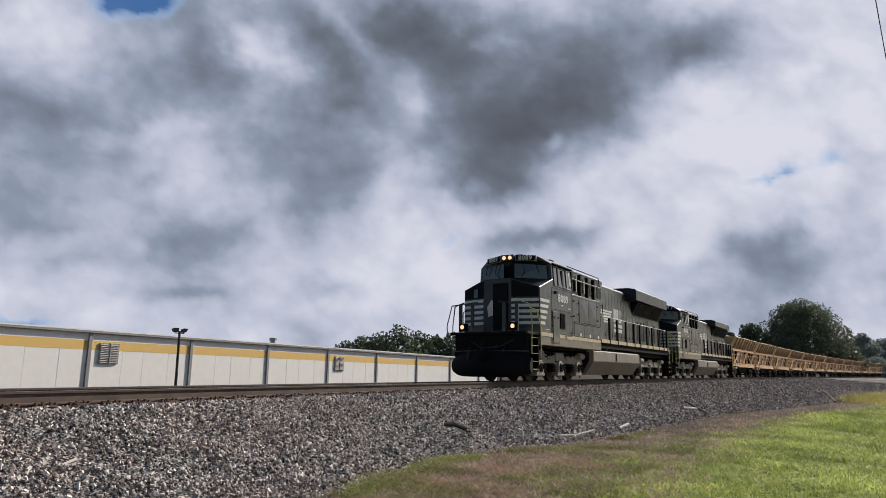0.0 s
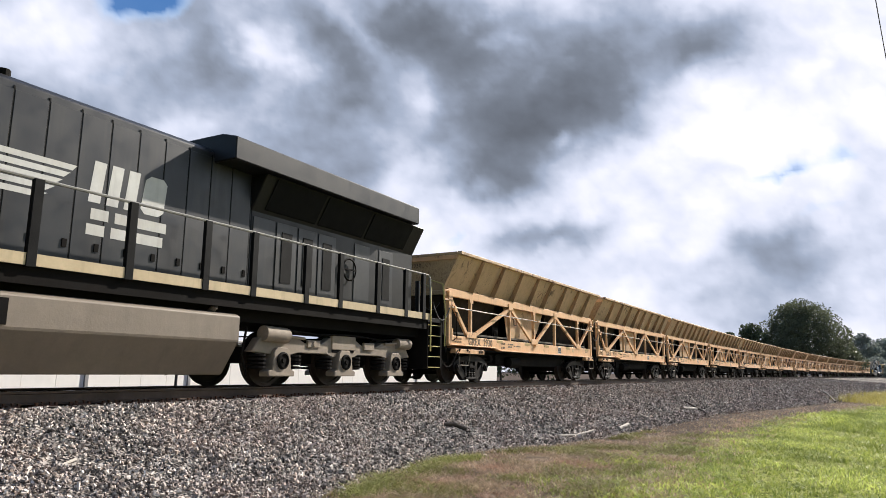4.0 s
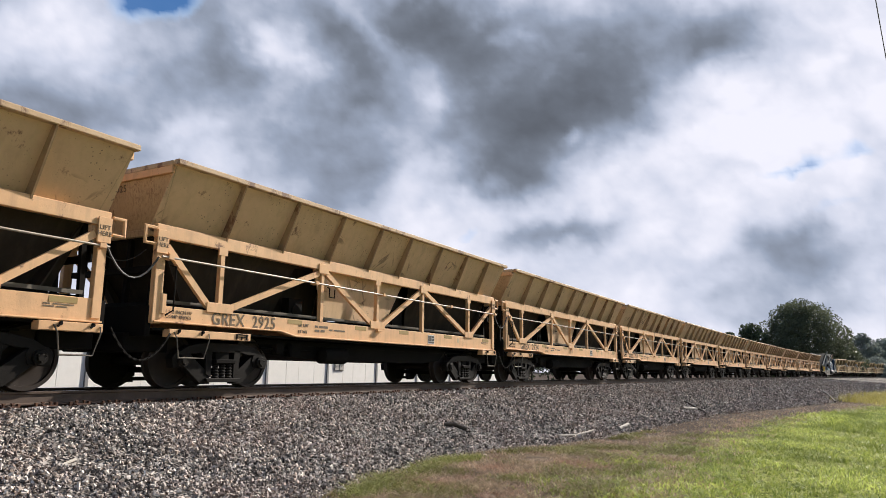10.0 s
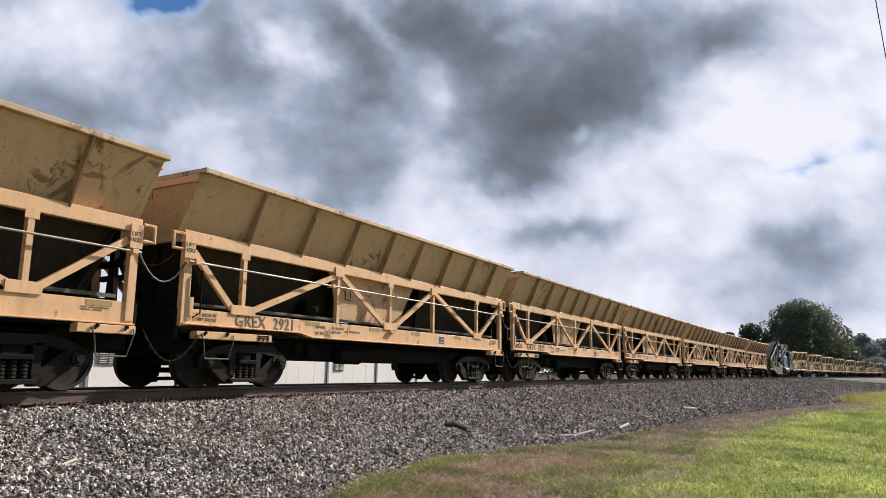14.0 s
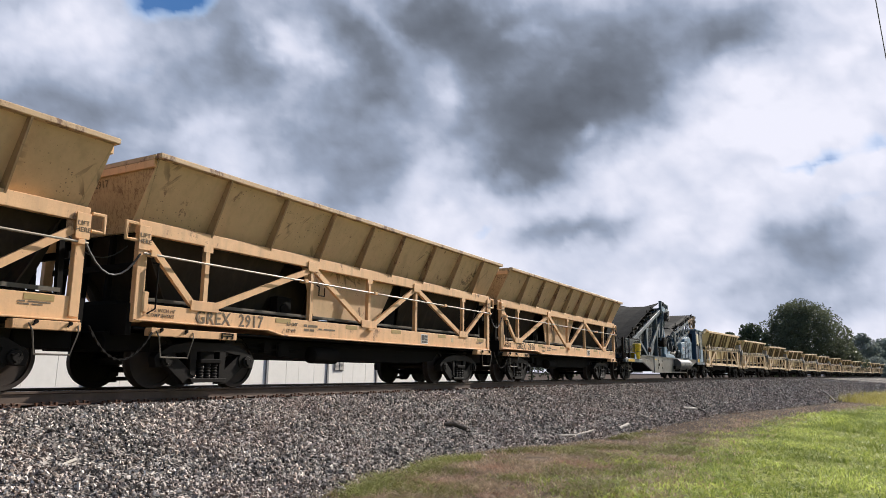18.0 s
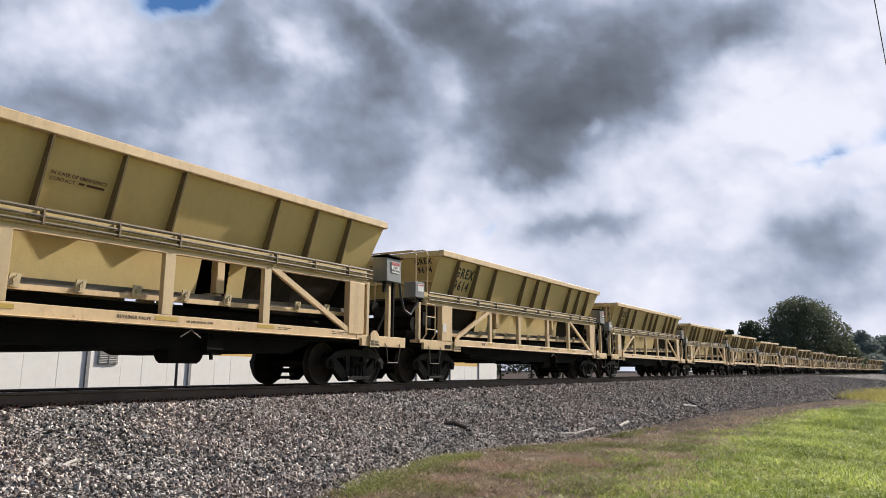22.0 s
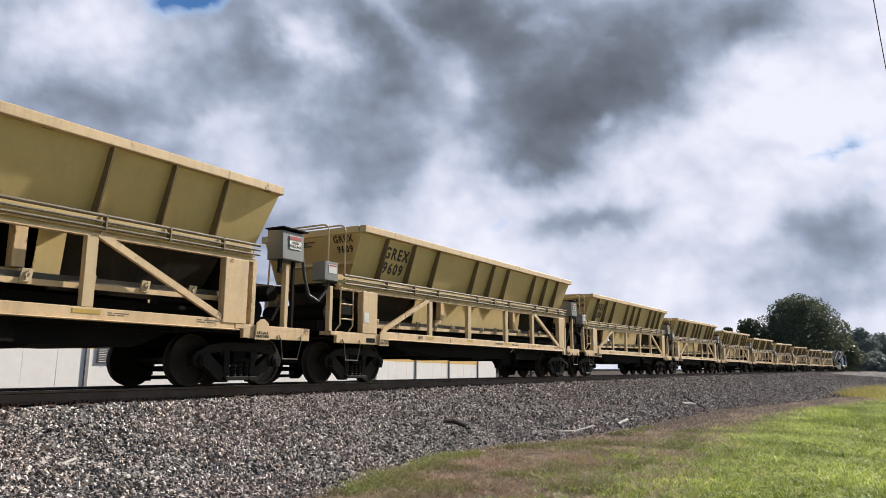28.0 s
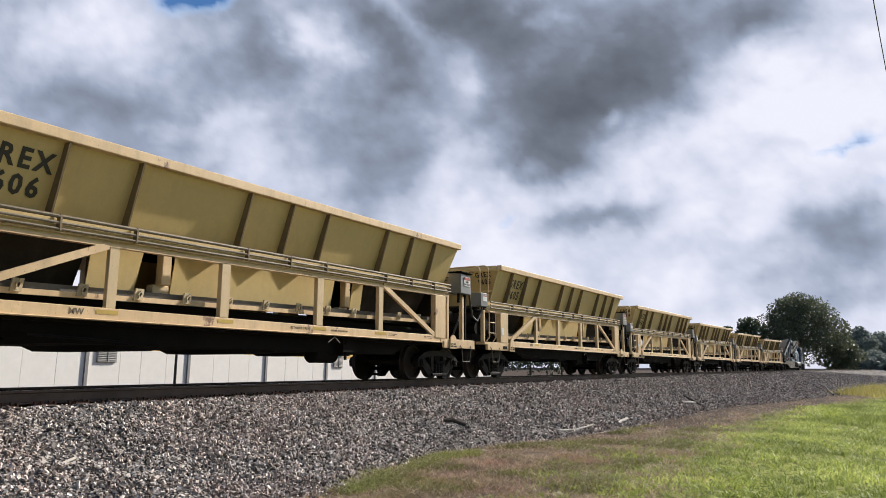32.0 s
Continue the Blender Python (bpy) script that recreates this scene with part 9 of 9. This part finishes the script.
# ---- loose stone, grass, sticks and wires ----
def soup(name, co, faces_per, sides, material, label, category):
    """One mesh of very many small pieces. co: pieces x corners x 3; faces_per: corner numbers of each face."""
    n, k = co.shape[0], co.shape[1]
    idx = (np.array(faces_per)[None, :, :] + (np.arange(n) * k)[:, None, None]).reshape(-1)
    me = bpy.data.meshes.new(name)
    me.vertices.add(n * k)
    me.vertices.foreach_set("co", co.reshape(-1).astype(np.float32))
    me.loops.add(len(idx))
    me.loops.foreach_set("vertex_index", idx.astype(np.int32))
    count = len(idx) // sides
    me.polygons.add(count)
    me.polygons.foreach_set("loop_start", np.arange(0, len(idx), sides, dtype=np.int32))
    me.update(calc_edges=True)
    me.shade_flat()
    me.materials.append(material)
    return tagged(new(name, me), label, category, kind="stuff")


def ico():
    t = (1 + 5 ** 0.5) / 2
    v = np.array([(-1, t, 0), (1, t, 0), (-1, -t, 0), (1, -t, 0), (0, -1, t), (0, 1, t), (0, -1, -t), (0, 1, -t), (t, 0, -1), (t, 0, 1), (-t, 0, -1), (-t, 0, 1)], float)
    f = [(0, 11, 5), (0, 5, 1), (0, 1, 7), (0, 7, 10), (0, 10, 11), (1, 5, 9), (5, 11, 4), (11, 10, 2), (10, 7, 6), (7, 1, 8), (3, 9, 4), (3, 4, 2), (3, 2, 6), (3, 6, 8), (3, 8, 9), (4, 9, 5), (2, 4, 11), (6, 2, 10), (8, 6, 7), (9, 8, 1)]
    return v / np.linalg.norm(v[0]), f


CUBE = (np.array([(x, y, z) for x in (-1, 1) for y in (-1, 1) for z in (-1, 1)], float) * 0.62,
        [(0, 1, 3), (0, 3, 2), (4, 6, 7), (4, 7, 5), (0, 4, 5), (0, 5, 1), (2, 3, 7), (2, 7, 6), (0, 2, 6), (0, 6, 4), (1, 5, 7), (1, 7, 3)])


OCTA = (np.array([(1, 0, 0), (-1, 0, 0), (0, 1, 0), (0, -1, 0), (0, 0, 1), (0, 0, -1)], float) * 1.1,
        [(0, 2, 4), (2, 1, 4), (1, 3, 4), (3, 0, 4), (2, 0, 5), (1, 2, 5), (3, 1, 5), (0, 3, 5)])


TETRA = (np.array([(1, 1, 1), (1, -1, -1), (-1, 1, -1), (-1, -1, 1)], float) * 0.62, [(0, 1, 2), (0, 3, 1), (0, 2, 3), (1, 3, 2)])


def turns(g, n):
    q = g.normal(size=(n, 4))
    q /= np.linalg.norm(q, axis=1)[:, None]
    w, x, y, z = q.T
    return np.stack([1 - 2 * (y * y + z * z), 2 * (x * y - z * w), 2 * (x * z + y * w), 2 * (x * y + z * w), 1 - 2 * (x * x + z * z), 2 * (y * z - x * w),
                     2 * (x * z - y * w), 2 * (y * z + x * w), 1 - 2 * (x * x + y * y)], 1).reshape(n, 3, 3)


def along(s, y):
    """Places beside the bending track, for whole arrays."""
    a = np.maximum(0, s - BEND) * CURVE
    px = np.where(s > BEND, BEND + np.sin(a) / CURVE, s)
    py = -(1 - np.cos(a)) / CURVE
    return px + np.sin(a) * y, py + np.cos(a) * y


def bed_height(s, y):
    edge = toe_line(s)
    z = BED_Z + (GROUND_Z - 0.02 - BED_Z) * (y + 1.8) / (edge + 1.8)
    return np.where(y > -1.8, BED_Z, z), edge


def stones(name, s0, s1, per_m2, size, shape, seed):
    g = np.random.RandomState(seed)
    wide = -0.9 - float(np.min(toe_line(np.linspace(s0, s1, 30))))
    n = int((s1 - s0) * wide * per_m2)
    s = s0 + (s1 - s0) * g.rand(n)
    y = -0.9 - (wide + 0.25) * g.rand(n)
    z, edge = bed_height(s, y)
    z = z + np.array([hump(p, q) for p, q in zip(s.tolist(), y.tolist())])
    stray = g.rand(n)
    keep = (y > edge + 0.12 * g.normal(size=n)) | ((stray < 0.006) & (s < 15) & (y > edge - 0.8))
    s, y, z = s[keep], y[keep], np.maximum(z[keep], GROUND_Z)
    n = len(s)
    x, yy = along(s, y)
    v, f = shape
    r = size * (0.5 + 0.95 * g.rand(n) ** 2)
    co = v[None] * (0.74 + 0.42 * g.rand(n, len(v)))[:, :, None] * np.stack([1.0 + 0.6 * g.rand(n), 0.65 + 0.4 * g.rand(n), 0.35 + 0.4 * g.rand(n)], 1)[:, None, :] * r[:, None, None]
    co = np.einsum("nij,nkj->nki", turns(g, n), co)
    co += np.stack([x, yy, z + r * (-0.7 + 2.2 * g.rand(n) ** 1.3)], 1)[:, None, :]
    return soup(name, co, f, 3, STONE, "crushed grey ballast stones on the slope", "ballast")


stones("ballast_stones", -14, 2, 90, 0.06, CUBE, 4)
stones("ballast_stones", 2, 7, 1800, 0.0225, CUBE, 1)
stones("ballast_stones", 7, 15, 1650, 0.0235, OCTA, 10)
stones("ballast_stones", 15, 42, 600, 0.035, TETRA, 2)
stones("ballast_stones", 42, 72, 180, 0.048, TETRA, 3)
stones("ballast_stones", 72, 130, 60, 0.065, TETRA, 13)


def single_stones():
    """The stones nearest the camera's standpoint, each one its own piece."""
    bed = bpy.data.objects["ballast_bed"]
    rng = random.Random(12)
    kinds = []
    v, f = ico()
    for k in range(8):
        g = Geo().add([tuple(p * rng.uniform(0.72, 1.2) * q for p, q in zip(c, (1.0, 0.85, 0.7))) for c in v], f)
        me = g.mesh("stone")
        me.materials.append(STONE_SINGLE)
        kinds.append(me)
    for k in range(300):
        s = rng.uniform(2.6, 8.5)
        y = rng.uniform(-4.5, -2.2)
        z = BED_Z + (GROUND_Z - 0.02 - BED_Z) * (y + 1.8) / (float(toe_line(s)) + 1.8) + hump(s, y)
        p = beside(s, y, z)
        r = rng.uniform(0.015, 0.026)
        o = new("stone", kinds[k % 8])
        o.parent = bed
        o.matrix_basis = Matrix.LocRotScale((p.x, p.y, z + r * 0.85), Euler([rng.uniform(0, 6.3) for _ in range(3)]), (r, r, r))


def blades(name, count, region, height, width, material, label, seed, bend=0.5):
    """Blades of grass: two bent triangles each. region(g, n) gives x, y, z and a height factor."""
    g = np.random.RandomState(seed)
    x, y, z, k = region(g, count)
    n = len(x)
    a = g.rand(n) * 6.283
    h = height * (0.45 + 0.9 * g.rand(n)) * k
    lean = bend * (0.2 + g.rand(n))
    la = g.rand(n) * 6.283
    d = np.stack([np.cos(a), np.sin(a), np.zeros(n)], 1)
    t = np.stack([np.cos(la) * lean, np.sin(la) * lean, np.ones(n)], 1)
    base = np.stack([x, y, z], 1)
    w = (width * (0.6 + 0.7 * g.rand(n)))[:, None]
    mid = base + t * (h * 0.55)[:, None] * np.array([0.6, 0.6, 1])
    tip = base + t * h[:, None] * np.array([1.5, 1.5, 0.9])
    co = np.stack([base - d * w, base + d * w, mid + d * w * 0.7, mid - d * w * 0.7, tip], 1)
    return soup(name, co, [(0, 1, 2), (0, 2, 3), (3, 2, 4)], 3, material, label, "grass")


def lie_of_land(x, y):
    return np.array([GROUND_Z - 0.006 + 0.025 * noise.noise((a * 0.35, b * 0.35, 0)) for a, b in zip(x, y)])


def turf(g, n):
    # denser towards the camera
    s = 5.5 + 44 * g.rand(n) ** 1.7
    y = -15.5 + 10.8 * g.rand(n)
    clump = np.array([noise.noise((a * 0.9, b * 0.9, 0.0)) for a, b in zip(s, y)])
    edge = turf_line(s) - 0.25 + 1.2 * clump - 0.45 * np.clip((s - 13) / 5, 0, 1)
    tuft = np.array([noise.noise((a * 3.4, b * 4.6, 7.0)) + 0.6 * noise.noise((a * 9.0, b * 9.0, 2.0)) for a, b in zip(s, y)])
    keep = g.rand(n) < np.clip(0.55 - (y - edge) / 1.6, 0, 1) * np.where(y > edge + 1.0, 0.5, 1.0) * (1.0 - 0.5 * (clump < -0.28)) * np.clip(0.72 + 1.5 * tuft, 0.10, 1.0)
    s, y, clump, tuft = s[keep], y[keep], clump[keep], tuft[keep]
    x, yy = along(s, y)
    return x, yy, lie_of_land(x, yy), 0.75 + 0.5 * np.clip(clump + 0.35, 0, 1) + 0.9 * np.clip(tuft, 0, 0.8) + 0.012 * s


def dead(g, n):
    s = 5.0 + 45 * g.rand(n) ** 1.7
    edge, far = toe_line(s), turf_line(s)
    y = np.minimum(edge - 0.05, edge - 0.05 + (far - 0.9 - edge) * g.rand(n) ** 0.85 + 0.55 * g.normal(size=n))
    clump = np.array([noise.noise((a * 1.1, b * 1.1, 4.0)) for a, b in zip(s, y)])
    keep = g.rand(n) < (0.75 + 1.5 * clump) * np.clip((20.0 - s) / 6.0, 0.16, 1.0)
    s, y, clump = s[keep], y[keep], clump[keep]
    x, yy = along(s, y)
    return x, yy, lie_of_land(x, yy), 0.75 + 0.7 * np.clip(clump, 0, 1) + 0.012 * s


def mixed(g, n):
    """Half-green patches in the dead strip."""
    s = 6.0 + 13 * g.rand(n) ** 1.1
    edge, far = toe_line(s), turf_line(s)
    y = edge - 0.05 + (far - 0.6 - edge) * g.rand(n)
    clump = np.array([noise.noise((a * 0.8, b * 1.1, 11.0)) for a, b in zip(s, y)])
    keep = g.rand(n) < 0.25 + 2.6 * clump
    s, y, clump = s[keep], y[keep], clump[keep]
    x, yy = along(s, y)
    return x, yy, lie_of_land(x, yy), 0.8 + 0.8 * np.clip(clump, 0, 1) + 0.012 * s


def tufts(places, reach, tall):
    def region(g, n):
        c = np.array(places)[g.randint(0, len(places), n)]
        x, y = along(c[:, 0] + reach * g.normal(size=n), c[:, 1] + reach * 0.7 * g.normal(size=n))
        return x, y, np.full(n, GROUND_Z - 0.02), np.full(n, tall)
    return region


blades("green_grass", 230000, turf, 0.066, 0.0088, GRASS_GREEN, "short green turf with bright blades", 5, 1.3)
blades("olive_grass", 42000, mixed, 0.070, 0.0068, GRASS_OLIVE, "fading olive grass among the dead strip", 16, 1.6)
blades("dead_grass", 120000, dead, 0.070, 0.0068, GRASS_DEAD, "dry brown grass along the ballast", 6, 2.0)
blades("weed_tufts", 4600, tufts([(7.6, -5.25), (7.3, -5.4), (8.3, -5.0), (8.6, -4.9), (8.0, -5.2), (9.9, -4.85), (10.3, -4.8), (10.8, -4.75), (11.3, -4.9), (9.5, -5.0)], 0.19, 1.0), 0.11, 0.006, GRASS_WEED, "low olive weeds at the ballast's edge", 7, 1.2)
blades("tall_grass", 2600, tufts([(47, -10.9), (50, -11.5), (45, -12.4), (56, -11.7), (63, -12.2), (42, -12.9), (53, -12.6)], 0.9, 0.8), 0.55, 0.014, GRASS_TALL, "tall yellowing grass beside the track", 8, 0.45)
blades("green_weeds", 9000, tufts([(30, -10.6), (28.5, -10.8), (26.5, -11.1), (24, -10.9), (27.5, -11.5), (31, -11.2)], 0.8, 0.6), 0.30, 0.012, GRASS_GREEN, "low bright weeds beside the track", 9, 0.6)
single_stones()


def stick(pts, r, label, wood=None):
    ob = part("stick", Geo().tube(pts, r, 7), wood or STICK_WOOD, None, "", 0, True)
    return tagged(ob, label, "stick")


def at_bed(s, y, lift):
    z = BED_Z + (GROUND_Z - 0.02 - BED_Z) * (y + 1.8) / (float(toe_line(s)) + 1.8) + hump(s, y)
    return beside(s, y, max(z, GROUND_Z) + lift)


stick([at_bed(12.72, -3.57, 0.05), at_bed(12.85, -3.72, 0.07), at_bed(13.02, -3.91, 0.05)], 0.045, "short dark stick lying on the ballast")
stick([at_bed(15.05, -4.75, 0.06), at_bed(15.1, -5.15, 0.05), at_bed(15.7, -5.35, 0.05), at_bed(16.5, -5.47, 0.08)], 0.024, "grey branch lying at the ballast's edge", PALE_WOOD)
stick([at_bed(29.5, -5.05, 0.10), at_bed(28.7, -5.5, 0.12), at_bed(27.65, -6.18, 0.06)], 0.04, "long dark branch lying on the ballast")
stick([at_bed(60, -8.4, 0.1), at_bed(52, -9.2, 0.2), at_bed(44, -9.9, 0.1)], 0.05, "long dark branch lying on the ballast")
stick([at_bed(27.2, -5.42, 0.06), at_bed(28.3, -5.71, 0.08)], 0.05, "pale splintered piece of wood", PALE_WOOD)
stick([at_bed(21.75, -5.28, 0.08), at_bed(21.45, -5.55, 0.06)], 0.05, "pale splintered piece of wood", PALE_WOOD)
stick([at_bed(18.25, -5.58, 0.05), at_bed(19.25, -5.55, 0.07)], 0.045, "pale splintered piece of wood", PALE_WOOD)
stick([at_bed(4.74, -3.39, 0.04), at_bed(5.0, -3.24, 0.06)], 0.018, "pale splintered piece of wood", PALE_WOOD)
wire = part("utility_wire", Geo().tube([(-60, -2.86, 10.6), (20.7, -12.47, 10.28), (24.7, -12.94, 10.26), (60, -17.1, 10.3), (120, -24.2, 10.8)], 0.014, 6), CABLE_BLACK)
tagged(wire, "thin black utility wire overhead", "wire", kind="structure")

# ---- the train: (thing, distance of its front end behind the first wagon's, length) ----
TRAIN = []
front = -2 * LEN_L
for number, second in (("8089", False), ("4468", True)):
    TRAIN.append((locomotive(number, second), front, LEN_L))
    front += LEN_L
tans = [tan_wagon()]
tans += [copy_thing(tans[0], Matrix()) for i in range(14)]
for i, w in enumerate(tans):
    number_tan(w, str(2930 - i))
    if i in (0, 2, 5, 7, 9, 11, 13):
        part("stone_load", heap(0.8, 12.6, 1.35, 3.40, 0.36 if i else 0.6, i), STONE, w, "heap of crushed grey stone")
    TRAIN.append((w, front, LEN_A))
    front += LEN_A
TRAIN.append((conveyor_wagon(), front, LEN_M))
pail = bucket()
TRAIN.append((pail, front, LEN_M))
front += LEN_M
creams = [cream_wagon(True), cream_wagon()]
creams += [copy_thing(creams[1], Matrix()) for i in range(13)]
for i, w in enumerate(creams):
    number_cream(w, str(9615 - i))
    if i % 3 != 1:
        part("stone_load", heap(1.7, 14.8, 1.25, 3.40, 0.32, i + 20), STONE, w, "heap of crushed grey stone")
    if i == 0:
        lean = math.degrees(math.atan2(0.37, 1.05))
        lettering("IN CASE OF EMERGENCY", 0.072, RED_INK, w, facing(7.64, -1.352, 2.97, lean), label="IN CASE OF EMERGENCY in red stencil", bold=0.012)
        lettering("CONTACT", 0.072, RED_INK, w, facing(7.40, -1.324, 2.89, lean), label="CONTACT in red stencil", bold=0.012)
        bars(w, RED_INK, 0, 0, 0, 0.40, 0.06, 1, m=facing(7.84, -1.324, 2.885, lean))
    TRAIN.append((w, front, LEN_B))
    front += LEN_B
TRAIN.append((conveyor_wagon(""), front, LEN_M))


def motions():
    """The train rolls past from the right; its wheels turn; the clouds drift."""
    for ob, start, length in TRAIN:
        stand = Matrix.Translation((2.66, -1.38, 1.02)) if ob is pail else Matrix()
        walk(ob, [(t, on_track(train_at(t) + start, length) @ stand) for t in [0.5 * n for n in range(65)]])
    spun = {}
    for ob in [o for o in scene.objects if o.name.startswith("wheelset")]:
        key = (round(ob.location.x, 3), round(ob.location.z, 3))
        if key not in spun:
            walk(ob, [(n / 30, Matrix.Translation((key[0], 0, key[1])) @ Matrix.Rotation((train_at(n / 30) - train_at(0)) / key[1], 4, "Y")) for n in range(961)])
            spun[key] = ob.animation_data
        else:
            ob.rotation_mode = "QUATERNION"
            ob.animation_data_create()
            ob.animation_data.action = spun[key].action
            ob.animation_data.action_slot = spun[key].action_slot
    across = Vector((math.sin(radians(28.785)), -math.cos(radians(28.785)), 0))
    walk(backdrop, [(t, Matrix.Translation(EYE) @ Matrix.Rotation(radians(1.2 * (t - 17) / 32), 4, across) @ Matrix.Rotation(radians(5.0 * (17 - t) / 32), 4, "Z"))
                    for t in (0, 8, 16, 24, 32)])


motions()
